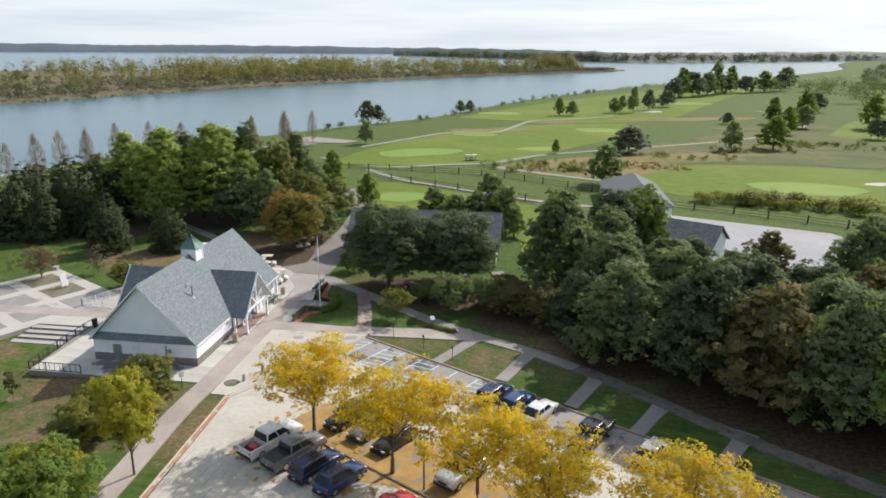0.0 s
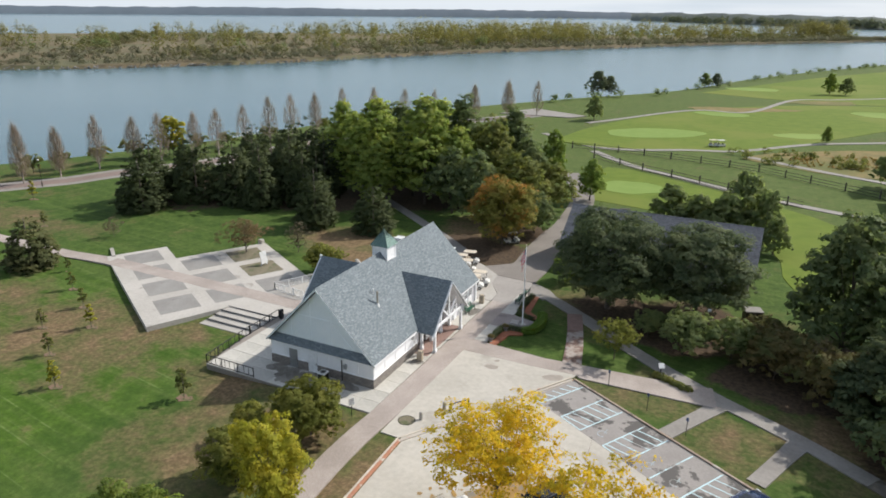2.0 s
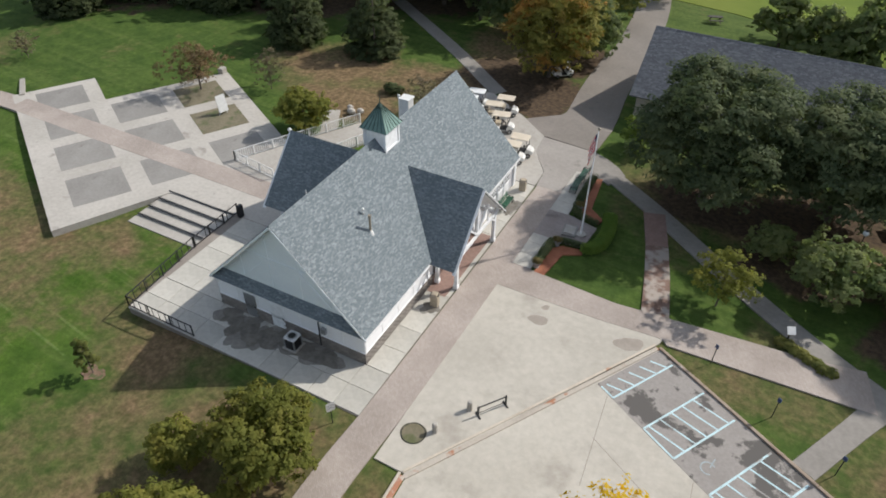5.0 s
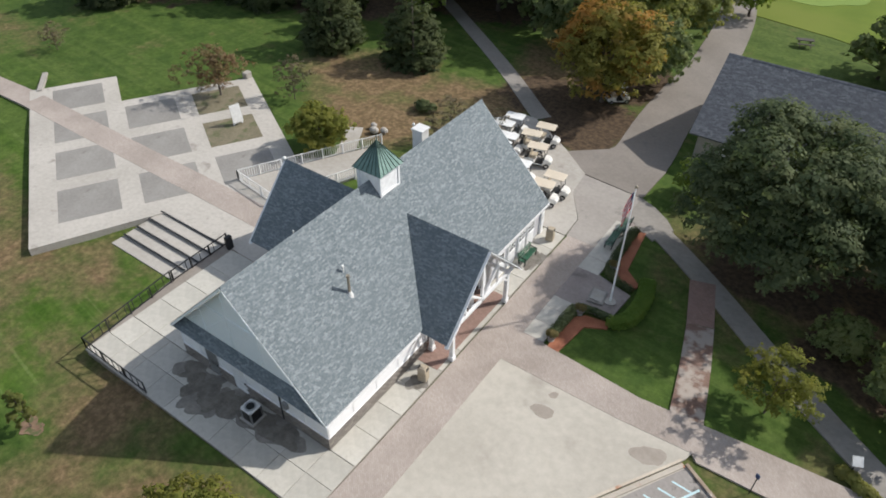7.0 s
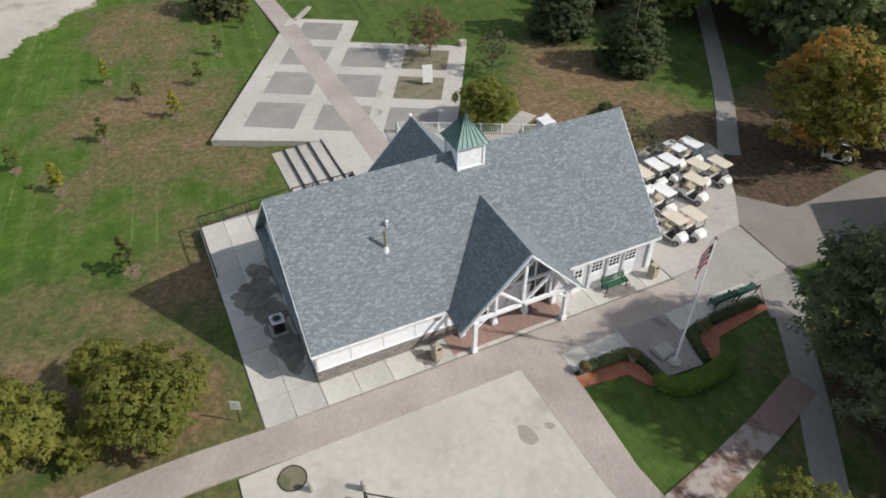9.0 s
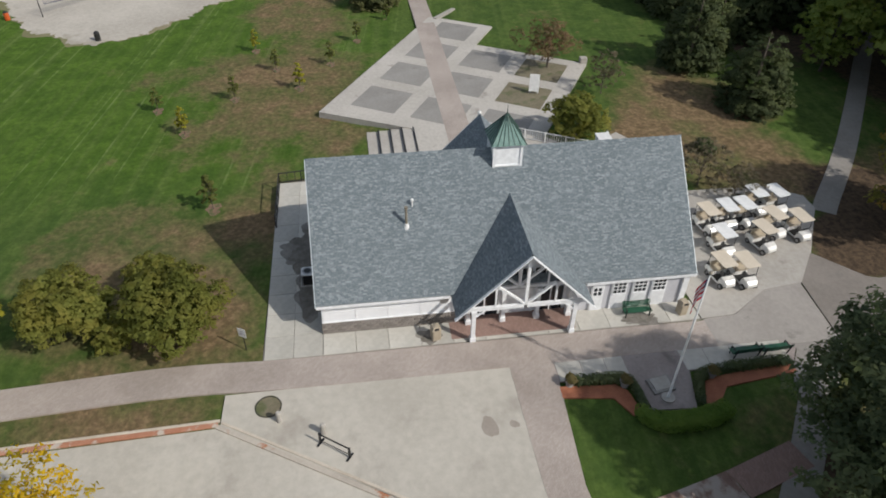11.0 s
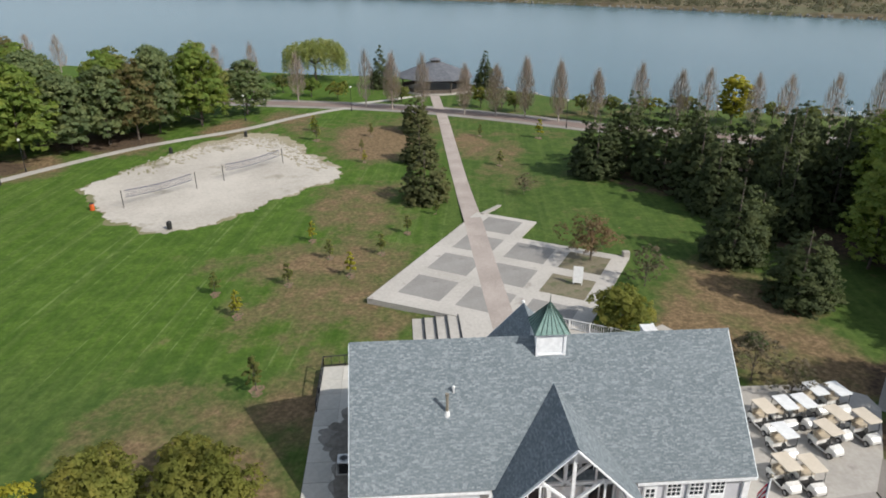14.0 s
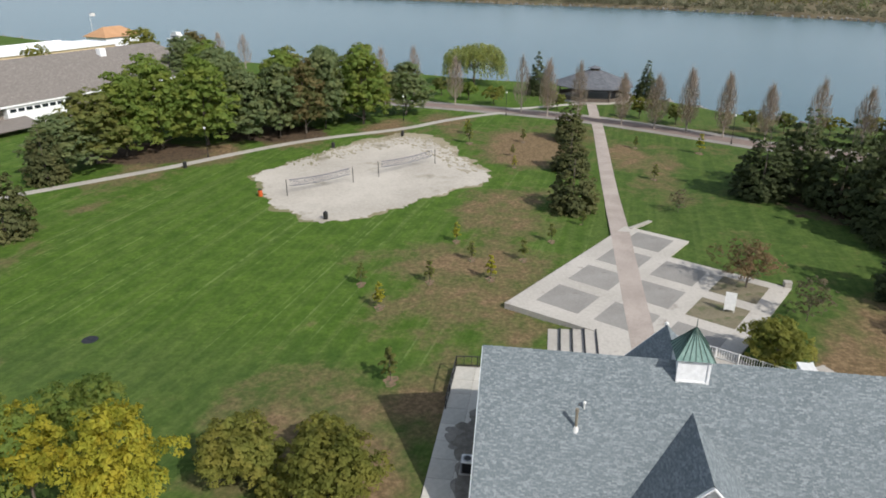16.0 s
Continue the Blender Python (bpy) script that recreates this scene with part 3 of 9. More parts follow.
    def data(self, name, mats, smooth=False):
        me = bpy.data.meshes.new(name)
        me.from_pydata(self.v, [], self.f)
        for m in mats if isinstance(mats, (list, tuple)) else [mats]:
            me.materials.append(m)
        if any(self.k):
            me.polygons.foreach_set("material_index", self.k)
        if smooth:
            me.polygons.foreach_set("use_smooth", [True] * len(self.f))
        me.validate()
        me.update()
        return me


def part(name, build, mats, parent=None, label="", smooth=False):
    """Links a Build (or a ready mesh) as one mesh object under a thing or a part."""
    ob = new(name, build.data(name, mats, smooth) if isinstance(build, Build) else build)
    if parent is not None:
        ob.parent = parent
    return tagged(ob, label)


def thing(name, label, category, group="", at=None):
    e = tagged(new(name), label, category, group)
    e.empty_display_size = 0.3
    if at is not None:
        e.matrix_basis = at
    return e


def soft_edges(ob, width=0.02, segments=2):
    b = ob.modifiers.new("bevel", "BEVEL")
    b.width, b.segments, b.limit_method, b.angle_limit = width, segments, "ANGLE", radians(40)
    return ob


def smooth_line(pts, step=2.0):
    """A Catmull-Rom curve through 2D points, sampled about every step metres."""
    out = []
    p = [np.array(q, float) for q in pts]
    p = [2 * p[0] - p[1]] + p + [2 * p[-1] - p[-2]]
    for i in range(1, len(p) - 2):
        n = max(2, int(np.linalg.norm(p[i + 1] - p[i]) / step))
        for k in range(n):
            t = k / n
            out.append(0.5 * (2 * p[i] + (p[i + 1] - p[i - 1]) * t + (2 * p[i - 1] - 5 * p[i] + 4 * p[i + 1] - p[i + 2]) * t * t + (3 * p[i] - p[i - 1] - 3 * p[i + 1] + p[i + 2]) * t ** 3))
    out.append(p[-2])
    return [tuple(q) for q in out]


def blob(cx, cy, rx, ry, rot=0.0, n=28, rough=0.12, seed=0):
    """An uneven closed outline."""
    rnd = random.Random(seed)
    ph = [rnd.uniform(0, 6.28) for _ in range(4)]
    pts = []
    for i in range(n):
        a = 2 * math.pi * i / n
        r = 1 + rough * (math.sin(2 * a + ph[0]) + 0.7 * math.sin(3 * a + ph[1]) + 0.5 * math.sin(5 * a + ph[2]) + 0.4 * math.sin(7 * a + ph[3]))
        x, y = rx * r * math.cos(a), ry * r * math.sin(a)
        c, s = math.cos(radians(rot)), math.sin(radians(rot))
        pts.append((cx + c * x - s * y, cy + s * x + c * y))
    return pts


# ---- ground, river and far land ----
def step01(t):
    t = max(0.0, min(1.0, t))
    return t * t * (3 - 2 * t)


PLAZA_O, PLAZA_U, PLAZA_V = (-65.9, 59.3), (-0.865, 0.502), (0.502, 0.865)


def plaza(u, v):
    return (PLAZA_O[0] + u * PLAZA_U[0] + v * PLAZA_V[0], PLAZA_O[1] + u * PLAZA_U[1] + v * PLAZA_V[1])


def land(x, y):
    """Height of the ground: level round the clubhouse, a little lower on the western lawn, easing to the shore."""
    v = (x - PLAZA_O[0]) * PLAZA_V[0] + (y - PLAZA_O[1]) * PLAZA_V[1]
    west = step01((-40 - x) / 15)
    u = (x - PLAZA_O[0]) * PLAZA_U[0] + (y - PLAZA_O[1]) * PLAZA_U[1]
    low = -0.6 + 0.45 * min(step01(v / 10), step01((u + 6.5) / 6))
    if -64 < x < -53 and 61 < y < 69.5:
        low = -0.6
    if -102 < x < -80:
        near = (1 - step01((abs(y - 72.25) - 1.6) / 3.4)) * step01((x + 102) / 3)
        low += (0.042 - 0.585 * step01((-86.5 - x) / 13.0) - 0.10 - low) * near
    return west * low


def west(x, y):
    """Plan positions on the lower western lawn."""
    return (-5 + (x + 5) * 1.019, 62.7 + (y - 62.7) * 1.019)


SHORE = smooth_line([(-420, -460), (-330, -250), (-268, -125), (-240, -66), (-229, -25), (-219, 10), (-207, 44), (-203, 62), (-191, 81), (-176, 95), (-166, 105), (-157.5, 118), (-150.5, 131), (-144.5, 147), (-140, 166), (-133, 195), (-115, 240), (-87, 291), (-49, 353), (-22, 436),
                     (18, 529), (74, 641), (151, 772), (250, 913), (388, 1110), (610, 1509), (900, 2240), (1500, 3300)], 9)


def ground_sheet():
    rnd = random.Random(3)
    ring = [(x, y) for x, y in SHORE] + [(1500, 4900), (4900, 4900), (4900, -4900), (-420, -4900)]
    pts = list(ring)
    edges = [(i, (i + 1) % len(ring)) for i in range(len(ring))]
    shore = np.array(SHORE)

    def inside(x, y):
        k = int(np.argmin((shore[:, 0] - x) ** 2 + (shore[:, 1] - y) ** 2))
        a, b = shore[max(k - 1, 0)], shore[min(k + 1, len(shore) - 1)]
        d = b - a
        return (d[0] * (y - a[1]) - d[1] * (x - a[0])) / np.linalg.norm(d) < -3.0
    for step, x0, x1, y0, y1, hole in ((4, -200, 60, -60, 200, None), (16, -300, 260, -260, 420, (-202, 62, -62, 202)), (120, -360, 1500, -1000, 2300, (-310, 265, -265, 425))):
        for x in np.arange(x0, x1, step):
            for y in np.arange(y0, y1, step):
                if hole and hole[0] < x < hole[1] and hole[2] < y < hole[3]:
                    continue
                px, py = x + rnd.uniform(-0.2, 0.2) * step, y + rnd.uniform(-0.2, 0.2) * step
                if inside(px, py):
                    pts.append((px, py))
    from mathutils.geometry import delaunay_2d_cdt
    vs, _, fs, *_ = delaunay_2d_cdt([Vector(p) for p in pts], edges, [], 1, 1e-4)
    b = Build()
    b.add([(v.x, v.y, land(v.x, v.y) if abs(v.x) < 900 and abs(v.y) < 900 else (-0.6 if v.x < -40 else 0.0)) for v in vs], fs)
    # the bank runs down under the water
    n = len(SHORE)
    top, low = [], []
    for i, (x, y) in enumerate(SHORE):
        a, c = SHORE[max(i - 1, 0)], SHORE[min(i + 1, n - 1)]
        d = Vector((c[0] - a[0], c[1] - a[1])).normalized()
        top.append((x, y, land(x, y)))
        low.append((x - d.y * 7, y + d.x * 7, -5.0))
    b.add(top + low, [(i, i + 1, n + i + 1, n + i) for i in range(n - 1)])
    return b


ground = tagged(part("ground", ground_sheet(), GRASS, smooth=True), "mown park lawn with dry brown stretches reaching the river", "lawn", kind="structure")

water = Build()
water.add([(-4900, -4900, -2.6), (4900, -4900, -2.6), (4900, 4900, -2.6), (-4900, 4900, -2.6)], [(0, 1, 2, 3)])
water = tagged(part("water", water, WATER), "calm grey-blue river and lake water", "water", kind="structure")


def stones(line, spacing, size, offset, seed, z):
    """Rip-rap along a shore: one mesh of angular blocks."""
    rnd = random.Random(seed)
    b = Build()
    for i in range(len(line) - 1):
        a, c = np.array(line[i]), np.array(line[i + 1])
        d = c - a
        ln = np.linalg.norm(d)
        nrm = np.array([-d[1], d[0]]) / ln
        for _ in range(int(ln / spacing * 3)):
            p = a + d * rnd.random() + nrm * rnd.uniform(*offset)
            s = size * rnd.uniform(0.5, 1.3)
            m = Matrix.Translation((p[0], p[1], z + rnd.uniform(-0.5, 0.5))) @ Euler((rnd.random() * 6, rnd.random() * 6, rnd.random() * 6)).to_matrix().to_4x4()
            q = [m @ (Vector(v) * s * rnd.uniform(0.7, 1.1)) for v in ((-.6, -.5, -.4), (.6, -.5, -.4), (.6, .5, -.4), (-.6, .5, -.4), (-.45, -.4, .4), (.5, -.4, .4), (.45, .4, .4), (-.5, .4, .4))]
            b.hexa(q)
    return b


near_shore = [p for p in SHORE if -340 < p[1] < 700]
tagged(part("shore_rocks", stones(near_shore, 3.0, 1.2, (2.5, 6.0), 5, -2.2), ROCK), "grey rip-rap boulders along the river bank", "rocks", kind="stuff")

ISLAND_FRONT = smooth_line([(-1050, -700), (-800, -320), (-634, 0), (-560, 140), (-460, 255), (-410, 300), (-371, 352), (-341, 400), (-300, 520), (-250, 640), (-115, 890), (20, 1080), (130, 1235)], 14)
ISLAND_BACK = [(150, 1275), (60, 1330), (-160, 1250), (-420, 1080), (-700, 900), (-1000, 560), (-1300, 100), (-1500, -500)]
b = Build()
ring = ISLAND_FRONT + ISLAND_BACK
b.add([(x, y, -0.6) for x, y in ring], [tuple(range(len(ring)))[::-1]])
low = []
for i, (x, y) in enumerate(ring):
    a, c = ring[i - 1], ring[(i + 1) % len(ring)]
    d = Vector((c[0] - a[0], c[1] - a[1])).normalized()
    low.append((x + d.y * 6, y - d.x * 6, -4.0))
b.add([(x, y, -0.6) for x, y in ring] + low, [(i, (i + 1) % len(ring), len(ring) + (i + 1) % len(ring), len(ring) + i) for i in range(len(ring))])
island = tagged(part("island", b, ISLAND_SOIL), "long brown scrub-covered island across the river", "island", kind="structure")
tagged(part("island_rocks", stones(ISLAND_FRONT, 2.2, 0.95, (-5.0, 0.5), 6, -1.9), ROCK), "pale rip-rap edging the island", "rocks", kind="stuff")


def far_ridge(pts, height, depth, seed, step=25):
    """A distant wooded shore: a long low body with an uneven crest."""
    rnd = random.Random(seed)
    line = smooth_line(pts, step)
    b = Build()
    n = len(line)
    crest, h = [], 0.0
    for i in range(n):
        h = 0.75 * h + rnd.uniform(-1, 1) * 0.07
        crest.append(height(i / (n - 1)) * (1 + h))
    eye = np.array((-5.0, 30.0))
    away = [np.array(p) - eye for p in line]
    away = [d / np.linalg.norm(d) * depth * 0.35 for d in away]
    v = [(x, y, -3.2) for x, y in line] + [(x + d[0], y + d[1], c) for (x, y), c, d in zip(line, crest, away)]
    back = []
    for (x, y), c in zip(line, crest):
        d = np.array((x, y)) - eye
        d /= np.linalg.norm(d)
        back.append((x + d[0] * depth, y + d[1] * depth, c * 0.9))
    b.add(v + back, [(i, i + 1, n + i + 1, n + i) for i in range(n - 1)] + [(n + i, n + i + 1, 2 * n + i + 1, 2 * n + i) for i in range(n - 1)])
    return b


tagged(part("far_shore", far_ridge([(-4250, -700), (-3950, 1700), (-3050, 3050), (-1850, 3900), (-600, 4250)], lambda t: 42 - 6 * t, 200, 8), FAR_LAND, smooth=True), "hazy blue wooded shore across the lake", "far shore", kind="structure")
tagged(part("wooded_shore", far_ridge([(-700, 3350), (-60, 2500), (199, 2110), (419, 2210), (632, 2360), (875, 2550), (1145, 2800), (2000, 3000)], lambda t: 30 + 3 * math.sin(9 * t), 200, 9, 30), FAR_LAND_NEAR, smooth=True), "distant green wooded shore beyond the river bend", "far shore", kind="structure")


# ---- paved surfaces ----
def draped(line, width, up, mats, name, label, category, step=1.5, kerb=0.12):
    """A path laid along a plan curve on the ground."""
    pts = smooth_line(line, step)
    v, f = [], []
    for i, p in enumerate(pts):
        a, c = pts[max(i - 1, 0)], pts[min(i + 1, len(pts) - 1)]
        d = Vector((c[0] - a[0], c[1] - a[1])).normalized()
        w = width(i / (len(pts) - 1)) if callable(width) else width
        for s in (-0.5, 0.5):
            x, y = p[0] - d.y * w * s, p[1] + d.x * w * s
            v += [(x, y, land(x, y) + up), (x, y, land(x, y) + up - kerb)]
    for i in range(len(pts) - 1):
        o, q = 4 * i, 4 * i + 4
        f += [(o, o + 2, q + 2, q), (o + 1, o, q, q + 1), (o + 2, o + 3, q + 3, q + 2)]
    b = Build()
    b.add(v, [t[::-1] for t in f])
    return tagged(part(name, b, mats), label, category, kind="structure")


def paved(name, poly, z, mats, label, category, depth=0.7):
    b = Build()
    b.prism(poly, z - depth, z)
    return tagged(part(name, b, mats), label, category, kind="structure")


KERB_A, KERB_B = (-19.7, 70.2), (30.0, 41.0)


def kerb_line(s, off):
    """A point s metres along the stall kerb and off metres out into the lot."""
    d = Vector((KERB_B[0] - KERB_A[0], KERB_B[1] - KERB_A[1])).normalized()
    return (KERB_A[0] + d.x * s + d.y * off, KERB_A[1] + d.y * s - d.x * off)


lot = paved("car_park", [(-29.7, 53.9), (-29.2, 39), (-28.8, 20), (-26, -60), (60, -60), (60, 24), KERB_B, KERB_A], 0.02, CONCRETE_LOT, "pale worn concrete car park with red kerbs", "car park")
stalls = paved("stall_strip", [kerb_line(0.15, 0.1), kerb_line(57, 0.1), kerb_line(57, 5.6), kerb_line(0.15, 5.6)], 0.026, ASPHALT, "dark patched asphalt strip of marked stalls", "parking stalls", 0.2)
paved("forecourt", [(-31.9, 54.0), (-29.8, 53.95), (-19.85, 70.45), (-19.7, 71.0), (-31.9, 71.0)], 0.10, CONCRETE_LOT, "broad pale concrete forecourt", "forecourt")
road = draped([(-31.6, -40), (-31.9, 10), (-32.6, 36), (-33.3, 50), (-33.05, 58), (-33.0, 70), (-33.0, 80), (-32.95, 84.4)], lambda t: 2.3, 0.115, PAVERS, "brick_road", "pinkish herringbone brick promenade", "brick path")
draped([(-34.0, 92.4), (-33.9, 98), (-34.6, 105), (-34.9, 113), (-35.0, 121), (-38, 140), (-46, 158)], lambda t: 5.3 - 1.5 * t, 0.10, ASPHALT_ROAD, "service_road", "grey asphalt service road to the course", "road")
paved("service_apron", [(-36.75, 92.5), (-31.4, 92.05), (-31.2, 97.0), (-32.2, 101.0), (-35.6, 100.6), (-36.8, 97.4), (-39.7, 94.9)], 0.108, ASPHALT_ROAD, "grey asphalt turning area", "road")
paved("yard_apron", [(-34.2, 84.1), (-34.35, 86.4), (-36.4, 89.5), (-36.75, 92.35), (-31.4, 91.95), (-31.45, 89.1), (-31.7, 84.1)], 0.118, surface("worn_grey_concrete", (0.265, 0.242, 0.222), (0.345, 0.318, 0.292), big=0.3, small=4, stain=(0.20, 0.185, 0.17), stain_amount=(0.58, 0.72)), "worn grey concrete fanning out towards the cart yard", "apron", 0.3)
brick_walk = paved("brick_walk", [(-31.9, 70.7), (-24, 70.75), (-19.75, 71.02), (-19.3, 70.6), (-14, 70.75), (-8.2, 70.95), (-6.6, 71.0), (-7.4, 74.5), (-10.5, 73.9), (-16, 73.5), (-23.6, 72.9), (-30.1, 73.35), (-31.9, 73.6)], 0.112, PAVERS, "wide pinkish brick walk across the lawn", "brick path")
paved("path_junction", [(-31.5, 88.9), (-30.97, 88.79), (-29.67, 87.86), (-28.6, 87.3), (-27.7, 89.4), (-28.58, 90.4), (-29.98, 91.4), (-31.3, 92.0), (-31.5, 92.0)], 0.101, PATH_GREY, "grey paved junction beside the promenade", "path")
draped([(-31.0, 89.9), (-29.3, 89.1), (-27.1, 87.7), (-22.9, 84.6), (-15.2, 78.4), (-7.6, 73.2), (0.2, 68.9), (5.2, 65.5)], 1.75, 0.104, PATH_GREY, "footpath", "grey concrete footpath beside the trees", "footpath")
# stretch under the wood, coloured dark for the tree shade
draped([(4.9, 65.7), (9.0, 62.6), (19.0, 53.8), (29, 46.4), (60, 24)], 1.75, 0.102, PATH_SHADE_DARK, "shaded_footpath", "footpath strewn with dark leaves under the wood", "footpath")
draped([(-22.6, 80.75), (-21.65, 77.1), (-20.75, 73.0)], lambda t: 1.75 + 0.2 * t, 0.108, PAVERS_OLD, "worn_brick_path", "stained old brick path", "brick path")
draped([(-23.9, 85.0), (-22.6, 80.77)], lambda t: 1.75, 0.109, PAVERS_RED, "red_brick_path", "plain red brick path in the shade", "brick path")
for n, (a, c) in enumerate((((-10.2, 64.8), (-7.0, 70.7)), ((-2.9, 61.3), (-0.6, 66.8)), ((4.2, 56.8), (6.5, 61.6)), ((9.9, 52.6), (12.3, 56.8)), ((16.6, 48.6), (18.9, 52.3)))):
    far_end = (c[0] + (c[0] - a[0]) / math.dist(a, c) * 2.4, c[1] + (c[1] - a[1]) / math.dist(a, c) * 2.4)
    draped([a, c, far_end], lambda t: 1.45 + 0.7 * t ** 4, 0.098, PATH_GREY, "crossing_path", "short concrete path from the stalls", "footpath")

# kerbs
b = Build()
west_kerb = [(-26.3, -60), (-29.0, 20), (-29.45, 39), (-29.9, 53.8)]
for a, c in zip(west_kerb, west_kerb[1:]):
    b.beam((*a, 0.06), (*c, 0.06), 0.30, 0.13)
tagged(soft_edges(part("red_kerb", b, RED_KERB), 0.03), "rust-red painted kerb with worn patches", "kerb", kind="structure")
b = Build()
for a, c in zip(west_kerb, west_kerb[1:]):
    b.beam((a[0] - 0.24, a[1], 0.075), (c[0] - 0.24, c[1] + 0.1, 0.075), 0.17, 0.16)
b.beam((-30.0, 54.0, 0.075), (-20.0, 70.3, 0.075), 0.17, 0.16)
tagged(soft_edges(part("kerb_top", b, KERB_PALE), 0.03), "pale sand-coloured kerb top behind the red face", "kerb", kind="structure")
b = Build()
b.beam((-29.8, 53.75, 0.05), (-19.8, 70.1, 0.05), 0.30, 0.10)
tagged(soft_edges(part("forecourt_kerb", b, RUST_PATCH), 0.03), "pale concrete kerb with flaking rust-red patches", "kerb", kind="structure")
b = Build()
for s in range(0, 57, 3):
    b.beam((*kerb_line(s, 0), 0.06), (*kerb_line(s + 2.98, 0), 0.06), 0.22, 0.17)
tagged(soft_edges(part("stall_kerb", b, KERB_STAINED), 0.03), "rust-stained concrete kerb along the stalls", "kerb", kind="structure")

# stall markings: blue for the wide stalls, with hatched aisles
marks = Build()


def stripe(p, q, w=0.13, z=0.032, build=marks):
    d = Vector((q[0] - p[0], q[1] - p[1])).normalized() * (w / 2)
    build.add([(p[0] - d.y, p[1] + d.x, z), (q[0] - d.y, q[1] + d.x, z), (q[0] + d.y, q[1] - d.x, z), (p[0] + d.y, p[1] - d.x, z)], [(3, 2, 1, 0)])


for s0 in (1.5, 4.15, 6.55, 9.2, 11.65, 14.15, 16.95, 19.1):
    stripe(kerb_line(s0, 0.35), kerb_line(s0, 5.5))
for s0, w in ((0.42, 1.08), (4.15, 2.4), (9.2, 2.45), (16.95, 2.15)):
    for k in range(5):
        stripe(kerb_line(s0 + 0.07, 1.35 + k * 0.94), kerb_line(s0 + w - 0.07, 0.85 + k * 0.94), 0.11)
    stripe(kerb_line(s0, 5.5), kerb_line(s0 + w, 5.5), 0.11)
badge = Build()
for s0 in (12.1, 14.6, 7.0):
    c = kerb_line(s0 + 1.0, 4.3)
    pts = [(c[0] + 0.42 * math.cos(a), c[1] + 0.42 * math.sin(a)) for a in np.linspace(0.6, 5.2, 9)]
    for p, q in zip(pts, pts[1:]):
        stripe(p, q, 0.08, 0.033, badge)
    stripe((c[0] + 0.1, c[1] + 0.1), (c[0] + 0.25, c[1] + 0.8), 0.08, 0.037, badge)
tagged(part("stall_markings", marks, BLUE_LINE), "pale blue painted stall lines and hatching", "road marking", kind="structure")
tagged(part("stall_symbols", badge, FAINT_LINE), "faded pale blue symbols on the wide stalls", "road marking", kind="structure")
ymarks = Build()
for s in np.arange(20.6, 56, 2.75):
    stripe(kerb_line(s, 0.5), kerb_line(s, 5.4), 0.11, build=ymarks)
ISLE_A, ISLE_D = Vector((-26.5, 52.6)), (Vector((KERB_B[0] - KERB_A[0], KERB_B[1] - KERB_A[1]))).normalized()


def isle(s, off):
    """A point s metres along the planted island between the two car rows, off metres towards the clubhouse."""
    return (ISLE_A.x + ISLE_D.x * s - ISLE_D.y * off, ISLE_A.y + ISLE_D.y * s + ISLE_D.x * off)


for s in np.arange(4.0, 56, 2.8):
    stripe(isle(s, -1.3), isle(s, -6.3), 0.11, build=ymarks)
    stripe(isle(s, 1.3), isle(s, 6.3), 0.11, build=ymarks)
tagged(part("row_markings", ymarks, YELLOW_LINE), "worn yellow stall lines", "road marking", kind="structure")
paved("row_strip", [isle(1.5, -6.6), isle(58, -6.6), isle(58, 6.6), isle(1.5, 6.6)], 0.0245, CONCRETE_LOT, "worn pale concrete stalls under the trees", "parking stalls", 0.2)
b = Build()
b.prism([isle(5.6, -0.8), isle(58, -0.95), isle(58, 0.95), isle(5.2, 0.7)], -0.1, 0.05)
soft_edges(tagged(part("planted_island", b, LEAF_CARPET), "narrow island carpeted with fallen yellow leaves", "planting strip", kind="structure"), 0.04)

# joints in the concrete
b = Build()
for k in range(9):
    p, q = isle(2 + 7 * k, 7.4), kerb_line(1.2 + 7 * k, 5.7)
    stripe(p, q, 0.035, 0.0245, b)
stripe(isle(0, 10.1), isle(56, 10.1), 0.035, 0.0245, b)
for k in range(7):
    stripe((-29.3, 33 - 9 * k), isle(2 + k, -8), 0.035, 0.0245, b)
tagged(part("concrete_joints", b, JOINT), "dark joints in the concrete", "joint", kind="structure")
b = Build()
for i, (x, y, rx, ry) in enumerate(((-27.8, 68.7, 0.75, 0.42), (-21.6, 69.5, 0.95, 0.62), (-27.8, 70.1, 0.3, 0.22), (-33.2, 62, 0.3, 0.2))):
    b.prism(blob(x, y, rx, ry, 20 * i, 20, 0.10, i), 0.09, 0.105)
tagged(part("floor_stains", b, STAIN), "brown oil stains on the concrete", "stain", kind="structure")

# terrace of pale concrete with grey panels, raised above the western lawn
plaza_poly = [plaza(0, 0), plaza(27.4, 0), plaza(27.4, 8.3), plaza(21.4, 8.3), plaza(21.4, 21.4), plaza(0.6, 21.4), (-50.6, 76.5), (-50.6, 68.0), (-54.6, 68.2), (-61.6, 67.9)]
terrace = paved("terrace", plaza_poly, 0.03, CONCRETE, "raised pale concrete terrace with a low retaining wall", "terrace", 1.2)
BED_SOIL = surface("sparse_bed_soil", (0.130, 0.115, 0.070), (0.210, 0.180, 0.125), big=0.5, small=4, bump=0.5, bump_d=0.03, stain=(0.095, 0.105, 0.045), stain_amount=(0.48, 0.62))
beds = {(1, 2): "bed", (2, 2): "bed"}
panel = Build().prism([(0, 0), (4.65, 0), (4.65, 4.7), (0, 4.7)], -0.05, 0.008).data("panel", CONCRETE_GREY)
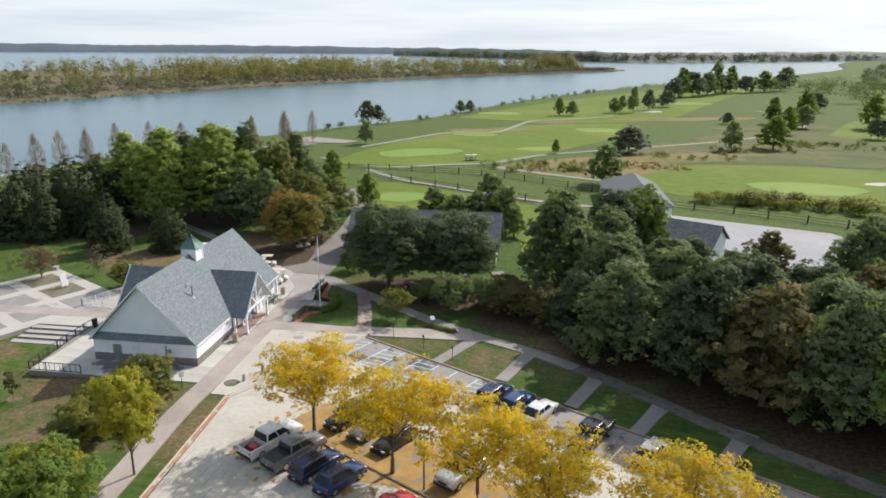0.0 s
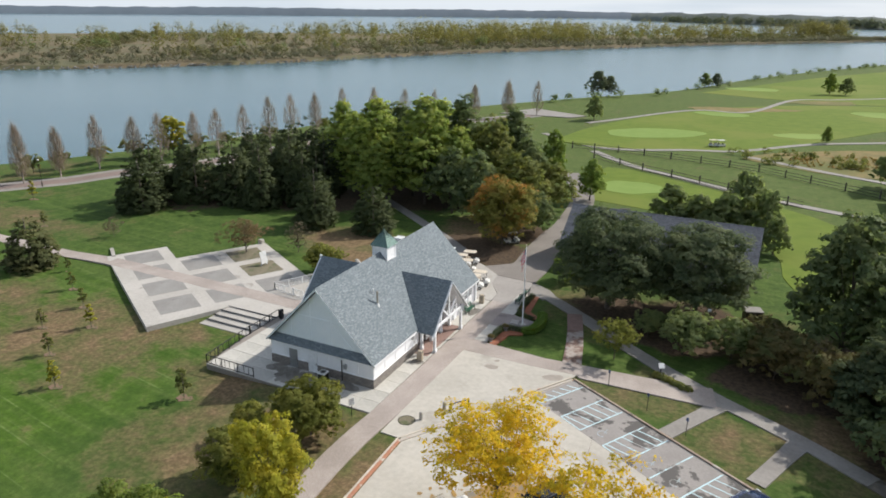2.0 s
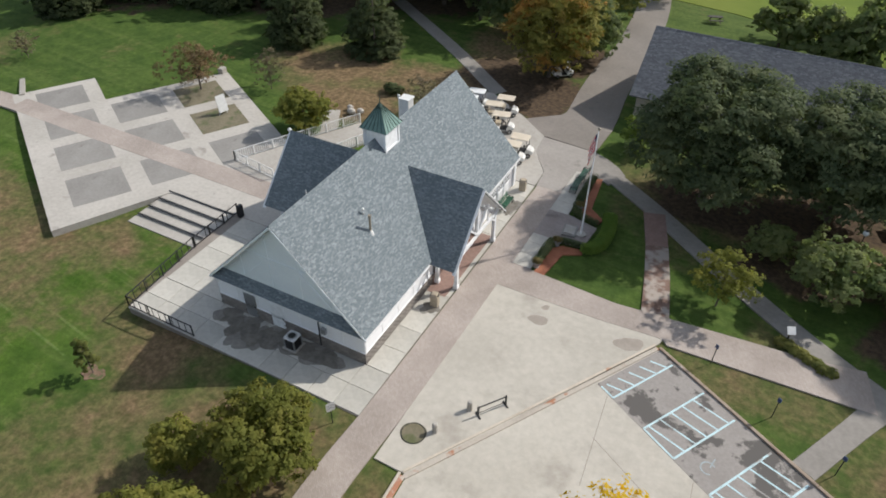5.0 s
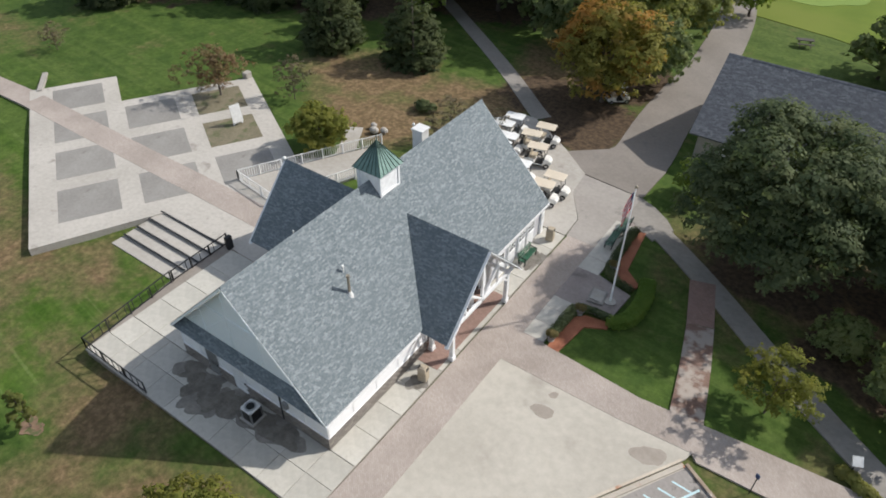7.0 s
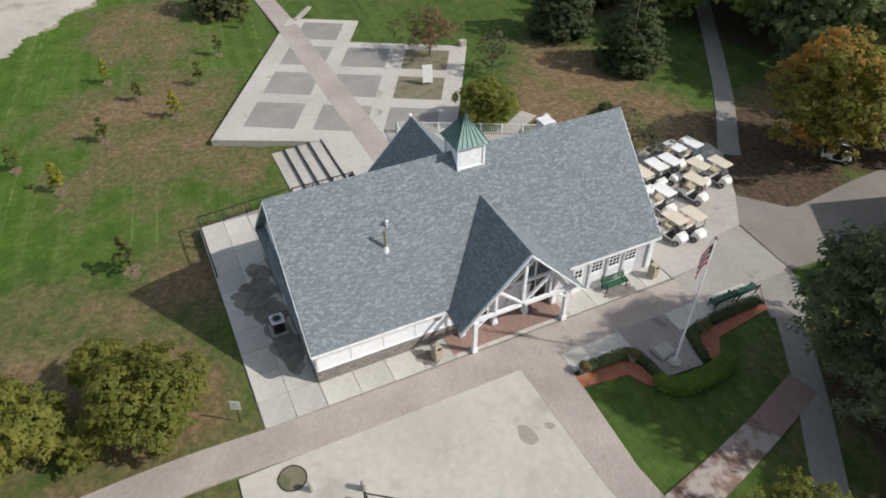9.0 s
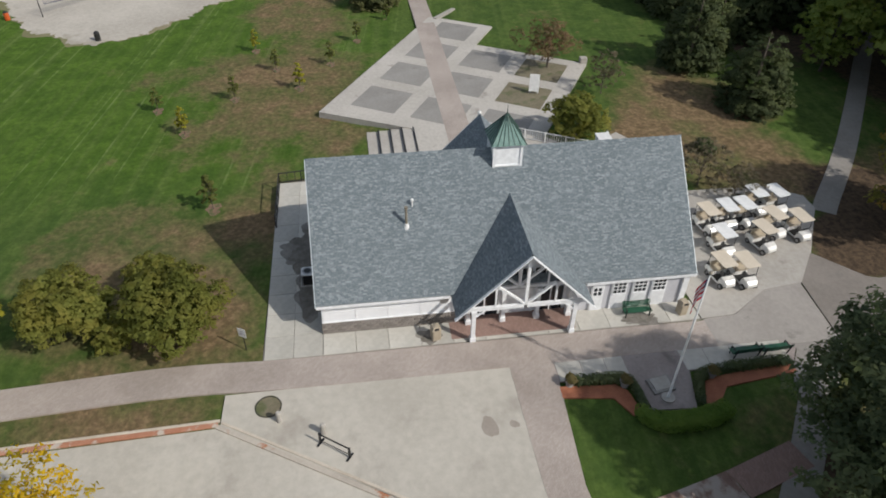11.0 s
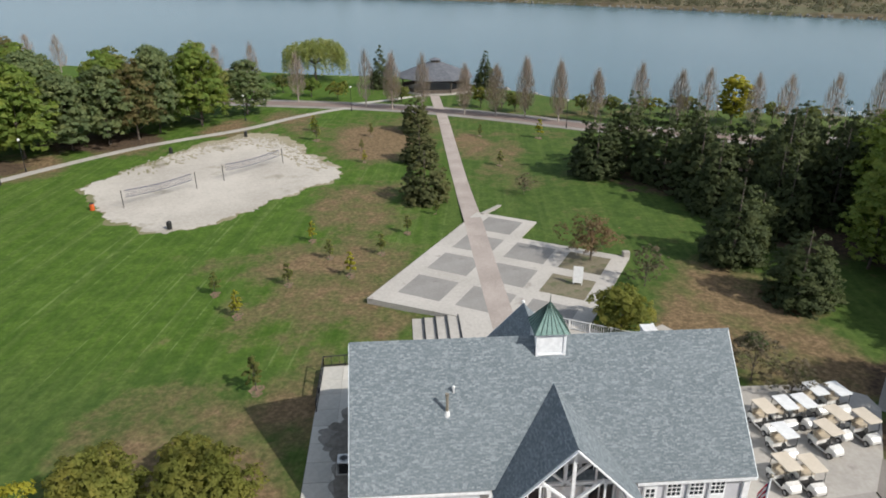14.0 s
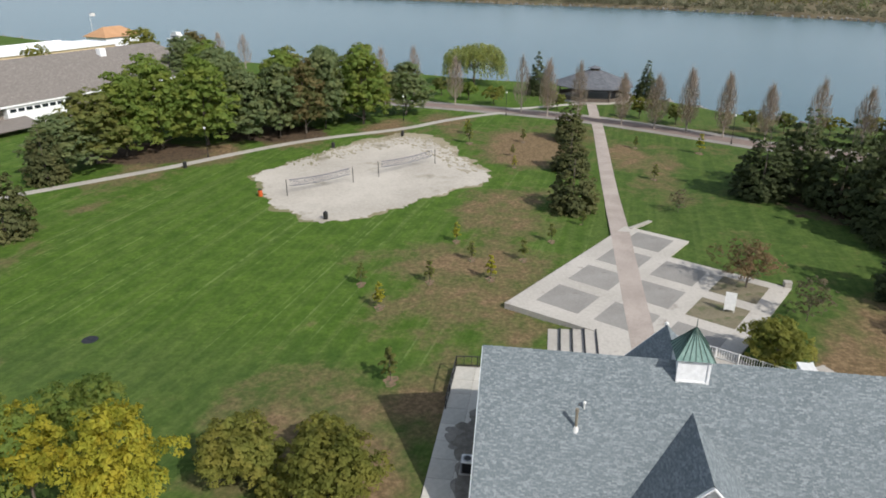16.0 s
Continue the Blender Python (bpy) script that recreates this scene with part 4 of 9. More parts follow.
bed_mesh = Build().prism([(0, 0), (4.65, 0), (4.65, 4.7), (0, 4.7)], -0.05, 0.012).data("planting_bed", BED_SOIL)
turn = math.degrees(math.atan2(PLAZA_U[1], PLAZA_U[0]))
for i in range(4):
    for j in range(3):
        if (i, j) in ((3, 1), (3, 2)):
            continue
        u, v = 2.5 + 6.42 * i, 2.1 + 6.4 * j
        p = plaza(u, v + 4.7)
        ob = new("planting_bed" if (i, j) in beds else "panel", bed_mesh if (i, j) in beds else panel)
        ob.parent = terrace
        ob.matrix_basis = pose(p[0], p[1], 0.03, 0, 0, turn)
tp = draped([(-53.2, 72.1), (-62, 72.15), (-73, 72.15), (-86.5, 72.2), (-100, 72.3)], 2.35, 0.045, PAVERS, "terrace_path", "pinkish brick path across the terrace, ramping down to the lawn", "brick path", 1.0, 0.01)
for n, vtx in enumerate(tp.data.vertices):
    vtx.co.z = 0.042 - 0.585 * step01((-86.5 - vtx.co.x) / 13.0) - 0.65 * (n % 2)
draped([(-99.6, 72.3), (-110, 72.3), (-128, 72.45), (-146.5, 72.6), (-160, 72.4), (-174.5, 72.3)], 2.25, 0.05, PAVERS, "river_path", "pinkish brick path to the riverside pavilion", "brick path")
b = Build()
a, c = (-88.7, 73.6), (-93.0, 76.6)
b.beam((*a, land(*a) + 0.12), (*c, land(*c) + 0.12), 0.5, 0.3)
tagged(part("kerb_stub", b, CONCRETE), "short pale concrete kerb beside the path", "kerb", kind="structure")
draped([plaza(3.5, 21.3), plaza(2.8, 25), (-58.2, 87.2)], 1.6, 0.03, CONCRETE, "spur_path", "short concrete spur path", "footpath")
# terrace steps go down to the lawn
b = Build()
for k in range(4):
    y1 = 68.0 - 1.08 * k
    x0 = -61.9 - 0.15 * k
    b.prism([(x0, y1 - 1.08), (-54.6, y1 - 1.08), (-54.6, y1), (x0, y1)], -1.2, 0.03 - 0.16 * (k + 0.5))
tagged(part("terrace_steps", b, CONCRETE), "broad concrete steps down to the lawn", "steps", kind="structure")
# black strips laid at each tread edge as the risers' shade
b = Build()
for k in range(4):
    y1 = 68.0 - 1.08 * k
    x0 = -61.9 - 0.15 * k
    b.box(x0, -54.65, y1 - 0.06, y1 + 0.10, 0.032 - 0.16 * k + (0.08 if k else 0) - 0.02, 0.04 - 0.16 * k + (0.08 if k else 0))
tagged(part("step_nosing", b, BLACK_METAL), "black nosing strips on the steps", "nosing", kind="structure")

# slabs of the clubhouse patio
patio = paved("patio", [(-34.25, 55.95), (-53.7, 56.1), (-54.6, 63.4), (-54.6, 68.1), (-50.6, 68.1), (-48.3, 66), (-48.3, 59.6), (-36.1, 59.6), (-36.1, 84.0), (-34.25, 84.0)], 0.05, JOINT, "concrete slab patio round the clubhouse", "patio", 1.2)
slab_mesh = {}


def slab(x0, x1, y0, y1, z=0.115):
    key = (round(x1 - x0, 2), round(y1 - y0, 2))
    if key not in slab_mesh:
        w, d = key[0] / 2 - 0.012, key[1] / 2 - 0.012
        slab_mesh[key] = Build().add([(-w, -d, -0.08), (w, -d, -0.08), (w, d, -0.08), (-w, d, -0.08), (-w, -d, -0.01), (w, -d, -0.01), (w, d, -0.01), (-w, d, -0.01),
                                      (-w + .01, -d + .01, 0), (w - .01, -d + .01, 0), (w - .01, d - .01, 0), (-w + .01, d - .01, 0)],
                                     [(8, 9, 10, 11)] + [(a, (a + 1) % 4, 4 + (a + 1) % 4, 4 + a) for a in range(4)] + [(4 + a, 4 + (a + 1) % 4, 8 + (a + 1) % 4, 8 + a) for a in range(4)]).data("slab", PATIO_CONCRETE)
    ob = new("slab", slab_mesh[key])
    ob.parent = patio
    ob.location = ((x0 + x1) / 2, (y0 + y1) / 2, z)


for k in range(9):
    for j in range(2):
        slab(-36.2 - 1.94 * (k + 1), -36.2 - 1.94 * k, 56.02 + 1.78 * j, 56.02 + 1.78 * (j + 1))
for j in range(2):
    slab(-36.2, -34.28, 56.02 + 1.78 * j, 56.02 + 1.78 * (j + 1))
for k in range(12):
    slab(-36.05, -34.28, 59.6 + 2.03 * k, 59.6 + 2.03 * (k + 1))
for k in range(4):
    slab(-53.6, -51.2, 59.6 + 2.1 * k, 59.6 + 2.1 * (k + 1))
    slab(-51.2, -48.35, 59.6 + 2.1 * k, 59.6 + 2.1 * (k + 1))
paved("cart_yard", [(-34.3, 84.05), (-34.4, 86.4), (-36.4, 89.5), (-36.75, 92.5), (-39.7, 94.95), (-44.9, 98.4), (-46.6, 98.4), (-48.4, 95.9), (-48.6, 84.05)], 0.105, CONCRETE, "pale concrete yard for golf carts", "yard")

# walks of the western lawn and the riverside
draped([(-88, -18.0), (-103.5, -4.4), (-109.5, 0.6), (-117.8, 6.6), (-127.4, 14.4), (-133.2, 21.0), (-140.6, 31.0), (-145.2, 35.6), (-150.4, 39.6), (-157.4, 46.9), (-162.5, 54.0)], 1.9, 0.05, CONCRETE, "lawn_footpath", "pale footpath beside the row of trees", "footpath", 3)
draped([(-165.0, 52.7), (-169.1, 60.8), (-173.5, 68.0), (-174.8, 72.0), (-176.2, 78.5), (-180.5, 86.0)], 1.7, 0.06, CONCRETE, "pavilion_footpath", "pale footpath round the front of the pavilion", "footpath", 2)
prom = [(-178, -30), (-171, 5), (-164.5, 35.3), (-158, 60), (-151.5, 75.5), (-140.5, 94), (-131, 109), (-121, 130), (-118, 149), (-112, 175), (-100, 205), (-80, 240)]
draped([west(*p) for p in prom], 8.0, 0.04, PATH_GREY, "promenade", "pale riverside promenade", "promenade", 3)
draped([west(*p) for p in prom], 4.0, 0.055, surface("brown_asphalt", (0.17, 0.125, 0.105), (0.23, 0.175, 0.15), big=0.2, small=3), "promenade_bed", "brown asphalt band along the promenade", "promenade", 3)
draped([(-82.5, 128.5), (-61.8, 113.0), (-52.5, 105.8), (-45.8, 100.0), (-44.4, 98.9)], 1.8, 0.06, PATH_GREY, "grove_footpath", "grey footpath through the shaded trees", "footpath")
paved("river_lookout", [west(*p) for p in ((-138, 150), (-128, 147), (-120, 152), (-119, 166), (-131, 170), (-140, 162))], -0.42, CONCRETE, "pale paved lookout by the water", "lookout", 2.5)
paved("river_car_park", [(-95, 238), (-70, 240), (-66, 246), (-88, 256)], 0.08, PATH_GREY, "grey riverside car park", "car park")

# volleyball court
court_poly = smooth_line([(-105.7, 15.5), (-100.6, 19.1), (-93.5, 23.1), (-89.0, 29.0), (-86.7, 33.4), (-89.1, 37.7), (-93.6, 41.9), (-100.7, 46.9), (-108.7, 53.6), (-112.4, 52.9), (-120.8, 47.6), (-129.4, 42.0), (-134.4, 36.0), (-131.0, 31.0), (-126.1, 26.0), (-118.0, 21.6), (-111.9, 18.0), (-105.7, 15.5)], 1.2)[:-1]
rnd = random.Random(2)
fine, arc = [], 0.0
for n in range(len(court_poly)):
    a, c = Vector(court_poly[n]), Vector(court_poly[(n + 1) % len(court_poly)])
    side = Vector((c.y - a.y, a.x - c.x)).normalized()
    for k in range(5):
        p = a.lerp(c, k / 5)
        arc += (c - a).length / 5
        out = 0.35 * math.sin(arc * 0.83) + 0.24 * math.sin(arc * 2.1 + 1) + 0.16 * math.sin(arc * 5.3 + 2) + rnd.gauss(0, 0.13)
        fine.append((p.x + side.x * out, p.y + side.y * out))
court_rim, court_poly = court_poly, fine
hub = Vector((sum(p[0] for p in fine) / len(fine), sum(p[1] for p in fine) / len(fine)))
margin = []
for n, p in enumerate(fine[::3]):
    v = Vector(p) - hub
    grow = 0.35 + 0.5 * math.sin(n * 0.31) + 0.35 * math.sin(n * 0.83 + 1) + rnd.uniform(-0.25, 0.4) + 3.6 * max(0.0, -v.x / 22) ** 2
    margin.append(tuple(hub + v * (1 + max(0.05, grow) / v.length)))
paved("court_margin", margin, -0.582, DRY_MARGIN, "dry sandy grass margin round the sand court", "dry grass", 0.3)
court = paved("sand_court", court_poly, -0.575, SAND, "pale sand volleyball court with ragged edges", "sand court", 0.3)


def patch(name, poly, z, mat, label, category="turf"):
    b = Build()
    b.prism(poly, z - 0.3, z)
    return tagged(part(name, b, mat), label, category, kind="structure")


# golf course
patch("fairway", smooth_line([(-62, 196), (-58, 225), (-45, 262), (-20, 300), (10, 322), (45, 330), (40, 290), (22, 258), (4, 228), (-10, 205), (-30, 196), (-48, 192), (-62, 196)], 8)[:-1], 0.06, FAIRWAY, "bright mown fairway", "fairway")
patch("fairway", smooth_line([(-40, 345), (20, 480), (120, 650), (190, 760), (210, 700), (150, 560), (100, 440), (60, 350), (10, 330), (-40, 345)], 14)[:-1], 0.05, FAIRWAY, "long bright fairway beside the river", "fairway")
patch("fairway", smooth_line([(22, 190), (40, 208), (80, 214), (130, 200), (150, 170), (120, 158), (80, 160), (48, 160), (30, 168), (22, 190)], 6)[:-1], 0.06, FAIRWAY, "bright mown golf turf", "fairway")
patch("fairway", smooth_line([(120, 300), (170, 380), (260, 430), (300, 380), (230, 300), (170, 250), (120, 300)], 10)[:-1], 0.06, FAIRWAY, "bright mown golf turf", "fairway")
patch("fairway", smooth_line([(-38, 138), (-40, 168), (-26, 163), (-8, 152), (6, 140), (10, 120), (12, 98), (4, 96), (-2, 110), (-4, 122), (-20, 134), (-38, 138)], 5)[:-1], 0.06, FAIRWAY, "bright practice lawn behind the shed", "fairway")
for x, y, rx, ry, r in ((-39, 222, 14, 9, 30), (-31, 151, 6.5, 5.5, 0), (69, 178, 15, 8, 0), (1, 238, 8, 5, 20), (-25, 275, 9, 6, 0), (30, 300, 14, 8, 0), (-20, 372, 12, 8, 0), (90, 470, 22, 14, 0), (6, 108, 4, 9, 0)):
    patch("putting_green", blob(x, y, rx, ry, r, 30, 0.06, int(x)), 0.10, GREEN, "smooth pale putting green", "putting green")
for x, y, rx, ry, r, s in ((48, 226, 30, 9, 20, 2), (95, 262, 34, 14, 25, 3), (-20, 292, 17, 7, 20, 4), (140, 240, 34, 20, 0, 5), (8, 330, 16, 6, 20, 6), (75, 360, 34, 10, 20, 7), (110, 330, 30, 15, 30, 8)):
    patch("rough", blob(x, y, rx, ry, r, 34, 0.16, s), 0.08, TAWNY if r == 20 else FESCUE, "tawny unmown fescue rough", "rough grass")
for x, y, r in ((63, 400, 6), (120, 196, 5), (180, 330, 7), (92, 188, 3.5)):
    patch("bunker", blob(x, y, r * 1.6, r * 0.6, 20, 22, 0.15, r), 0.11, SAND, "pale sand bunker", "bunker")
for line in ([(-68, 206), (-46, 191), (-26, 199), (-14, 204), (3, 224), (26, 240), (74, 274), (100, 300)], [(-62, 232), (-36, 280), (-17, 285), (-3, 333), (14, 346), (40, 368)], [(-48, 186), (-36, 173), (-23, 164.5), (-6, 154.5), (11, 148), (24, 146)], [(-12, 197), (6, 186), (21, 178), (30, 168)], [(120, 330), (128, 350), (122, 372), (135, 392), (126, 420)]):
    draped(line, 2.1, 0.12, PATH_GREY, "cart_path", "pale concrete golf cart path", "cart path", 3)
patch("rough", smooth_line([(-13, 194), (-4, 188.5), (8, 184), (22, 186), (33, 195), (44, 210), (32, 222), (16, 221), (2, 212), (-8, 203), (-13, 194)], 3)[:-1], 0.085, TAWNY, "tawny meadow island with orange autumn growth", "rough grass")
paved("gravel_drive", [(26, 143), (57, 131.5), (60, 124), (52, 112), (39, 105), (33.5, 118)], 0.09, GRAVEL_DRIVE, "broad pale grey gravel drive", "drive")

patch("rough", smooth_line([(34, 247), (61, 280), (91, 306), (127, 335), (151, 317), (130, 262), (104, 216), (78, 220), (53, 217), (31, 208), (34, 247)], 5)[:-1], 0.055, FESCUE, "wide tawny meadow of unmown rough", "rough grass")

# damp stains where water runs off the shaded wall and the bins
DAMP = surface("damp_concrete_stain", (0.110, 0.099, 0.083), (0.215, 0.195, 0.168), big=1.6, small=4, bump=0.1, bump_d=0.005)
DAMP_EDGE = surface("drying_concrete", (0.150, 0.138, 0.120), (0.270, 0.250, 0.222), big=0.9, small=5, bump=0.1, bump_d=0.005)
for n, (x, y, rx, ry, r) in enumerate(((-46.6, 58.8, 0.9, 0.65, 10), (-45.2, 58.3, 0.7, 1.1, -30), (-43.4, 58.2, 0.9, 1.15, -25), (-42.2, 58.8, 1.0, 0.65, 0), (-40.2, 58.6, 1.3, 0.7, 15), (-38.6, 58.9, 0.9, 0.55, 0), (-34.95, 66.2, 0.4, 0.6, 10), (-34.75, 80.0, 0.42, 0.85, 0))):
    wet = Build()
    wet.prism(blob(x, y, rx * 1.3, ry * 1.3, r, 40, 0.22, n + 60), 0.10, 0.1166 + 0.0006 * n)
    tagged(part("drying_stain", wet, DAMP_EDGE), "half-dry grey stain on the patio slabs", "stain", kind="structure")
    wet = Build()
    wet.prism(blob(x, y, rx, ry, r, 40, 0.26, n + 30), 0.10, 0.1222 + 0.0006 * n)
    tagged(part("damp_stain", wet, DAMP), "dark damp stain on the patio slabs", "stain", kind="structure")
# rubble and grass tufts along the ragged side of the sand court
rnd = random.Random(21)
b = Build()
for x, y in court_rim:
    if x < -119 and y < 45:
        for _ in range(24):
            px, py, sz = x + rnd.uniform(-1.4, 3.4), y + rnd.uniform(-1.6, 1.6), rnd.uniform(0.04, 0.13)
            b.prism(blob(px, py, sz * 1.4, sz, rnd.uniform(0, 180), 7, 0.2, int(px * 7)), -0.62, -0.57 + sz * rnd.uniform(0.2, 0.6))
scuff = Build()
mid_x, mid_y = sum(p[0] for p in court_rim) / len(court_rim), sum(p[1] for p in court_rim) / len(court_rim)
for x, y in court_rim:
    for _ in range(5 if x < -114 else 0):
        f = 1 - rnd.uniform(0.0, 0.24)
        px, py, sz = mid_x + (x - mid_x) * f + rnd.uniform(-1, 1), mid_y + (y - mid_y) * f + rnd.uniform(-1, 1), rnd.uniform(0.10, 0.42)
        scuff.prism(blob(px, py, sz * 2.0, sz * 0.7, rnd.uniform(15, 55), 11, 0.3, int(px * 13)), -0.60, -0.571 + rnd.uniform(0, 0.006))
    for _ in range(4 if x < -114 else 0):
        f = 1 + rnd.uniform(-0.15, 0.06)
        px, py, sz = mid_x + (x - mid_x) * f + rnd.uniform(-1, 1), mid_y + (y - mid_y) * f + rnd.uniform(-1, 1), rnd.uniform(0.08, 0.30)
        b.prism(blob(px, py, sz * 1.5, sz * 0.7, rnd.uniform(20, 50), 9, 0.25, int(px * 9)), -0.62, -0.56 + sz * rnd.uniform(0.05, 0.25))
tagged(part("court_scuffs", scuff, DRY_MARGIN), "tufts of dry grass and dirt along the court edge", "dirt", kind="stuff")
tagged(part("court_rubble", b, SAND), "pale rubble and sand clods along the court edge", "rubble", kind="stuff")

# fallen leaves strewn round the planted island
rnd = random.Random(31)
b = Build()
edge = [(s, 5.2 + 0.9 * math.sin(s * 0.7) + 0.5 * math.sin(s * 2.3) + rnd.uniform(0, 0.6), 1.5 + 0.6 * math.sin(s * 0.9) + rnd.uniform(0, 0.7)) for s in np.arange(5.0, 46, 0.7)]
rim = [isle(s, o) for s, o, q in edge] + [isle(s, -q) for s, o, q in reversed(edge)]
m = len(edge)
b.add([(x, y, 0.0545) for x, y in rim], [(i + 1, i, 2 * m - 1 - i, 2 * m - 2 - i) for i in range(m - 1)])
b.f = [t[::-1] for t in b.f]
for _ in range(900):
    s, o = rnd.uniform(3, 48), rnd.gauss(1.2, 3.6)
    c, r = isle(s, o), rnd.uniform(0.06, 0.28)
    z = 0.056 + rnd.random() * 0.004
    q = blob(c[0], c[1], r * 1.5, r, rnd.uniform(0, 180), 7, 0.2, int(s * 100))
    b.add([(x, y, z) for x, y in q], [tuple(range(7))])
tagged(part("fallen_leaves", b, LEAF_CARPET), "fallen yellow leaves strewn over the stalls", "leaf litter", kind="stuff")
b = Build()
for k in range(18):
    b.beam((*isle(5 + 2.4 * k, -0.6), 0.09), (*isle(7.3 + 2.4 * k, -0.6), 0.09), 0.16, 0.14)
tagged(part("island_kerb", b, BARK), "dark weathered kerb along the planted island", "kerb", kind="structure")




# ---- clubhouse ----
RIDGE_X, RIDGE_Z, EAVE_Z = -42.15, 9.25, 2.75
EAVE_F, EAVE_B, GY0, GY1 = -35.8, -48.5, 59.4, 83.7
SLOPE = (RIDGE_Z - EAVE_Z) / (EAVE_F - RIDGE_X)


def shingle_rows(origin, along, down, length, run, tab=0.24, expose=0.105, seed=1, keep=None):
    """Overlapping tabs of a roof plane: origin at the ridge, along it and down the slope; keep(a, d) tells where tabs lie."""
    rnd = random.Random(seed)
    o, al, dn = Vector(origin), Vector(along).normalized(), Vector(down).normalized()
    nrm = al.cross(dn).normalized()
    if nrm.z < 0:
        nrm = -nrm
    b = Build()
    rows = int(run / expose)
    for r in range(rows):
        a = -(r % 2) * tab * 0.5 - rnd.random() * 0.1
        while a < length:
            w = tab * rnd.choice((0.6, 0.8, 1.0, 1.0, 1.3))
            a0, a1 = max(a, 0), min(a + w - 0.006, length)
            if a1 - a0 > 0.05 and (keep is None or keep((a0 + a1) / 2, (r + 0.5) * expose)):
                d0, d1 = r * expose, (r + 1) * expose + 0.01
                t = 0.008 + rnd.random() * 0.004
                p = [o + al * a0 + dn * d0, o + al * a1 + dn * d0, o + al * a1 + dn * d1 + nrm * t, o + al * a0 + dn * d1 + nrm * t]
                b.add(p + [o + al * a1 + dn * d1, o + al * a0 + dn * d1], [(0, 1, 2, 3), (3, 2, 4, 5)])
            a += w
    return b


def gable_roof(parent, ridge_a, ridge_b, half, drop, thick, mat, name="roof", side_label="", seed=1, keep=None, tab=0.24, expose=0.105):
    """Two shingled slopes with a ridge cap from ridge_a to ridge_b; returns the roof part."""
    a, c = Vector(ridge_a), Vector(ridge_b)
    al = (c - a).normalized()
    side = al.cross(Vector((0, 0, 1))).normalized()
    b = Build()
    for s in (1, -1):
        lo = side * half * s + Vector((0, 0, -drop))
        b.slab([a, c, c + lo, a + lo], thick)
    roof = part(name, b, mat, parent, side_label)
    run = math.hypot(half, drop)
    for s in (1, -1):
        dn = side * half * s + Vector((0, 0, -drop))
        nrm = Vector((0, 0, 1)) * half + side * s * drop
        o = a + nrm.normalized() * 0.006
        sh = part("shingles", shingle_rows(o, al, dn, (c - a).length, run, tab, expose, seed + s, keep), mat, roof)
        tagged(sh, kind="stuff")
    cap = Build()
    n = int((c - a).length / 0.3)
    for i in range(n):
        p, q = a + (c - a) * (i / n), a + (c - a) * ((i + 1.15) / n)
        for s in (1, -1):
            dn = (side * half * s + Vector((0, 0, -drop))).normalized() * 0.17
            up = Vector((0, 0, 0.03 + 0.01 * (i % 2)))
            cap.add([p + up, q + up + Vector((0, 0, 0.012)), q + dn + up + Vector((0, 0, 0.012)), p + dn + up], [(0, 1, 2, 3)])
    part("ridge_cap", cap, mat, roof)
    return roof


club = thing("clubhouse", "white clubhouse with stone base and steep blue-grey shingled roof", "clubhouse")
WX0, WX1, WY0, WY1 = -48.2, -36.1, 59.65, 83.45
WALL_Z, BASE_Z = 2.72, 1.02

# walls: the front one is broken by the porch recess
w = Build()
w.box(WX1 - 0.25, WX1, WY0, 68.6, 0, WALL_Z)
w.box(WX1 - 0.25, WX1, 75.4, WY1, 0, WALL_Z)
w.box(WX1 - 2.3, WX1 - 0.25, 68.35, 68.6, 0, WALL_Z - 0.1)
w.box(WX1 - 2.3, WX1 - 0.25, 75.4, 75.65, 0, WALL_Z - 0.1)
w.add([(WX1 - 2.4, 68.35, 0), (WX1 - 2.4, 75.65, 0), (WX1 - 2.4, 75.65, 2.9), (WX1 - 2.4, 73.9, 4.7), (WX1 - 2.4, 70.1, 4.7), (WX1 - 2.4, 68.35, 2.9)], [tuple(range(6))])
part("front_wall", w, WHITE, club)
w = Build()
w.box(WX0, WX0 + 0.25, WY0, WY1, 0, WALL_Z)
part("back_wall", w, WHITE, club)
for y, nm in ((WY0, "south_wall"), (WY1 - 0.25, "north_wall")):
    w = Build()
    w.box(WX0 + 0.25, WX1 - 0.25, y, y + 0.25, 0, WALL_Z)
    part(nm, w, WHITE, club)
# gable ends, set back behind the rakes
for y, nm in ((59.95, "gable_board"), (WY1 - 0.35, "gable_board")):
    w = Build()
    hw = (EAVE_F - RIDGE_X) - 0.25
    w.add([(RIDGE_X - hw, y, EAVE_Z), (RIDGE_X + hw, y, EAVE_Z), (RIDGE_X, y, RIDGE_Z - 0.3), (RIDGE_X - hw, y + 0.2, EAVE_Z), (RIDGE_X + hw, y + 0.2, EAVE_Z), (RIDGE_X, y + 0.2, RIDGE_Z - 0.3)],
          [(0, 1, 2), (5, 4, 3), (0, 3, 4, 1), (1, 4, 5, 2), (2, 5, 3, 0)])
    part(nm, w, WHITE_GREY, club, "pale grey shaded gable boarding")
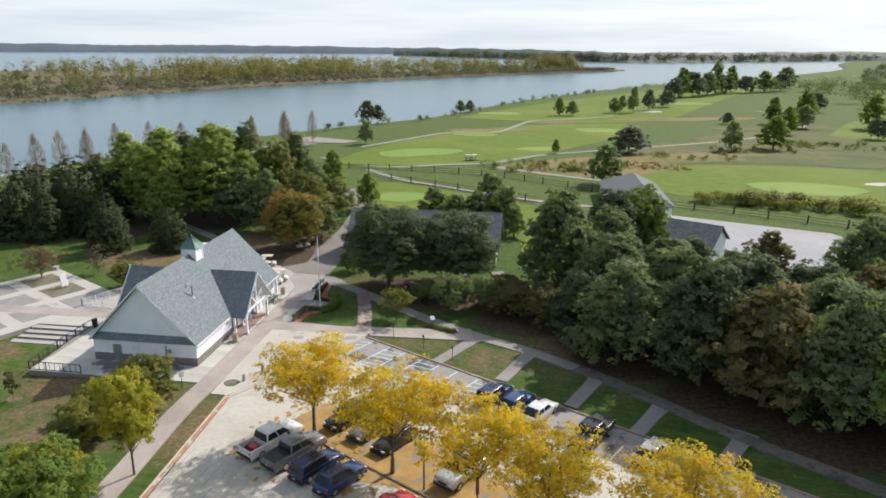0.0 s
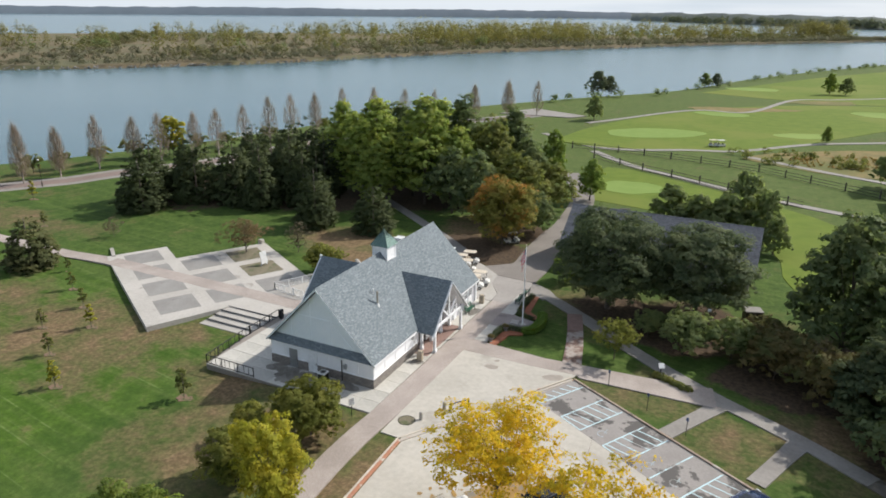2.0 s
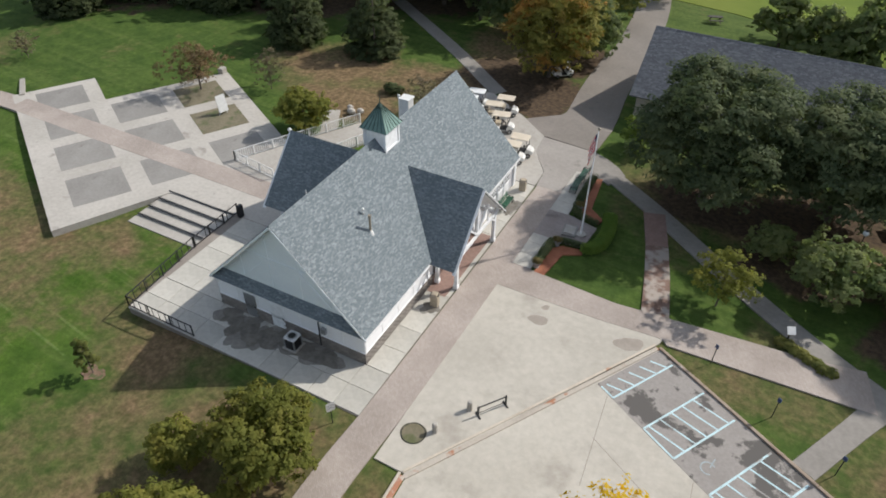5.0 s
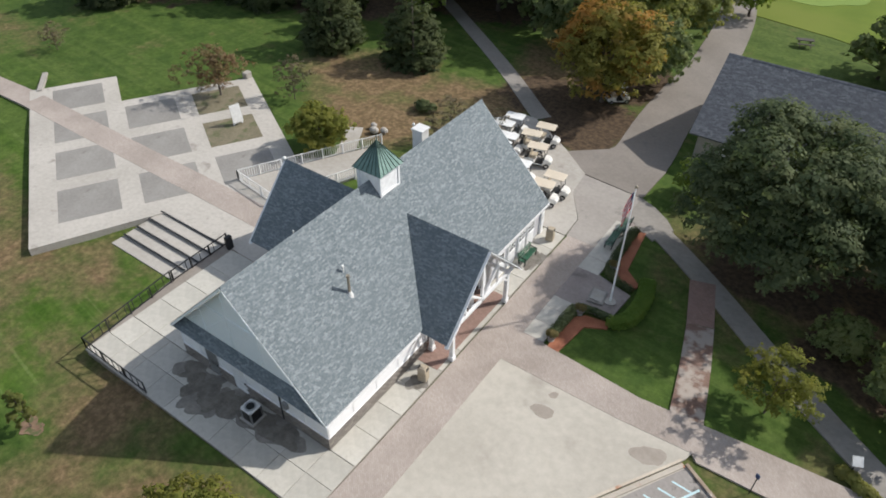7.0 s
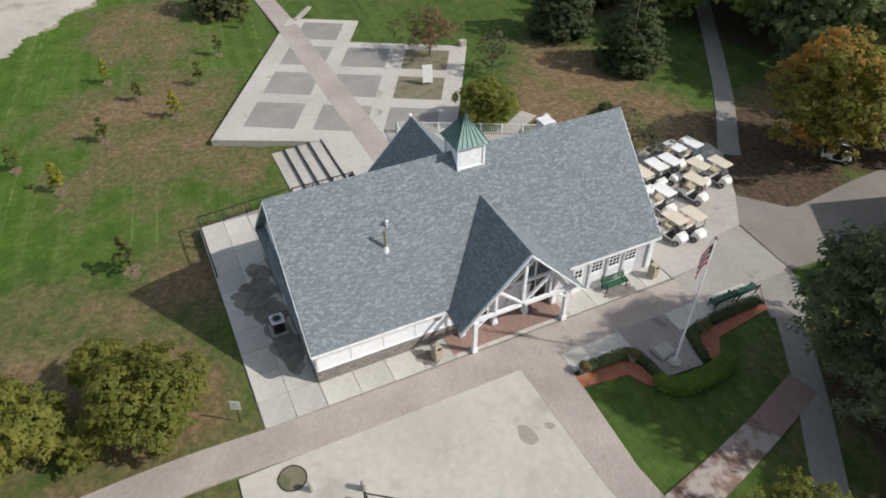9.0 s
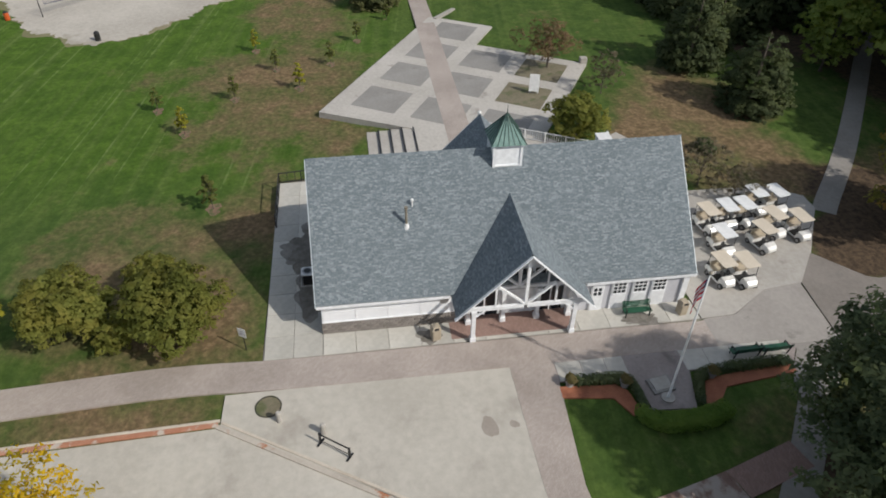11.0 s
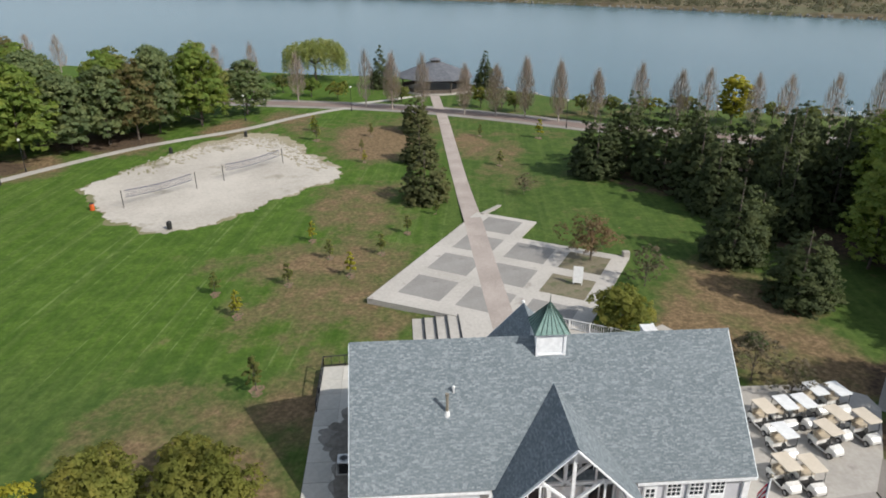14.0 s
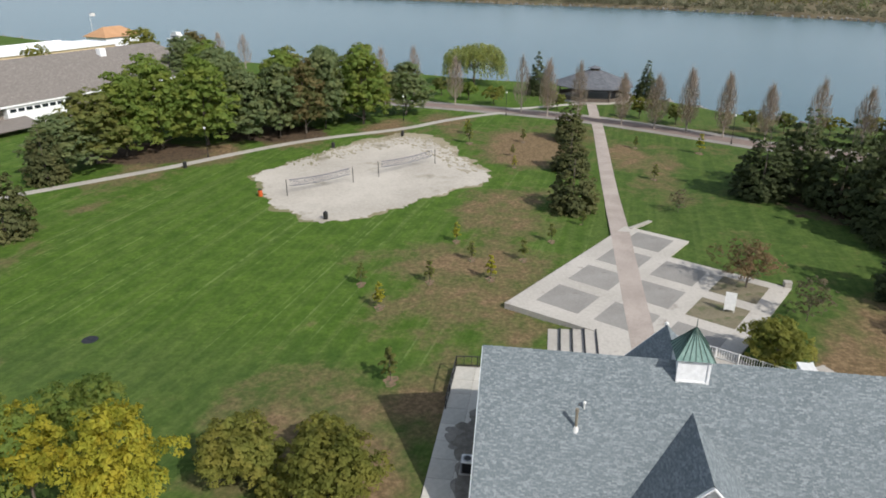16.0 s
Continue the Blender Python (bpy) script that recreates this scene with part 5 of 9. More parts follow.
# applied timber frame on the south gable
def gable_frame(y, face):
    f = Build()
    def roof_z(x):
        return RIDGE_Z - 0.42 - abs(x - RIDGE_X) * SLOPE
    for dx in (-3.6, -1.2, 1.2, 3.6):
        f.beam((RIDGE_X + dx, y, EAVE_Z + 0.7), (RIDGE_X + dx, y, roof_z(RIDGE_X + dx)), 0.16, 0.06, up=(0, 1, 0))
    for s in (-1, 1):
        f.beam((RIDGE_X + s * 3.5, y, EAVE_Z + 0.75), (RIDGE_X + s * 1.3, y, EAVE_Z + 2.9), 0.16, 0.05, up=(0, 1, 0))
        f.beam((RIDGE_X + s * 5.0, y, EAVE_Z + 0.75), (RIDGE_X + s * 3.7, y, EAVE_Z + 1.8), 0.14, 0.05, up=(0, 1, 0))
    f.beam((RIDGE_X - 2.9, y, EAVE_Z + 3.1), (RIDGE_X + 2.9, y, EAVE_Z + 3.1), 0.16, 0.07, up=(0, 1, 0))
    return f


part("gable_frame", gable_frame(59.925, -1), WHITE_GREY, club, "white applied timber framing")
# sheltering pent roof along the south gable
b = Build()
hw = EAVE_F - RIDGE_X
b.slab([(RIDGE_X - hw, 59.33, EAVE_Z - 0.02), (RIDGE_X + hw, 59.33, EAVE_Z - 0.02), (RIDGE_X + hw - 0.62, 59.94, EAVE_Z + 0.60), (RIDGE_X - hw + 0.62, 59.94, EAVE_Z + 0.60)], 0.10)
pent = part("pent_roof", b, SHINGLE, club, "dark shingled pent roof")
tagged(part("shingles", shingle_rows((RIDGE_X - hw + 0.1, 59.94, EAVE_Z + 0.615), (1, 0, 0), (0, -0.61, -0.62), 2 * hw - 0.2, 0.86, seed=4, keep=lambda a, d: 0.72 - 0.7 * d < a < 2 * hw - 0.92 + 0.7 * d), SHINGLE, pent), kind="stuff")

roof = gable_roof(club, (RIDGE_X, GY0, RIDGE_Z), (RIDGE_X, GY1, RIDGE_Z), EAVE_F - RIDGE_X, RIDGE_Z - EAVE_Z, 0.16, SHINGLE, "roof", "steep blue-grey shingled roof")
porch_roof = gable_roof(club, (-33.95, 72.0, 7.08), (-40.05, 72.0, 7.08), 4.3, 4.48, 0.13, SHINGLE, "porch_roof", "steep shingled porch gable", 11)
rear_roof = gable_roof(club, (-44.3, 72.0, 7.08), (-50.6, 72.0, 7.08), 4.3, 4.48, 0.13, SHINGLE, "rear_roof", "steep shingled rear gable", 17)
# rake and eave boards
for y in (GY0 - 0.03, GY1 + 0.03):
    for x in (EAVE_F, EAVE_B):
        part("rake_board", Build().beam((RIDGE_X, y, RIDGE_Z - 0.13), (x, y, EAVE_Z - 0.13), 0.035, 0.14, up=(0, 0, 1)), WHITE_GREY, club)
for x in (EAVE_F + 0.02, EAVE_B - 0.02):
    for y0, y1 in ((GY0, 67.6), (76.4, GY1)):
        part("fascia", Build().box(x - 0.03, x + 0.03, y0, y1, EAVE_Z - 0.24, EAVE_Z - 0.05), TRIM, club, "white fascia board")
for y0, y1 in ((GY0 + 0.1, 67.6), (76.4, GY1 - 0.1)):
    part("soffit", Build().box(WX1, EAVE_F - 0.02, y0, y1, EAVE_Z - 0.30, EAVE_Z - 0.26), TRIM, club)
for x, nm in ((-33.92, "porch_rake"), (-50.64, "rear_rake")):
    f = Build()
    for s in (-1, 1):
        f.beam((x, 72.0, 6.96), (x, 72.0 + s * 4.36, 2.42), 0.07, 0.26, up=(1, 0, 0))
    part(nm, f, TRIM, club, "white gable rake boards")
# rear gable wall and rear wing walls
w = Build()
w.add([(-50.2, 68.9, 0), (-50.2, 75.1, 0), (-50.2, 75.1, 3.6), (-50.2, 72.0, 6.8), (-50.2, 68.9, 3.6)], [(0, 4, 3, 2, 1)])
w.box(-50.2, -48.2, 68.9, 69.1, 0, 2.6)
w.box(-50.2, -48.2, 74.9, 75.1, 0, 2.6)
part("rear_wing_wall", w, WHITE, club)

# porch: posts, truss, floor and entrance
FLOOR_Z = 0.13
for x, y, h in ((-34.3, 68.85, 2.72), (-34.3, 75.2, 2.72), (-35.82, 68.8, 2.6), (-35.82, 71.05, 2.75), (-35.82, 73.3, 2.75), (-35.82, 75.4, 2.6)):
    p = Build()
    p.box(x - 0.13, x + 0.13, y - 0.13, y + 0.13, FLOOR_Z, h)
    p.box(x - 0.18, x + 0.18, y - 0.18, y + 0.18, FLOOR_Z - 0.02, FLOOR_Z + 0.32)
    p.box(x - 0.17, x + 0.17, y - 0.17, y + 0.17, h - 0.16, h)
    soft_edges(part("porch_post", p, TRIM, club, "square white timber post"), 0.015)
for x in (-34.25, -35.9):
    f = Build()
    f.beam((x, 68.2, 2.85), (x, 75.8, 2.85), 0.16, 0.28)
    f.beam((x, 72.0, 2.7), (x, 72.0, 6.7), 0.16, 0.2, up=(0, 1, 0))
    for s in (-1, 1):
        f.beam((x, 72.0, 2.95), (x, 72.0 + s * 1.75, 4.55), 0.14, 0.18, up=(1, 0, 0))
        f.beam((x, 72.0 + s * 1.85, 2.85), (x, 72.0 + s * 1.85, 4.35), 0.10, 0.12, up=(0, 1, 0))
    if x > -35:
        for s in (-1, 1):
            f.beam((x, 72.0 + s * 3.1, 2.2), (x, 72.0 + s * 2.4, 2.78), 0.12, 0.14, up=(1, 0, 0))
    soft_edges(part("porch_truss", f, TRIM, club, "white timber gable truss"), 0.012)
for s in (-1, 1):
    part("porch_beam", Build().beam((-34.2, 72.0 + s * 3.2, 2.85), (-36.1, 72.0 + s * 3.2, 2.85), 0.16, 0.24), TRIM, club)
    part("porch_ceiling", Build().slab([(-34.0, 72.0, 6.86), (-36.52, 72.0, 6.86), (-36.52, 72.0 + s * 3.95, 2.74), (-34.0, 72.0 + s * 3.95, 2.74)], 0.03), TRIM, club)
b = Build()
b.box(-36.47, -34.55, 67.6, 75.6, 0.0, FLOOR_Z)
part("porch_floor", b, PAVERS_RED, club, "red brick porch floor")
# boarded entrance wall under the porch gable
w = Build()
prof = [(68.35, 0.05), (75.65, 0.05), (75.65, 3.02), (72.0, 6.80), (68.35, 3.02)]
w.add([(-36.52, y, z) for y, z in prof] + [(-36.72, y, z) for y, z in prof], [(0, 1, 2, 3, 4), (9, 8, 7, 6, 5)] + [(i, 5 + i, 5 + (i + 1) % 5, (i + 1) % 5) for i in range(5)])
part("entrance_wall", w, WHITE, club, "white boarded entrance wall")
for y0, y1 in ((69.0, 70.9), (71.2, 73.1), (73.4, 75.2)):
    d = Build()
    d.box(-36.50, -36.43, y0, y1, FLOOR_Z, 2.5)
    door = part("entrance_door", d, TRIM if y0 == 71.2 else GLASS, club, "white panelled double door" if y0 == 71.2 else "dark glazed entrance door")
    fr = Build()
    fr.box(-36.49, -36.37, y0 - 0.06, y0 + 0.06, FLOOR_Z, 2.56)
    fr.box(-36.49, -36.37, y1 - 0.06, y1 + 0.06, FLOOR_Z, 2.56)
    fr.box(-36.49, -36.37, y0, y1, 2.44, 2.56)
    fr.box(-36.49, -36.38, (y0 + y1) / 2 - 0.04, (y0 + y1) / 2 + 0.04, FLOOR_Z, 2.44)
    part("door_frame", fr, TRIM, door)
    hd = Build().box(-36.37, -36.33, (y0 + y1) / 2 + 0.08, (y0 + y1) / 2 + 0.12, 1.0, 1.4)
    part("door_handle", hd, CHROME, door)
for i in range(6):
    wd = Build()
    y = 69.5 + 0.9 * i
    wd.box(-36.45, -36.41, y, y + 0.7, 3.2, 3.9)
    win = part("transom_window", wd, GLASS, club)
    fr = Build()
    for yy in (y - 0.04, y + 0.70):
        fr.box(-36.44, -36.38, yy, yy + 0.04, 3.16, 3.94)
    fr.box(-36.44, -36.38, y, y + 0.7, 3.16, 3.20)
    fr.box(-36.44, -36.38, y, y + 0.7, 3.90, 3.94)
    part("frame", fr, TRIM, win)

# wall dressing: battens, stone base, windows
for y in np.arange(WY0 + 0.1, 68.5, 2.02):
    part("batten", Build().box(WX1, WX1 + 0.03, y - 0.05, y + 0.05, BASE_Z + 0.08, WALL_Z - 0.2), TRIM, club)
part("sill_board", Build().box(WX1, WX1 + 0.05, WY0, 68.6, BASE_Z, BASE_Z + 0.08), TRIM, club)
for x in np.arange(WX0 + 0.1, WX1, 1.72):
    part("batten", Build().box(x - 0.05, x + 0.05, WY0 - 0.03, WY0, BASE_Z + 0.08, WALL_Z - 0.2), TRIM, club)
part("sill_board", Build().box(WX0, WX1, WY0 - 0.05, WY0, BASE_Z, BASE_Z + 0.08), TRIM, club)
# white boards coloured grey for the shade in the recesses
SHADE_BOARD = surface("pale_lavender_grey_board", (0.50, 0.50, 0.535), (0.58, 0.58, 0.61), rough=0.6, big=0.5, small=5, bump=0.1)
for y0, y1 in ((75.62, 76.85), (77.72, 78.22), (79.27, 79.62), (80.66, 80.92), (81.96, 83.02)):
    part("recess_board", Build().box(WX1, WX1 + 0.02, y0, y1, 0.1, WALL_Z - 0.15), SHADE_BOARD, club, "grey recessed boarding between the white bays")
BAY = WX1 + 0.14
soft_edges(part("corner_post", Build().box(WX1, WX1 + 0.18, 83.02, 83.42, 0.1, WALL_Z - 0.2), TRIM, club, "white corner post"), 0.02)
for c in (78.745, 80.14, 81.44):
    y0, y1 = c - 0.42, c + 0.42
    soft_edges(part("window_bay", Build().box(WX1, BAY, c - 0.52, c + 0.52, 0.1, WALL_Z - 0.18), TRIM, club, "projecting white panelled bay"), 0.015)
    part("panel_board", Build().box(BAY, BAY + 0.015, y0, y1, 0.35, 1.25), TRIM, club)
    win = part("window", Build().box(BAY - 0.01, BAY + 0.006, y0, y1, 1.45, 2.4), GLASS, club, "dark nine-pane window")
    fr = Build()
    for k in range(4):
        y = y0 + (y1 - y0) * k / 3
        fr.box(BAY + 0.002, BAY + 0.03, y - 0.02, y + 0.02, 1.45, 2.4)
    for z in (1.45, 1.77, 2.08, 2.4):
        fr.box(BAY + 0.002, BAY + 0.035, y0 - 0.03, y1 + 0.03, z - 0.022, z + 0.022)
    part("frame", fr, TRIM, win)
    part("sill", Build().box(BAY, BAY + 0.07, y0 - 0.06, y1 + 0.06, 1.37, 1.42), TRIM, win)
soft_edges(part("door_bay", Build().box(WX1, BAY, 76.85, 77.72, 0.1, WALL_Z - 0.18), TRIM, club, "projecting white door bay"), 0.015)
door = part("side_door", Build().box(BAY, BAY + 0.03, 76.92, 77.65, 0.12, 2.3), TRIM, club, "white panelled door with small panes")
for k in range(2):
    for j in range(2):
        part("pane", Build().box(BAY + 0.03, BAY + 0.036, 77.02 + 0.30 * k, 77.24 + 0.30 * k, 1.45 + 0.35 * j, 1.72 + 0.35 * j), GLASS, door)
# doors and vents of the shaded south side
for x0, x1, z1, mt, lb in ((-45.9, -44.9, 2.1, GREY_METAL, "grey steel service door"), (-43.6, -42.5, 2.15, TRIM, "white panelled double door")):
    d = Build().box(x0, x1, WY0 - 0.05, WY0 - 0.005, 0.1, z1)
    dd = part("service_door", d, mt, club, lb)
    part("door_handle", Build().box(x1 - 0.14, x1 - 0.08, WY0 - 0.10, WY0 - 0.05, 1.0, 1.12), BLACK_METAL, dd)
part("meter_box", Build().box(-39.35, -39.0, WY0 - 0.22, WY0 - 0.01, 1.5, 1.95), GREY_METAL, club, "grey meter box")
part("conduit", Build().tube([(-39.6, WY0 - 0.07, 0.1), (-39.6, WY0 - 0.07, 2.3)], [0.05, 0.05]), BLACK_METAL, club)
part("wall_emblem", Build().tube([(WX1 + 0.005, 67.3, 2.1), (WX1 + 0.05, 67.3, 2.1)], [0.28, 0.26], 18), GREY_METAL, club, "round grey wall emblem")

# stone blocks of the base
stone_mesh = [Build().add([(-.19 + e, 0, -.088), (.19 - e, 0, -.088), (.19, .0, .088), (-.19, .0, .088), (-.17, -.035 - e, -.07), (.17, -.03, -.07), (.165, -.035, .07), (-.17, -.03 - e, .07)],
                          [(4, 5, 6, 7), (0, 1, 5, 4), (1, 2, 6, 5), (2, 3, 7, 6), (3, 0, 4, 7)]).data("stone", STONE) for e in (0.0, 0.008)]
b = Build()
b.box(WX1, WX1 + 0.03, WY0 - 0.03, 68.6, 0.02, BASE_Z)
b.box(WX0, WX1, WY0 - 0.03, WY0 - 0.001, 0.02, BASE_Z)
base = part("stone_base", b, surface("mortar", (0.15, 0.135, 0.12), (0.19, 0.17, 0.155)), club, "brown-grey stone block base")
for r in range(5):
    z = 0.14 + 0.19 * r
    y = WY0 + 0.12 + 0.2 * (r % 2)
    k = 0
    while y < 68.5:
        ob = new("stone", stone_mesh[k % 2])
        ob.parent = base
        ob.matrix_basis = pose(WX1 + 0.03, y, z, 0, 0, 90)
        y += 0.4
        k += 1
    x = WX0 + 0.2 + 0.2 * (r % 2)
    while x < WX1:
        if not (-45.95 < x < -44.85 or -43.65 < x < -42.45):
            ob = new("stone", stone_mesh[k % 2])
            ob.parent = base
            ob.matrix_basis = pose(x, WY0 - 0.03, z)
        x += 0.4
        k += 1

# cupola
cup = part("cupola", Build().box(RIDGE_X - 0.86, RIDGE_X + 0.86, 71.1, 72.84, 7.9, 9.95), WHITE, club, "white square cupola with plain panels")
f = Build()
for s in (-1, 1):
    for sy in (-1, 1):
        f.box(RIDGE_X + s * 0.86 - 0.08, RIDGE_X + s * 0.86 + 0.08, 71.97 + sy * 0.87 - 0.08, 71.97 + sy * 0.87 + 0.08, 8.0, 9.95)
f.box(RIDGE_X - 1.0, RIDGE_X + 1.0, 70.97, 72.97, 9.80, 9.92)
f.box(RIDGE_X - 0.95, RIDGE_X + 0.95, 71.02, 72.92, 8.36, 8.46)
part("corner_trim", f, TRIM, cup)
for x0, x1, y0, y1 in ((RIDGE_X + 0.862, RIDGE_X + 0.885, 71.24, 72.70), (RIDGE_X - 0.73, RIDGE_X + 0.73, 71.075, 71.098)):
    part("panel", Build().box(x0, x1, y0, y1, 8.56, 9.70), TRIM, cup)
b = Build()
base4 = [(RIDGE_X - 1.12, 70.85, 9.92), (RIDGE_X + 1.12, 70.85, 9.92), (RIDGE_X + 1.12, 73.09, 9.92), (RIDGE_X - 1.12, 73.09, 9.92)]
mid4 = [(RIDGE_X - 0.98, 70.99, 10.12), (RIDGE_X + 0.98, 70.99, 10.12), (RIDGE_X + 0.98, 72.95, 10.12), (RIDGE_X - 0.98, 72.95, 10.12)]
b.add(base4 + mid4 + [(RIDGE_X, 71.97, 11.62)], [(3, 2, 1, 0)] + [(i, (i + 1) % 4, 4 + (i + 1) % 4, 4 + i) for i in range(4)] + [(4 + i, 4 + (i + 1) % 4, 8) for i in range(4)])
cr = part("cupola_roof", b, COPPER, club, "green standing-seam copper roof")
for i in range(4):
    a, c, top = Vector(mid4[i]), Vector(mid4[(i + 1) % 4]), Vector((RIDGE_X, 71.97, 11.62))
    a0, c0 = Vector(base4[i]), Vector(base4[(i + 1) % 4])
    for k in range(6):
        t = k / 6
        p = a + (c - a) * t
        end = top + (p - (a + c) / 2) * 0.02 if abs(t - 0.5) < 0.01 or k == 0 else p + (top - p) * min(1, 1.0 - abs(t - 0.5) * 0.0)
        sm = Build()
        sm.beam(a0 + (c0 - a0) * t + Vector((0, 0, 0.01)), p + Vector((0, 0, 0.01)), 0.04, 0.05)
        sm.beam(p + Vector((0, 0, 0.01)), end + Vector((0, 0, 0.01)), 0.04, 0.05)
        part("seam", sm, COPPER_DARK, cr)
part("finial", Build().tube([(RIDGE_X, 71.97, 11.5), (RIDGE_X, 71.97, 11.75), (RIDGE_X, 71.97, 12.35)], [0.06, 0.03, 0.008]), COPPER_DARK, club)
# roof vents
zr = RIDGE_Z - (-39.0 - RIDGE_X) * SLOPE
v = Build()
v.tube([(-39.0, 65.3, zr - 0.2), (-39.0, 65.3, zr + 1.25)], [0.085, 0.085], 12)
v.tube([(-39.0, 65.3, zr + 1.2), (-39.0, 65.3, zr + 1.34)], [0.12, 0.12], 12)
part("flue_pipe", v, BRASS_METAL, club, "weathered metal flue pipe")
part("flue_flashing", Build().tube([(-39.0, 65.3, zr - 0.25), (-39.0, 65.3, zr + 0.12)], [0.26, 0.11], 12), WHITE_METAL, club)
v = Build()
v.tube([(-39.8, 65.75, zr + 0.5), (-39.8, 65.75, zr + 1.2)], [0.05, 0.05], 8)
v.ball((-39.8, 65.75, zr + 1.25), 0.11, 8, 6)
part("vent_pipe", v, WHITE_METAL, club, "white vent pipe")
v = Build().tube([(-47.0, 68.6, 4.1), (-47.0, 68.6, 4.7)], [0.05, 0.05], 8)
part("vent_pipe", v, WHITE_METAL, club)
v = Build().box(-44.95, -44.1, 79.05, 79.9, 6.2, 8.0)
v.box(-45.02, -44.03, 78.98, 79.97, 8.0, 8.14)
soft_edges(part("vent_stack", v, WHITE_METAL, club, "white boxed vent stack on the rear slope"), 0.03)
v = Build().tube([(-45.7, 80.2, 5.4), (-45.7, 80.2, 7.6)], [0.05, 0.05], 8)
v.ball((-45.7, 80.2, 7.66), 0.12, 8, 6)
part("vent_pipe", v, WHITE_METAL, club, "white vent pipe")
part("gable_lamp", Build().ball((-50.75, 72.0, 7.1), 0.16, 10, 7), WHITE_METAL, club, "round white lamp at the rear gable peak")
part("corner_downspout", Build().tube([(WX1 + 0.06, 83.3, 0.1), (WX1 + 0.06, 83.3, 2.5)], [0.045, 0.045], 8), TRIM, club)

# ---- the long shed behind the oaks ----
shed = thing("long_shed", "long low cart shed with a slate-grey shingled roof", "shed")
b = Build().box(-30.2, -5.9, 100.4, 112.2, 0, 3.1)
part("wall", b, surface("tan_shed_siding", (0.33, 0.30, 0.26), (0.42, 0.39, 0.34)), shed)
for x in (-30.2, -6.1):
    g = Build()
    g.add([(x, 100.4, 3.1), (x, 112.2, 3.1), (x, 106.3, 7.3), (x + 0.2, 100.4, 3.1), (x + 0.2, 112.2, 3.1), (x + 0.2, 106.3, 7.3)], [(0, 1, 2), (5, 4, 3), (0, 3, 4, 1), (1, 4, 5, 2), (2, 5, 3, 0)])
    part("gable", g, WHITE, shed)
gable_roof(shed, (-30.8, 106.3, 7.6), (-5.3, 106.3, 7.6), 6.8, 4.7, 0.2, SHINGLE_SHED, "roof", "slate-grey shingled roof", 31, None, 0.32, 0.15)
for x in np.arange(-28, -8, 4.2):
    part("shed_door", Build().box(x, x + 3.0, 100.33, 100.38, 0.05, 2.6), WHITE_METAL, shed)

# the small barn further east, square to the car park
barn = thing("small_barn", "small white barn with a dark slate-grey roof", "barn")
BARN_E, BARN_N = Vector((0.863, -0.506, 0)), Vector((0.506, 0.863, 0))


def barn_at(s, n, z):
    p = Vector((31.0, 109.7, 0)) + BARN_E * s + BARN_N * n
    return (p.x, p.y, z)


part("wall", Build().prism([barn_at(-17.5, -4.2, 0)[:2], barn_at(-0.5, -4.2, 0)[:2], barn_at(-0.5, 4.2, 0)[:2], barn_at(-17.5, 4.2, 0)[:2]], 0, 3.1), WHITE, barn)
g = Build()
for s0 in (-17.5, -0.7):
    q = [barn_at(s0, -4.2, 3.1), barn_at(s0, 4.2, 3.1), barn_at(s0, 0, 5.75), barn_at(s0 + 0.2, -4.2, 3.1), barn_at(s0 + 0.2, 4.2, 3.1), barn_at(s0 + 0.2, 0, 5.75)]
    g.add(q, [(2, 1, 0), (3, 4, 5), (0, 1, 4, 3), (1, 2, 5, 4), (2, 0, 3, 5)])
part("gable", g, WHITE, barn)
gable_roof(barn, barn_at(-18.0, 0, 6.0), barn_at(0, 0, 6.0), 4.8, 3.1, 0.2, SHINGLE_SHED, "roof", "dark slate-grey roof", 41, None, 0.5, 0.24)
barn2 = thing("grey_barn", "grey maintenance barn with a hipped roof behind the trees", "barn")
part("wall", Build().box(15.9, 28.1, 138.0, 163.5, 0, 3.1), WHITE_GREY, barn2)
eave = [(15.3, 137.4, 2.95), (28.7, 137.4, 2.95), (28.7, 164.1, 2.95), (15.3, 164.1, 2.95)]
r0, r1 = (22.6, 143.8, 6.3), (22.6, 158.0, 6.3)
b = Build()
for q in ([r0, eave[0], eave[1]], [r0, eave[1], eave[2], r1], [r1, eave[2], eave[3]], [r1, eave[3], eave[0], r0]):
    b.slab(q, 0.18)
part("roof", b, SHINGLE_PALE, barn2, "pale grey hipped roof")

# riverside pavilion
pv = thing("pavilion", "round riverside pavilion with a dark shingled roof", "pavilion")
pc = (-183.2, 73.0)
pz = -0.5
floor_b = Build().tube([(*pc, pz - 0.6), (*pc, pz + 0.2)], [9.6, 9.6], 16)
part("deck", floor_b, CONCRETE, pv)
b = Build()
n = 8
for i in range(n):
    a0, a1 = 2 * math.pi * (i + .5) / n, 2 * math.pi * (i + 1.5) / n
    b.slab([(pc[0] + 10.2 * math.cos(a0), pc[1] + 10.2 * math.sin(a0), pz + 3.4), (pc[0] + 10.2 * math.cos(a1), pc[1] + 10.2 * math.sin(a1), pz + 3.4), (pc[0] + 1.6 * math.cos(a1), pc[1] + 1.6 * math.sin(a1), pz + 6.7), (pc[0] + 1.6 * math.cos(a0), pc[1] + 1.6 * math.sin(a0), pz + 6.7)], 0.15)
proof = part("roof", b, SHINGLE_SHED, pv, "dark slate-grey shingles")
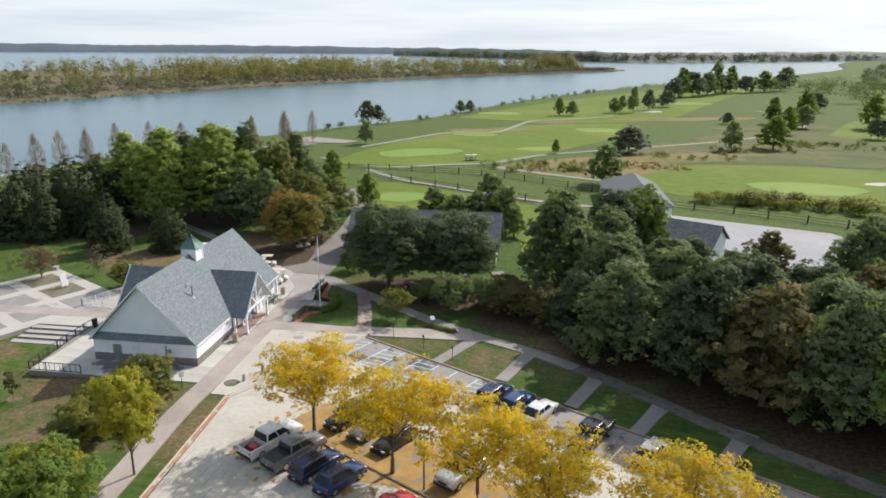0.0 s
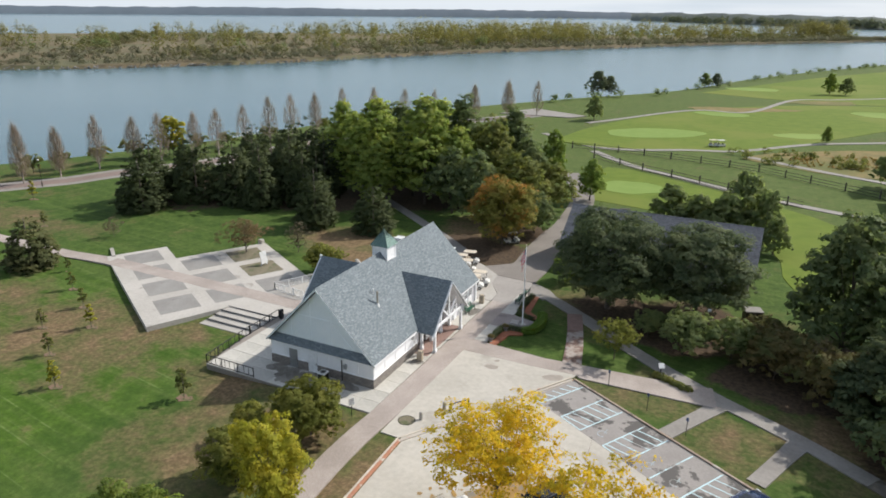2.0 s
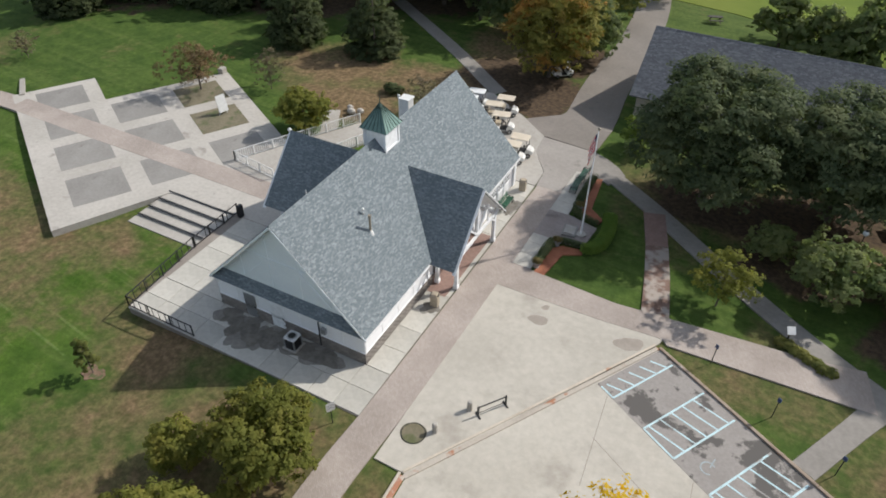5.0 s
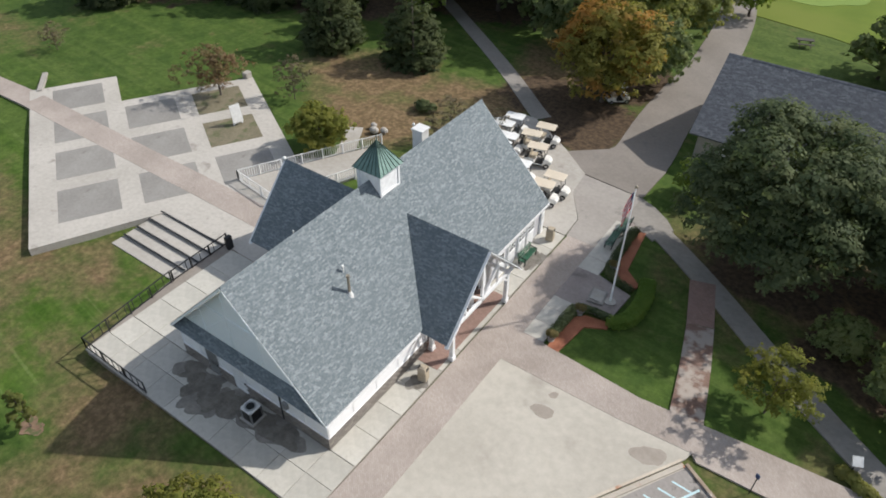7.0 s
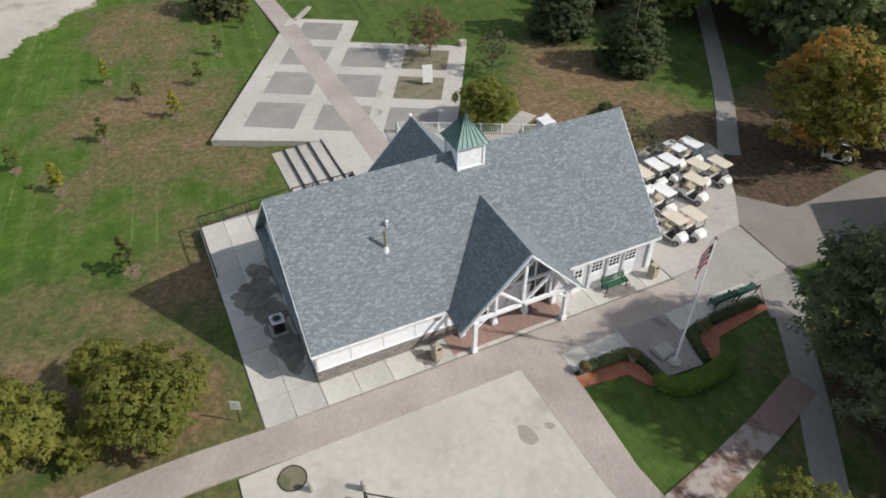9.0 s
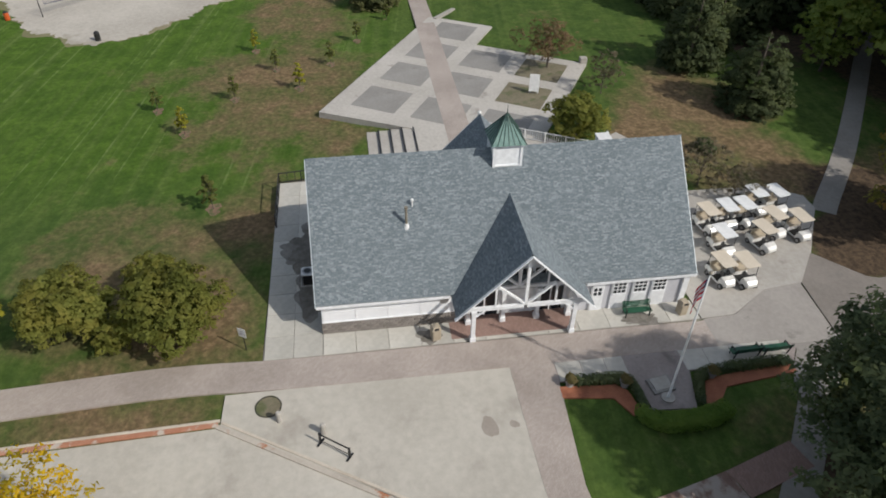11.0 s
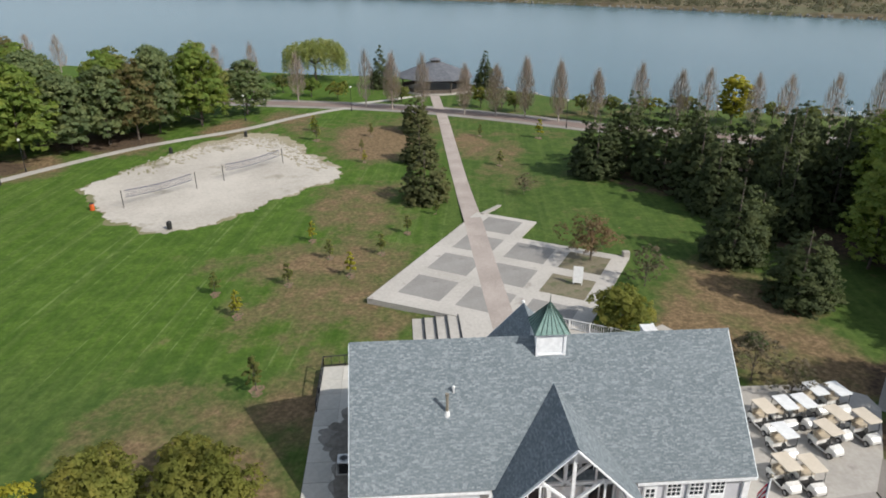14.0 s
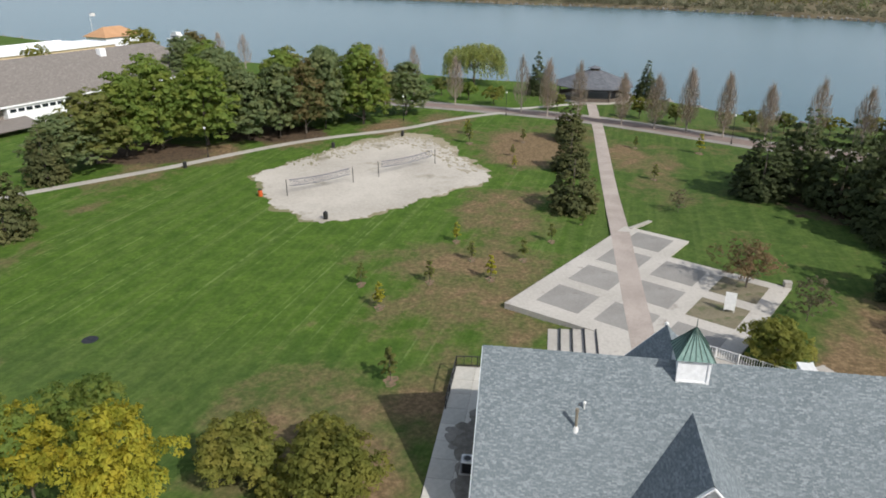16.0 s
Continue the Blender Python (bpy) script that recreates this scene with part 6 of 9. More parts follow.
for i in range(n):
    a0, a1 = 2 * math.pi * (i + .5) / n, 2 * math.pi * (i + 1.5) / n
    p0, p1 = Vector((pc[0] + 1.6 * math.cos(a0), pc[1] + 1.6 * math.sin(a0), pz + 6.71)), Vector((pc[0] + 1.6 * math.cos(a1), pc[1] + 1.6 * math.sin(a1), pz + 6.71))
    q0, q1 = Vector((pc[0] + 10.2 * math.cos(a0), pc[1] + 10.2 * math.sin(a0), pz + 3.41)), Vector((pc[0] + 10.2 * math.cos(a1), pc[1] + 10.2 * math.sin(a1), pz + 3.41))
    mid, rng = (p0 + p1) / 2, ((q0 + q1) / 2 - (p0 + p1) / 2)
    run, half = rng.length, (q1 - q0).length / 2
    al = (q1 - q0).normalized()
    sh = part("shingles", shingle_rows(mid - al * half + (al.cross(rng).normalized() * (0.02 if al.cross(rng).z > 0 else -0.02)), al, rng, 2 * half, run, 0.45, 0.26, 50 + i, lambda a, d, half=half, run=run: abs(a - half) < 0.6 + (half - 0.6) * d / run), SHINGLE_SHED, proof)
    tagged(sh, kind="stuff")
    part("post", Build().tube([(pc[0] + 9.0 * math.cos(a0), pc[1] + 9.0 * math.sin(a0), pz), (pc[0] + 9.0 * math.cos(a0), pc[1] + 9.0 * math.sin(a0), pz + 3.5)], [0.15, 0.15]), BARK, pv)
    part("low_wall", Build().beam((pc[0] + 8.9 * math.cos(a0), pc[1] + 8.9 * math.sin(a0), pz + 0.6), (pc[0] + 8.9 * math.cos(a1), pc[1] + 8.9 * math.sin(a1), pz + 0.6), 0.15, 0.9), BARK, pv)
part("lantern", Build().tube([(*pc, pz + 6.6), (*pc, pz + 7.25)], [1.15, 1.15], 8), BARK, pv)
lr = Build().tube([(*pc, pz + 7.25), (*pc, pz + 7.3), (*pc, pz + 7.85)], [1.75, 1.75, 0.1], 8)
part("lantern_roof", lr, SHINGLE_SHED, pv)

# houses and boathouse beyond the western trees
lodge = thing("lakeside_lodge", "large lodge with a broad grey-brown hipped roof", "house", at=pose(-150, -60, 0, 0, 0, -19))
part("wall", Build().box(-42, 38, -17, 17.5, -0.6, 4.3), surface("taupe_siding", (0.20, 0.17, 0.15), (0.25, 0.22, 0.19)), lodge)
b = Build()
e = [(40, -19, 4.4), (40, 19.5, 4.4), (-44, 19.5, 4.4), (-44, -19, 4.4)]
r = [(30, 0.2, 11.0), (-38, 0.2, 11.0)]
b.add(e + r, [(0, 1, 4), (1, 2, 5, 4), (2, 3, 5), (3, 0, 4, 5), (3, 2, 1, 0)])
lroof = part("roof", b, SHINGLE_BROWN, lodge, "broad grey-brown shingled roof")
part("chimney", Build().box(-20, -18.4, 3, 4.6, 7, 11.4), WHITE, lroof)
tagged(part("shingles", shingle_rows((-44, 0.25, 11.03), (1, 0, 0), (0, 19.3, -6.6), 84, 20.2, 0.45, 0.30, 60, lambda a, d: 6 * (1 - d / 20.2) < a < 84 - 10 * (1 - d / 20.2)), SHINGLE_BROWN, lroof), kind="stuff")
part("bay", Build().box(3, 16, 17.5, 19.2, -0.6, 4.2), WHITE, lodge, "white glazed bay")
for k in range(7):
    part("window", Build().box(3.6 + 1.75 * k, 4.9 + 1.75 * k, 19.22, 19.26, 2.9, 3.6), GLASS, lodge)
part("bay_roof", Build().slab([(12.5, 19.3, 1.9), (25, 19.3, 1.9), (25, 25, 0.7), (12.5, 25, 0.7)], 0.15), SHINGLE_BROWN, lodge)
part("fascia", Build().box(-44, 40, 19.45, 19.6, 4.05, 4.42), TRIM, lodge)
bh = thing("boathouse", "long boathouse with a white flat roof and tan walls", "boathouse", at=pose(-246, -99, 0, 0, 0, -19))
part("wall", Build().box(0, 66, -17, 0, -0.6, 3.3), surface("tan_boathouse_wall", (0.52, 0.40, 0.25), (0.60, 0.47, 0.31), big=0.1, small=1.5), bh)
part("roof", Build().box(-0.6, 66.6, -17.6, 0.5, 3.3, 4.0), WHITE, bh)
part("parapet", Build().box(10, 50, -17.2, -16.6, 4.0, 4.9), WHITE, bh)
for x, w, d in ((12, 5, 3), (24, 7, 4), (40, 4, 3)):
    part("roof_unit", Build().box(x, x + w, -11, -11 + d, 4.0, 5.1), WHITE_GREY, bh)
part("door", Build().box(40, 62, 0.02, 0.08, -0.5, 2.0), GLASS, bh)
ph = thing("boat_pavilion", "boat pavilion with an orange-tan hipped roof", "boathouse", at=pose(-268, -114, 0, 0, 0, -19))
TERRACOTTA = surface("orange_tan_roof", (0.40, 0.22, 0.11), (0.50, 0.29, 0.16), big=0.3, small=3)
part("wall", Build().box(-8, 8, -6, 6, -0.6, 4.2), WHITE, ph)
b = Build()
for q in ([(-4, 0, 7.6), (-8.8, -6.8, 4.1), (-8.8, 6.8, 4.1)], [(4, 0, 7.6), (8.8, 6.8, 4.1), (8.8, -6.8, 4.1)], [(-4, 0, 7.6), (4, 0, 7.6), (8.8, -6.8, 4.1), (-8.8, -6.8, 4.1)], [(-4, 0, 7.6), (4, 0, 7.6), (8.8, 6.8, 4.1), (-8.8, 6.8, 4.1)]):
    b.slab(q, 0.15)
part("roof", b, TERRACOTTA, ph)


# ---- trees and shrubs ----
def leaf_cloud(name, centres, radii, count, size, mat, seed, flat=0.75, shell=(0.55, 1.05), droop=0.0, spread=0.55, low=-0.55, tuft=0.0, axis=False):
    """A mesh of many small leaf sprays gathered in tufts round boughs, thick on their outsides."""
    rng = np.random.default_rng(seed)
    centres, radii = np.asarray(centres, float), np.asarray(radii, float)

    def shell_points(c, r, n, sh, cut, squash):
        w = r ** 2
        pick = rng.choice(len(c), n, p=w / w.sum())
        d = rng.normal(size=(n, 3))
        d /= np.linalg.norm(d, axis=1)[:, None]
        d[:, 2] = np.where(d[:, 2] < cut, -d[:, 2] * 0.6, d[:, 2])
        rad = r[pick] * (sh[0] + (sh[1] - sh[0]) * rng.random(n) ** 0.5)
        return c[pick] + d * rad[:, None] * np.array([1, 1, squash]), d, pick
    if tuft:
        n2 = max(len(centres), count // 18)
        c2, d2, p2 = shell_points(centres, radii, n2, shell, low, flat)
        c2[:, 2] -= droop * rng.random(n2) * radii[p2]
        r2 = tuft * rng.uniform(0.40, 1.0, n2)
        pos, d, pick = shell_points(c2, r2, count, (0.25, 1.1), -0.35, 0.8)
        round_n = d2[pick] + 0.45 * d
        d = d + 0.7 * d2[pick]
    else:
        pos, d, pick = shell_points(centres, radii, count, shell, low, flat)
        pos[:, 2] -= droop * rng.random(count) * radii[pick]
        round_n = d
    nrm = d + rng.normal(size=(count, 3)) * spread + np.array([0, 0, 0.8])
    nrm /= np.linalg.norm(nrm, axis=1)[:, None]
    t = np.cross(nrm, rng.normal(size=(count, 3)))
    t /= np.linalg.norm(t, axis=1)[:, None]
    s = np.cross(nrm, t)
    ln = (size * rng.uniform(0.6, 1.4, count))[:, None]
    v = np.empty((count, 3, 3))
    v[:, 0] = pos - t * ln * 0.5
    v[:, 1] = pos + s * ln * 0.45 + t * ln * 0.12
    v[:, 2] = pos + t * ln * 0.62 - s * ln * 0.30
    back = np.einsum("ij,ij->i", np.cross(v[:, 1] - v[:, 0], v[:, 2] - v[:, 0]), nrm) < 0
    v[back] = v[back][:, ::-1]
    me = bpy.data.meshes.new(name)
    me.vertices.add(count * 3)
    me.vertices.foreach_set("co", v.reshape(-1))
    me.loops.add(count * 3)
    me.loops.foreach_set("vertex_index", np.arange(count * 3, dtype=np.int32))
    me.polygons.add(count)
    me.polygons.foreach_set("loop_start", np.arange(0, count * 3, 3, dtype=np.int32))
    me.materials.append(mat)
    me.update(calc_edges=True)
    if axis:
        out = pos * np.array([1, 1, 0])
        round_n = 1.3 * out / np.maximum(0.3, np.linalg.norm(out, axis=1))[:, None] + np.array([0, 0, 0.45]) + 0.45 * round_n
    # leaves share the rounding of the bough that carries them
    sn = round_n / np.maximum(1e-6, np.linalg.norm(round_n, axis=1))[:, None] + 0.55 * nrm + np.array([0, 0, 0.15])
    sn /= np.linalg.norm(sn, axis=1)[:, None]
    me.polygons.foreach_set("use_smooth", np.ones(count, dtype=bool))
    me.normals_split_custom_set_from_vertices(np.repeat(sn, 3, axis=0).tolist())
    return me


def limbs(height, first, ends, girth, seed, lean=0.25):
    """A tapered, slightly crooked trunk with limbs that reach for the boughs."""
    rnd = random.Random(seed)
    b = Build()
    trunk = [(rnd.uniform(-1, 1) * lean * 0.3 * i / 5, rnd.uniform(-1, 1) * lean * 0.3 * i / 5, height * i / 5) for i in range(6)]
    trunk[0] = (0, 0, -0.3)
    b.tube([(0, 0, -0.3), (0, 0, 0.15)] + trunk[1:], [girth * 1.5, girth * 1.1] + [girth * (1 - 0.16 * i) for i in range(1, 6)], 8)
    stem = Build()
    stem.v, stem.f, stem.k = list(b.v), list(b.f), list(b.k)
    b.pieces = [stem]
    for e in ends:
        z0 = max(first, min(height * 0.9, e[2] * 0.55)) * rnd.uniform(0.8, 1.0)
        k = min(4, int(z0 / height * 5))
        f = z0 / height * 5 - k
        a = Vector(trunk[k]).lerp(Vector(trunk[k + 1]), f)
        m = a.lerp(Vector(e), 0.5) + Vector((rnd.uniform(-.2, .2), rnd.uniform(-.2, .2), rnd.uniform(0.0, 0.4)))
        b.tube([a, m, Vector(e)], [girth * 0.45, girth * 0.28, girth * 0.08], 5, cap=False)
        b.pieces.append(Build().tube([a, m, Vector(e)], [girth * 0.45, girth * 0.28, girth * 0.08], 5, cap=False))
    return b


def crown_lobes(rnd, height, width, base, n, ragged=0.2, top_heavy=0.0, profile="round", lobe=1.0):
    cz, rz = (height + base) / 2, (height - base) / 2
    c, r = [], []
    for i in range(n):
        z = -0.85 + 1.7 * (i + 0.5) / n + rnd.uniform(-0.1, 0.1)
        a = i * 2.399 + rnd.uniform(-0.5, 0.5)
        t = (z + 0.95) / 1.9
        if profile == "egg":
            w = max(0.12, math.sin(math.pi * max(0.02, min(0.99, 0.10 + 0.90 * t)) ** 0.62)) ** 0.75
        elif profile == "skirt":
            w = (1 - t) ** 0.72 * min(1.0, 0.80 + 1.6 * t) + 0.06
        else:
            w = math.sqrt(max(0.05, 1 - z * z)) * (1 + top_heavy * z)
        q = rnd.uniform(0.45, 0.78) * (1 + rnd.uniform(-ragged, ragged))
        rr = width / 2 * rnd.uniform(0.30, 0.46) * (1 if profile == "round" else 0.62 + 0.38 * min(1, w)) * lobe
        c.append((math.cos(a) * w * width / 2 * q, math.sin(a) * w * width / 2 * q, cz + z * (rz - rr * 0.55)))
        r.append(rr)
    return c, r


def broadleaf(height, width, base, n_lobes, leaves, size, mat, seed, bark=None, girth=0.22, name="tree", ragged=0.2, top_heavy=0.0, spread=0.55, shell=(0.55, 1.05), droop=0.0, tuft=0.0, profile="round", split=False, lobe=1.0):
    """Trunk and crown meshes of one tree."""
    rnd = random.Random(seed)
    c, r = crown_lobes(rnd, height, width, base, n_lobes, ragged, top_heavy, profile, lobe)
    ends = [c[i] for i in range(0, len(c), max(1, len(c) // 9))]
    trunk = limbs(height * 0.78, base * 0.8, ends, girth, seed)
    if split:
        trunk = [piece.data("trunk" if n == 0 else "limb", bark or BARK, True) for n, piece in enumerate(trunk.pieces)]
    else:
        trunk = trunk.data("trunk", bark or BARK, True)
    crown = leaf_cloud("crown", c, r, leaves, size, mat, seed, droop=droop, spread=spread, shell=shell, tuft=tuft or width * 0.06, axis=profile == "skirt")
    return trunk, crown


def conifer(height, width, tiers, leaves, size, mat, seed, taper=0.85, base=0.3, girth=0.18):
    rnd = random.Random(seed)
    c, r = [], []
    for i in range(tiers):
        t = i / (tiers - 1)
        z = base + (height - base) * t * 0.97
        w = width / 2 * (1 - t) ** taper * min(1.0, 0.82 + 0.9 * t) + 0.12
        n = max(2, int(4 + 12 * (1 - t)))
        for k in range(n):
            a = 2 * math.pi * k / n + rnd.uniform(-0.4, 0.4) + i
            q = w * rnd.uniform(0.60, 0.80)
            c.append((math.cos(a) * q, math.sin(a) * q, z + rnd.uniform(-0.35, 0.35)))
            r.append(max(0.24, w * rnd.uniform(0.26, 0.38)))
    b = Build().tube([(0, 0, -0.3), (0, 0, height * 0.5), (0, 0, height * 0.96)], [girth, girth * 0.6, 0.03], 7)
    return b.data("trunk", BARK, True), leaf_cloud("crown", c, r, leaves, size, mat, seed, flat=0.7, droop=0.3, spread=0.7, tuft=width * 0.055, axis=True)


def twig_haze(name, height, width, count, mat, seed):
    """Fine upright twigs of a bare columnar tree: thin slivers inside a flame-shaped outline."""
    rng = np.random.default_rng(seed)
    t = rng.random(count) ** 0.85
    a = rng.random(count) * 6.283
    w = 1.9 * t ** 0.42 * (1 - t) ** 0.85 * width / 2 + 0.05
    q = np.sqrt(rng.random(count)) * w
    base = np.stack([np.cos(a) * q, np.sin(a) * q, height * (0.12 + 0.76 * t)], 1)
    ln = height * rng.uniform(0.08, 0.20, count)
    tip = base + np.stack([np.cos(a) * ln * 0.18, np.sin(a) * ln * 0.18, ln], 1) + rng.normal(size=(count, 3)) * 0.06
    side = rng.normal(size=(count, 3)) * np.array([1, 1, 0.15])
    side *= (0.036 / np.linalg.norm(side, axis=1))[:, None]
    v = np.stack([base - side, base + side, tip], 1)
    me = bpy.data.meshes.new(name)
    me.from_pydata(v.reshape(-1, 3).tolist(), [], np.arange(count * 3).reshape(-1, 3).tolist())
    me.materials.append(mat)
    return me


def columnar(height, width, seed, mat, leaves=900, twigs=500):
    """A half-bare Lombardy poplar: upright boughs, a haze of twigs and fading leaves low down."""
    rnd = random.Random(seed)
    b = Build().tube([(0, 0, -0.3), (0, 0, height * 0.6), (0, 0, height)], [0.18, 0.10, 0.02], 6)
    for i in range(26):
        z = height * rnd.uniform(0.10, 0.66)
        a = rnd.uniform(0, 6.28)
        ln = height * rnd.uniform(0.18, 0.32)
        w = width / 2 * rnd.uniform(0.4, 0.85) * (1.1 - 0.6 * z / height)
        p = (math.cos(a) * w, math.sin(a) * w, z + ln)
        b.tube([(0, 0, z), (p[0] * 0.7, p[1] * 0.7, z + ln * 0.4), p], [0.05, 0.035, 0.012], 3, cap=False)
    c, r = [], []
    for i in range(26):
        t = i / 25
        w = width / 2 * 1.9 * max(0.02, t) ** 0.42 * (1 - t) ** 0.85
        q = w * rnd.uniform(0.3, 0.65)
        c.append((math.cos(i * 2.4) * q, math.sin(i * 2.4) * q, height * (0.17 + 0.74 * t)))
        r.append(max(0.22, w * 0.52))
    low = leaf_cloud("foliage", c, r, leaves, 0.25, LEAF_POPLAR, seed, flat=1.7, spread=1.0, shell=(0.2, 1.1))
    haze = twig_haze("twigs", height, width, twigs, mat, seed)
    n = len(low.vertices)
    co = np.empty(n * 3)
    low.vertices.foreach_get("co", co)
    hz = np.empty(len(haze.vertices) * 3)
    haze.vertices.foreach_get("co", hz)
    me = bpy.data.meshes.new("crown")
    allv = np.concatenate([co, hz]).reshape(-1, 3)
    me.from_pydata(allv.tolist(), [], np.arange(len(allv)).reshape(-1, 3).tolist())
    me.materials.append(LEAF_POPLAR)
    me.materials.append(mat)
    me.polygons.foreach_set("material_index", [0] * (n // 3) + [1] * ((len(allv) - n) // 3))
    me.update()
    return b.data("trunk", BARK_PALE, True), me


def weeping():
    """A weeping willow: a domed top from which long leafy strands hang in curtains."""
    rng = np.random.default_rng(228)
    lobes = [(5.6 * math.cos(a) * q, 5.6 * math.sin(a) * q, 8.6 + 2.0 * (1 - q) + 0.6 * math.sin(3 * a)) for a, q in ((0.2, 0.9), (1.3, 1.0), (2.3, 0.85), (3.3, 1.05), (4.2, 0.9), (5.3, 1.0), (0.9, 0.35), (3.8, 0.3))]
    c, rad = [], []
    for _ in range(620):
        k = rng.integers(len(lobes))
        a, q = rng.uniform(0, 6.28), math.sqrt(rng.random()) * 3.6
        x, y = lobes[k][0] + math.cos(a) * q, lobes[k][1] + math.sin(a) * q
        z = lobes[k][2] + 1.7 * (1 - (q / 3.6) ** 2) - 0.6 + rng.uniform(-0.2, 0.3)
        out = math.hypot(x, y)
        drop = rng.uniform(1.5, 3.5) if out < 4.5 else rng.uniform(2.5, 7.2)
        for i in range(int(drop / 0.55)):
            f = 0.06 * i / max(out, 1.0)
            c.append((x * (1 + f), y * (1 + f), max(0.9, z - 0.55 * i)))
            rad.append(0.34)
    crown = leaf_cloud("crown", c, rad, 22000, 0.36, LEAF_WILLOW, 228, flat=1.5, shell=(0.1, 1.0), spread=0.9)
    return limbs(9.0, 2.2, lobes, 0.42, 228).data("trunk", BARK, True), crown


def plant(kind, make, label, category, group, spots, up=0.0):
    """Builds one of a kind and sets copies on its spots: x, y, scale (across, up) and turn."""
    trunk, crown = make()
    first = None
    for x, y, sc, sz, rot in spots:
        m = Matrix.Translation((x, y, land(x, y) + up)) @ Matrix.Rotation(radians(rot), 4, "Z")
        if first is None:
            first = thing(kind, label, category, group)
            if isinstance(trunk, list):
                for n, piece in enumerate(trunk):
                    part("limb" if n else "trunk", piece, None, first)
            elif trunk is not None:
                part("trunk", trunk, None, first)
            part("crown", crown, None, first)
            ob = first
            ob.matrix_basis = m
        else:
            ob = copy_thing(first, m)
        ob.scale = (sc, sc, sz)
    return first


R = random.Random(77)
turns = lambda: R.uniform(0, 360)

# golden honey locusts over the parked cars
for k, spots in enumerate(([(-19.2, 48.5, 0.98, 0.93, 0), (1.6, 37.0, 0.82, 0.88, 140)], [(-10.9, 43.6, 1, 0.96, 40), (11.2, 36.0, 1.08, 0.82, 250)], [(-3.6, 40.2, 0.92, 0.92, 200), (-24.0, 26.5, 0.8, 0.7, 10)])):
    plant("honey_locust", lambda k=k: broadleaf(9.8, 9.2, 3.6, 34, 16500, 0.20, LEAF_YELLOW, 100 + k, girth=0.19, ragged=0.45, top_heavy=0.3, spread=1.0, shell=(0.2, 1.15), tuft=0.55, split=True), "golden yellow honey locust with airy branches in the car park", "tree", "yellow trees of the car park", spots)
# yellow-green trees on the grass verge
plant("verge_tree", lambda: broadleaf(9.6, 7.2, 2.6, 34, 12500, 0.25, LEAF_YGREEN, 120, girth=0.14, ragged=0.5, spread=0.9, lobe=0.8, shell=(0.4, 1.1), tuft=0.5), "yellow-green young maple on the grass verge", "tree", "verge trees", [(-31.8, 40.2, 0.76, 1.0, 0), (-33.6, 32.6, 0.70, 0.80, 100)])
plant("verge_tree", lambda: broadleaf(9.0, 8.4, 1.8, 24, 15000, 0.28, LEAF_BRIGHT, 121, girth=0.14, ragged=0.3, spread=0.7), "fresh green young tree on the grass verge", "tree", "verge trees", [(-31.9, 30.2, 0.92, 0.95, 30), (-38.5, 33.5, 0.7, 0.7, 200)])
# crab apples
plant("crab_apple", lambda: broadleaf(5.4, 6.4, 0.5, 30, 17000, 0.21, LEAF_CRAB, 130, girth=0.12, ragged=0.3, spread=0.75), "low spreading olive-green crab apple", "tree", "crab apples", [(-37.0, 51.0, 1.0, 0.98, 0), (-38.3, 44.0, 0.95, 0.82, 120), (-41.3, 48.6, 0.55, 0.6, 60), (-36.4, 47.2, 0.4, 0.45, 200)])
# the two great oaks before the shed
plant("oak_tree", lambda: broadleaf(12.2, 13.8, 0.9, 100, 58000, 0.245, LEAF_OAK, 140, girth=0.34, ragged=0.22, spread=0.38, shell=(0.6, 1.05), tuft=0.6, lobe=0.62), "broad dark green oak in front of the shed", "tree", "oaks before the shed", [(-20.9, 88.7, 1.06, 1.03, 0), (-11.2, 91.3, 1.02, 0.93, 130)])
plant("shed_bush", lambda: broadleaf(3.4, 4.4, 0.1, 18, 5000, 0.20, LEAF_BRIGHT, 144, girth=0.06, ragged=0.3), "light green bush at the corner of the shed", "bush", "", [(-28.0, 95.0, 1.0, 1.0, 0)])
plant("young_locust", lambda: broadleaf(4.4, 4.6, 1.0, 22, 8000, 0.135, LEAF_CRAB, 145, girth=0.07, ragged=0.5, spread=0.9, shell=(0.1, 1.1)), "thin olive-green ornamental tree on the lawn", "tree", "", [(-17.2, 76.2, 1.0, 1.0, 0)])
plant("lilac_bush", lambda: broadleaf(5.6, 6.2, 0.6, 22, 11000, 0.25, LEAF_COURSE, 146, girth=0.1, ragged=0.35), "bright green bushy tree beside the footpath", "tree", "path-side bushes", [(-11.0, 80.5, 0.95, 0.95, 0), (-15.0, 83.0, 0.6, 0.6, 70), (-6.3, 81.6, 0.8, 0.85, 160)])
plant("viburnum", lambda: broadleaf(5.4, 7.0, 0.4, 24, 11000, 0.26, LEAF_RUST, 147, girth=0.1, ragged=0.35), "rusty brown and green shrub tree beside the footpath", "tree", "path-side bushes", [(-2.2, 79.3, 1.0, 0.95, 0), (2.6, 76.6, 1.0, 1.05, 90), (-3.2, 84.5, 0.9, 0.8, 200), (6.8, 74.2, 0.8, 0.8, 20)])
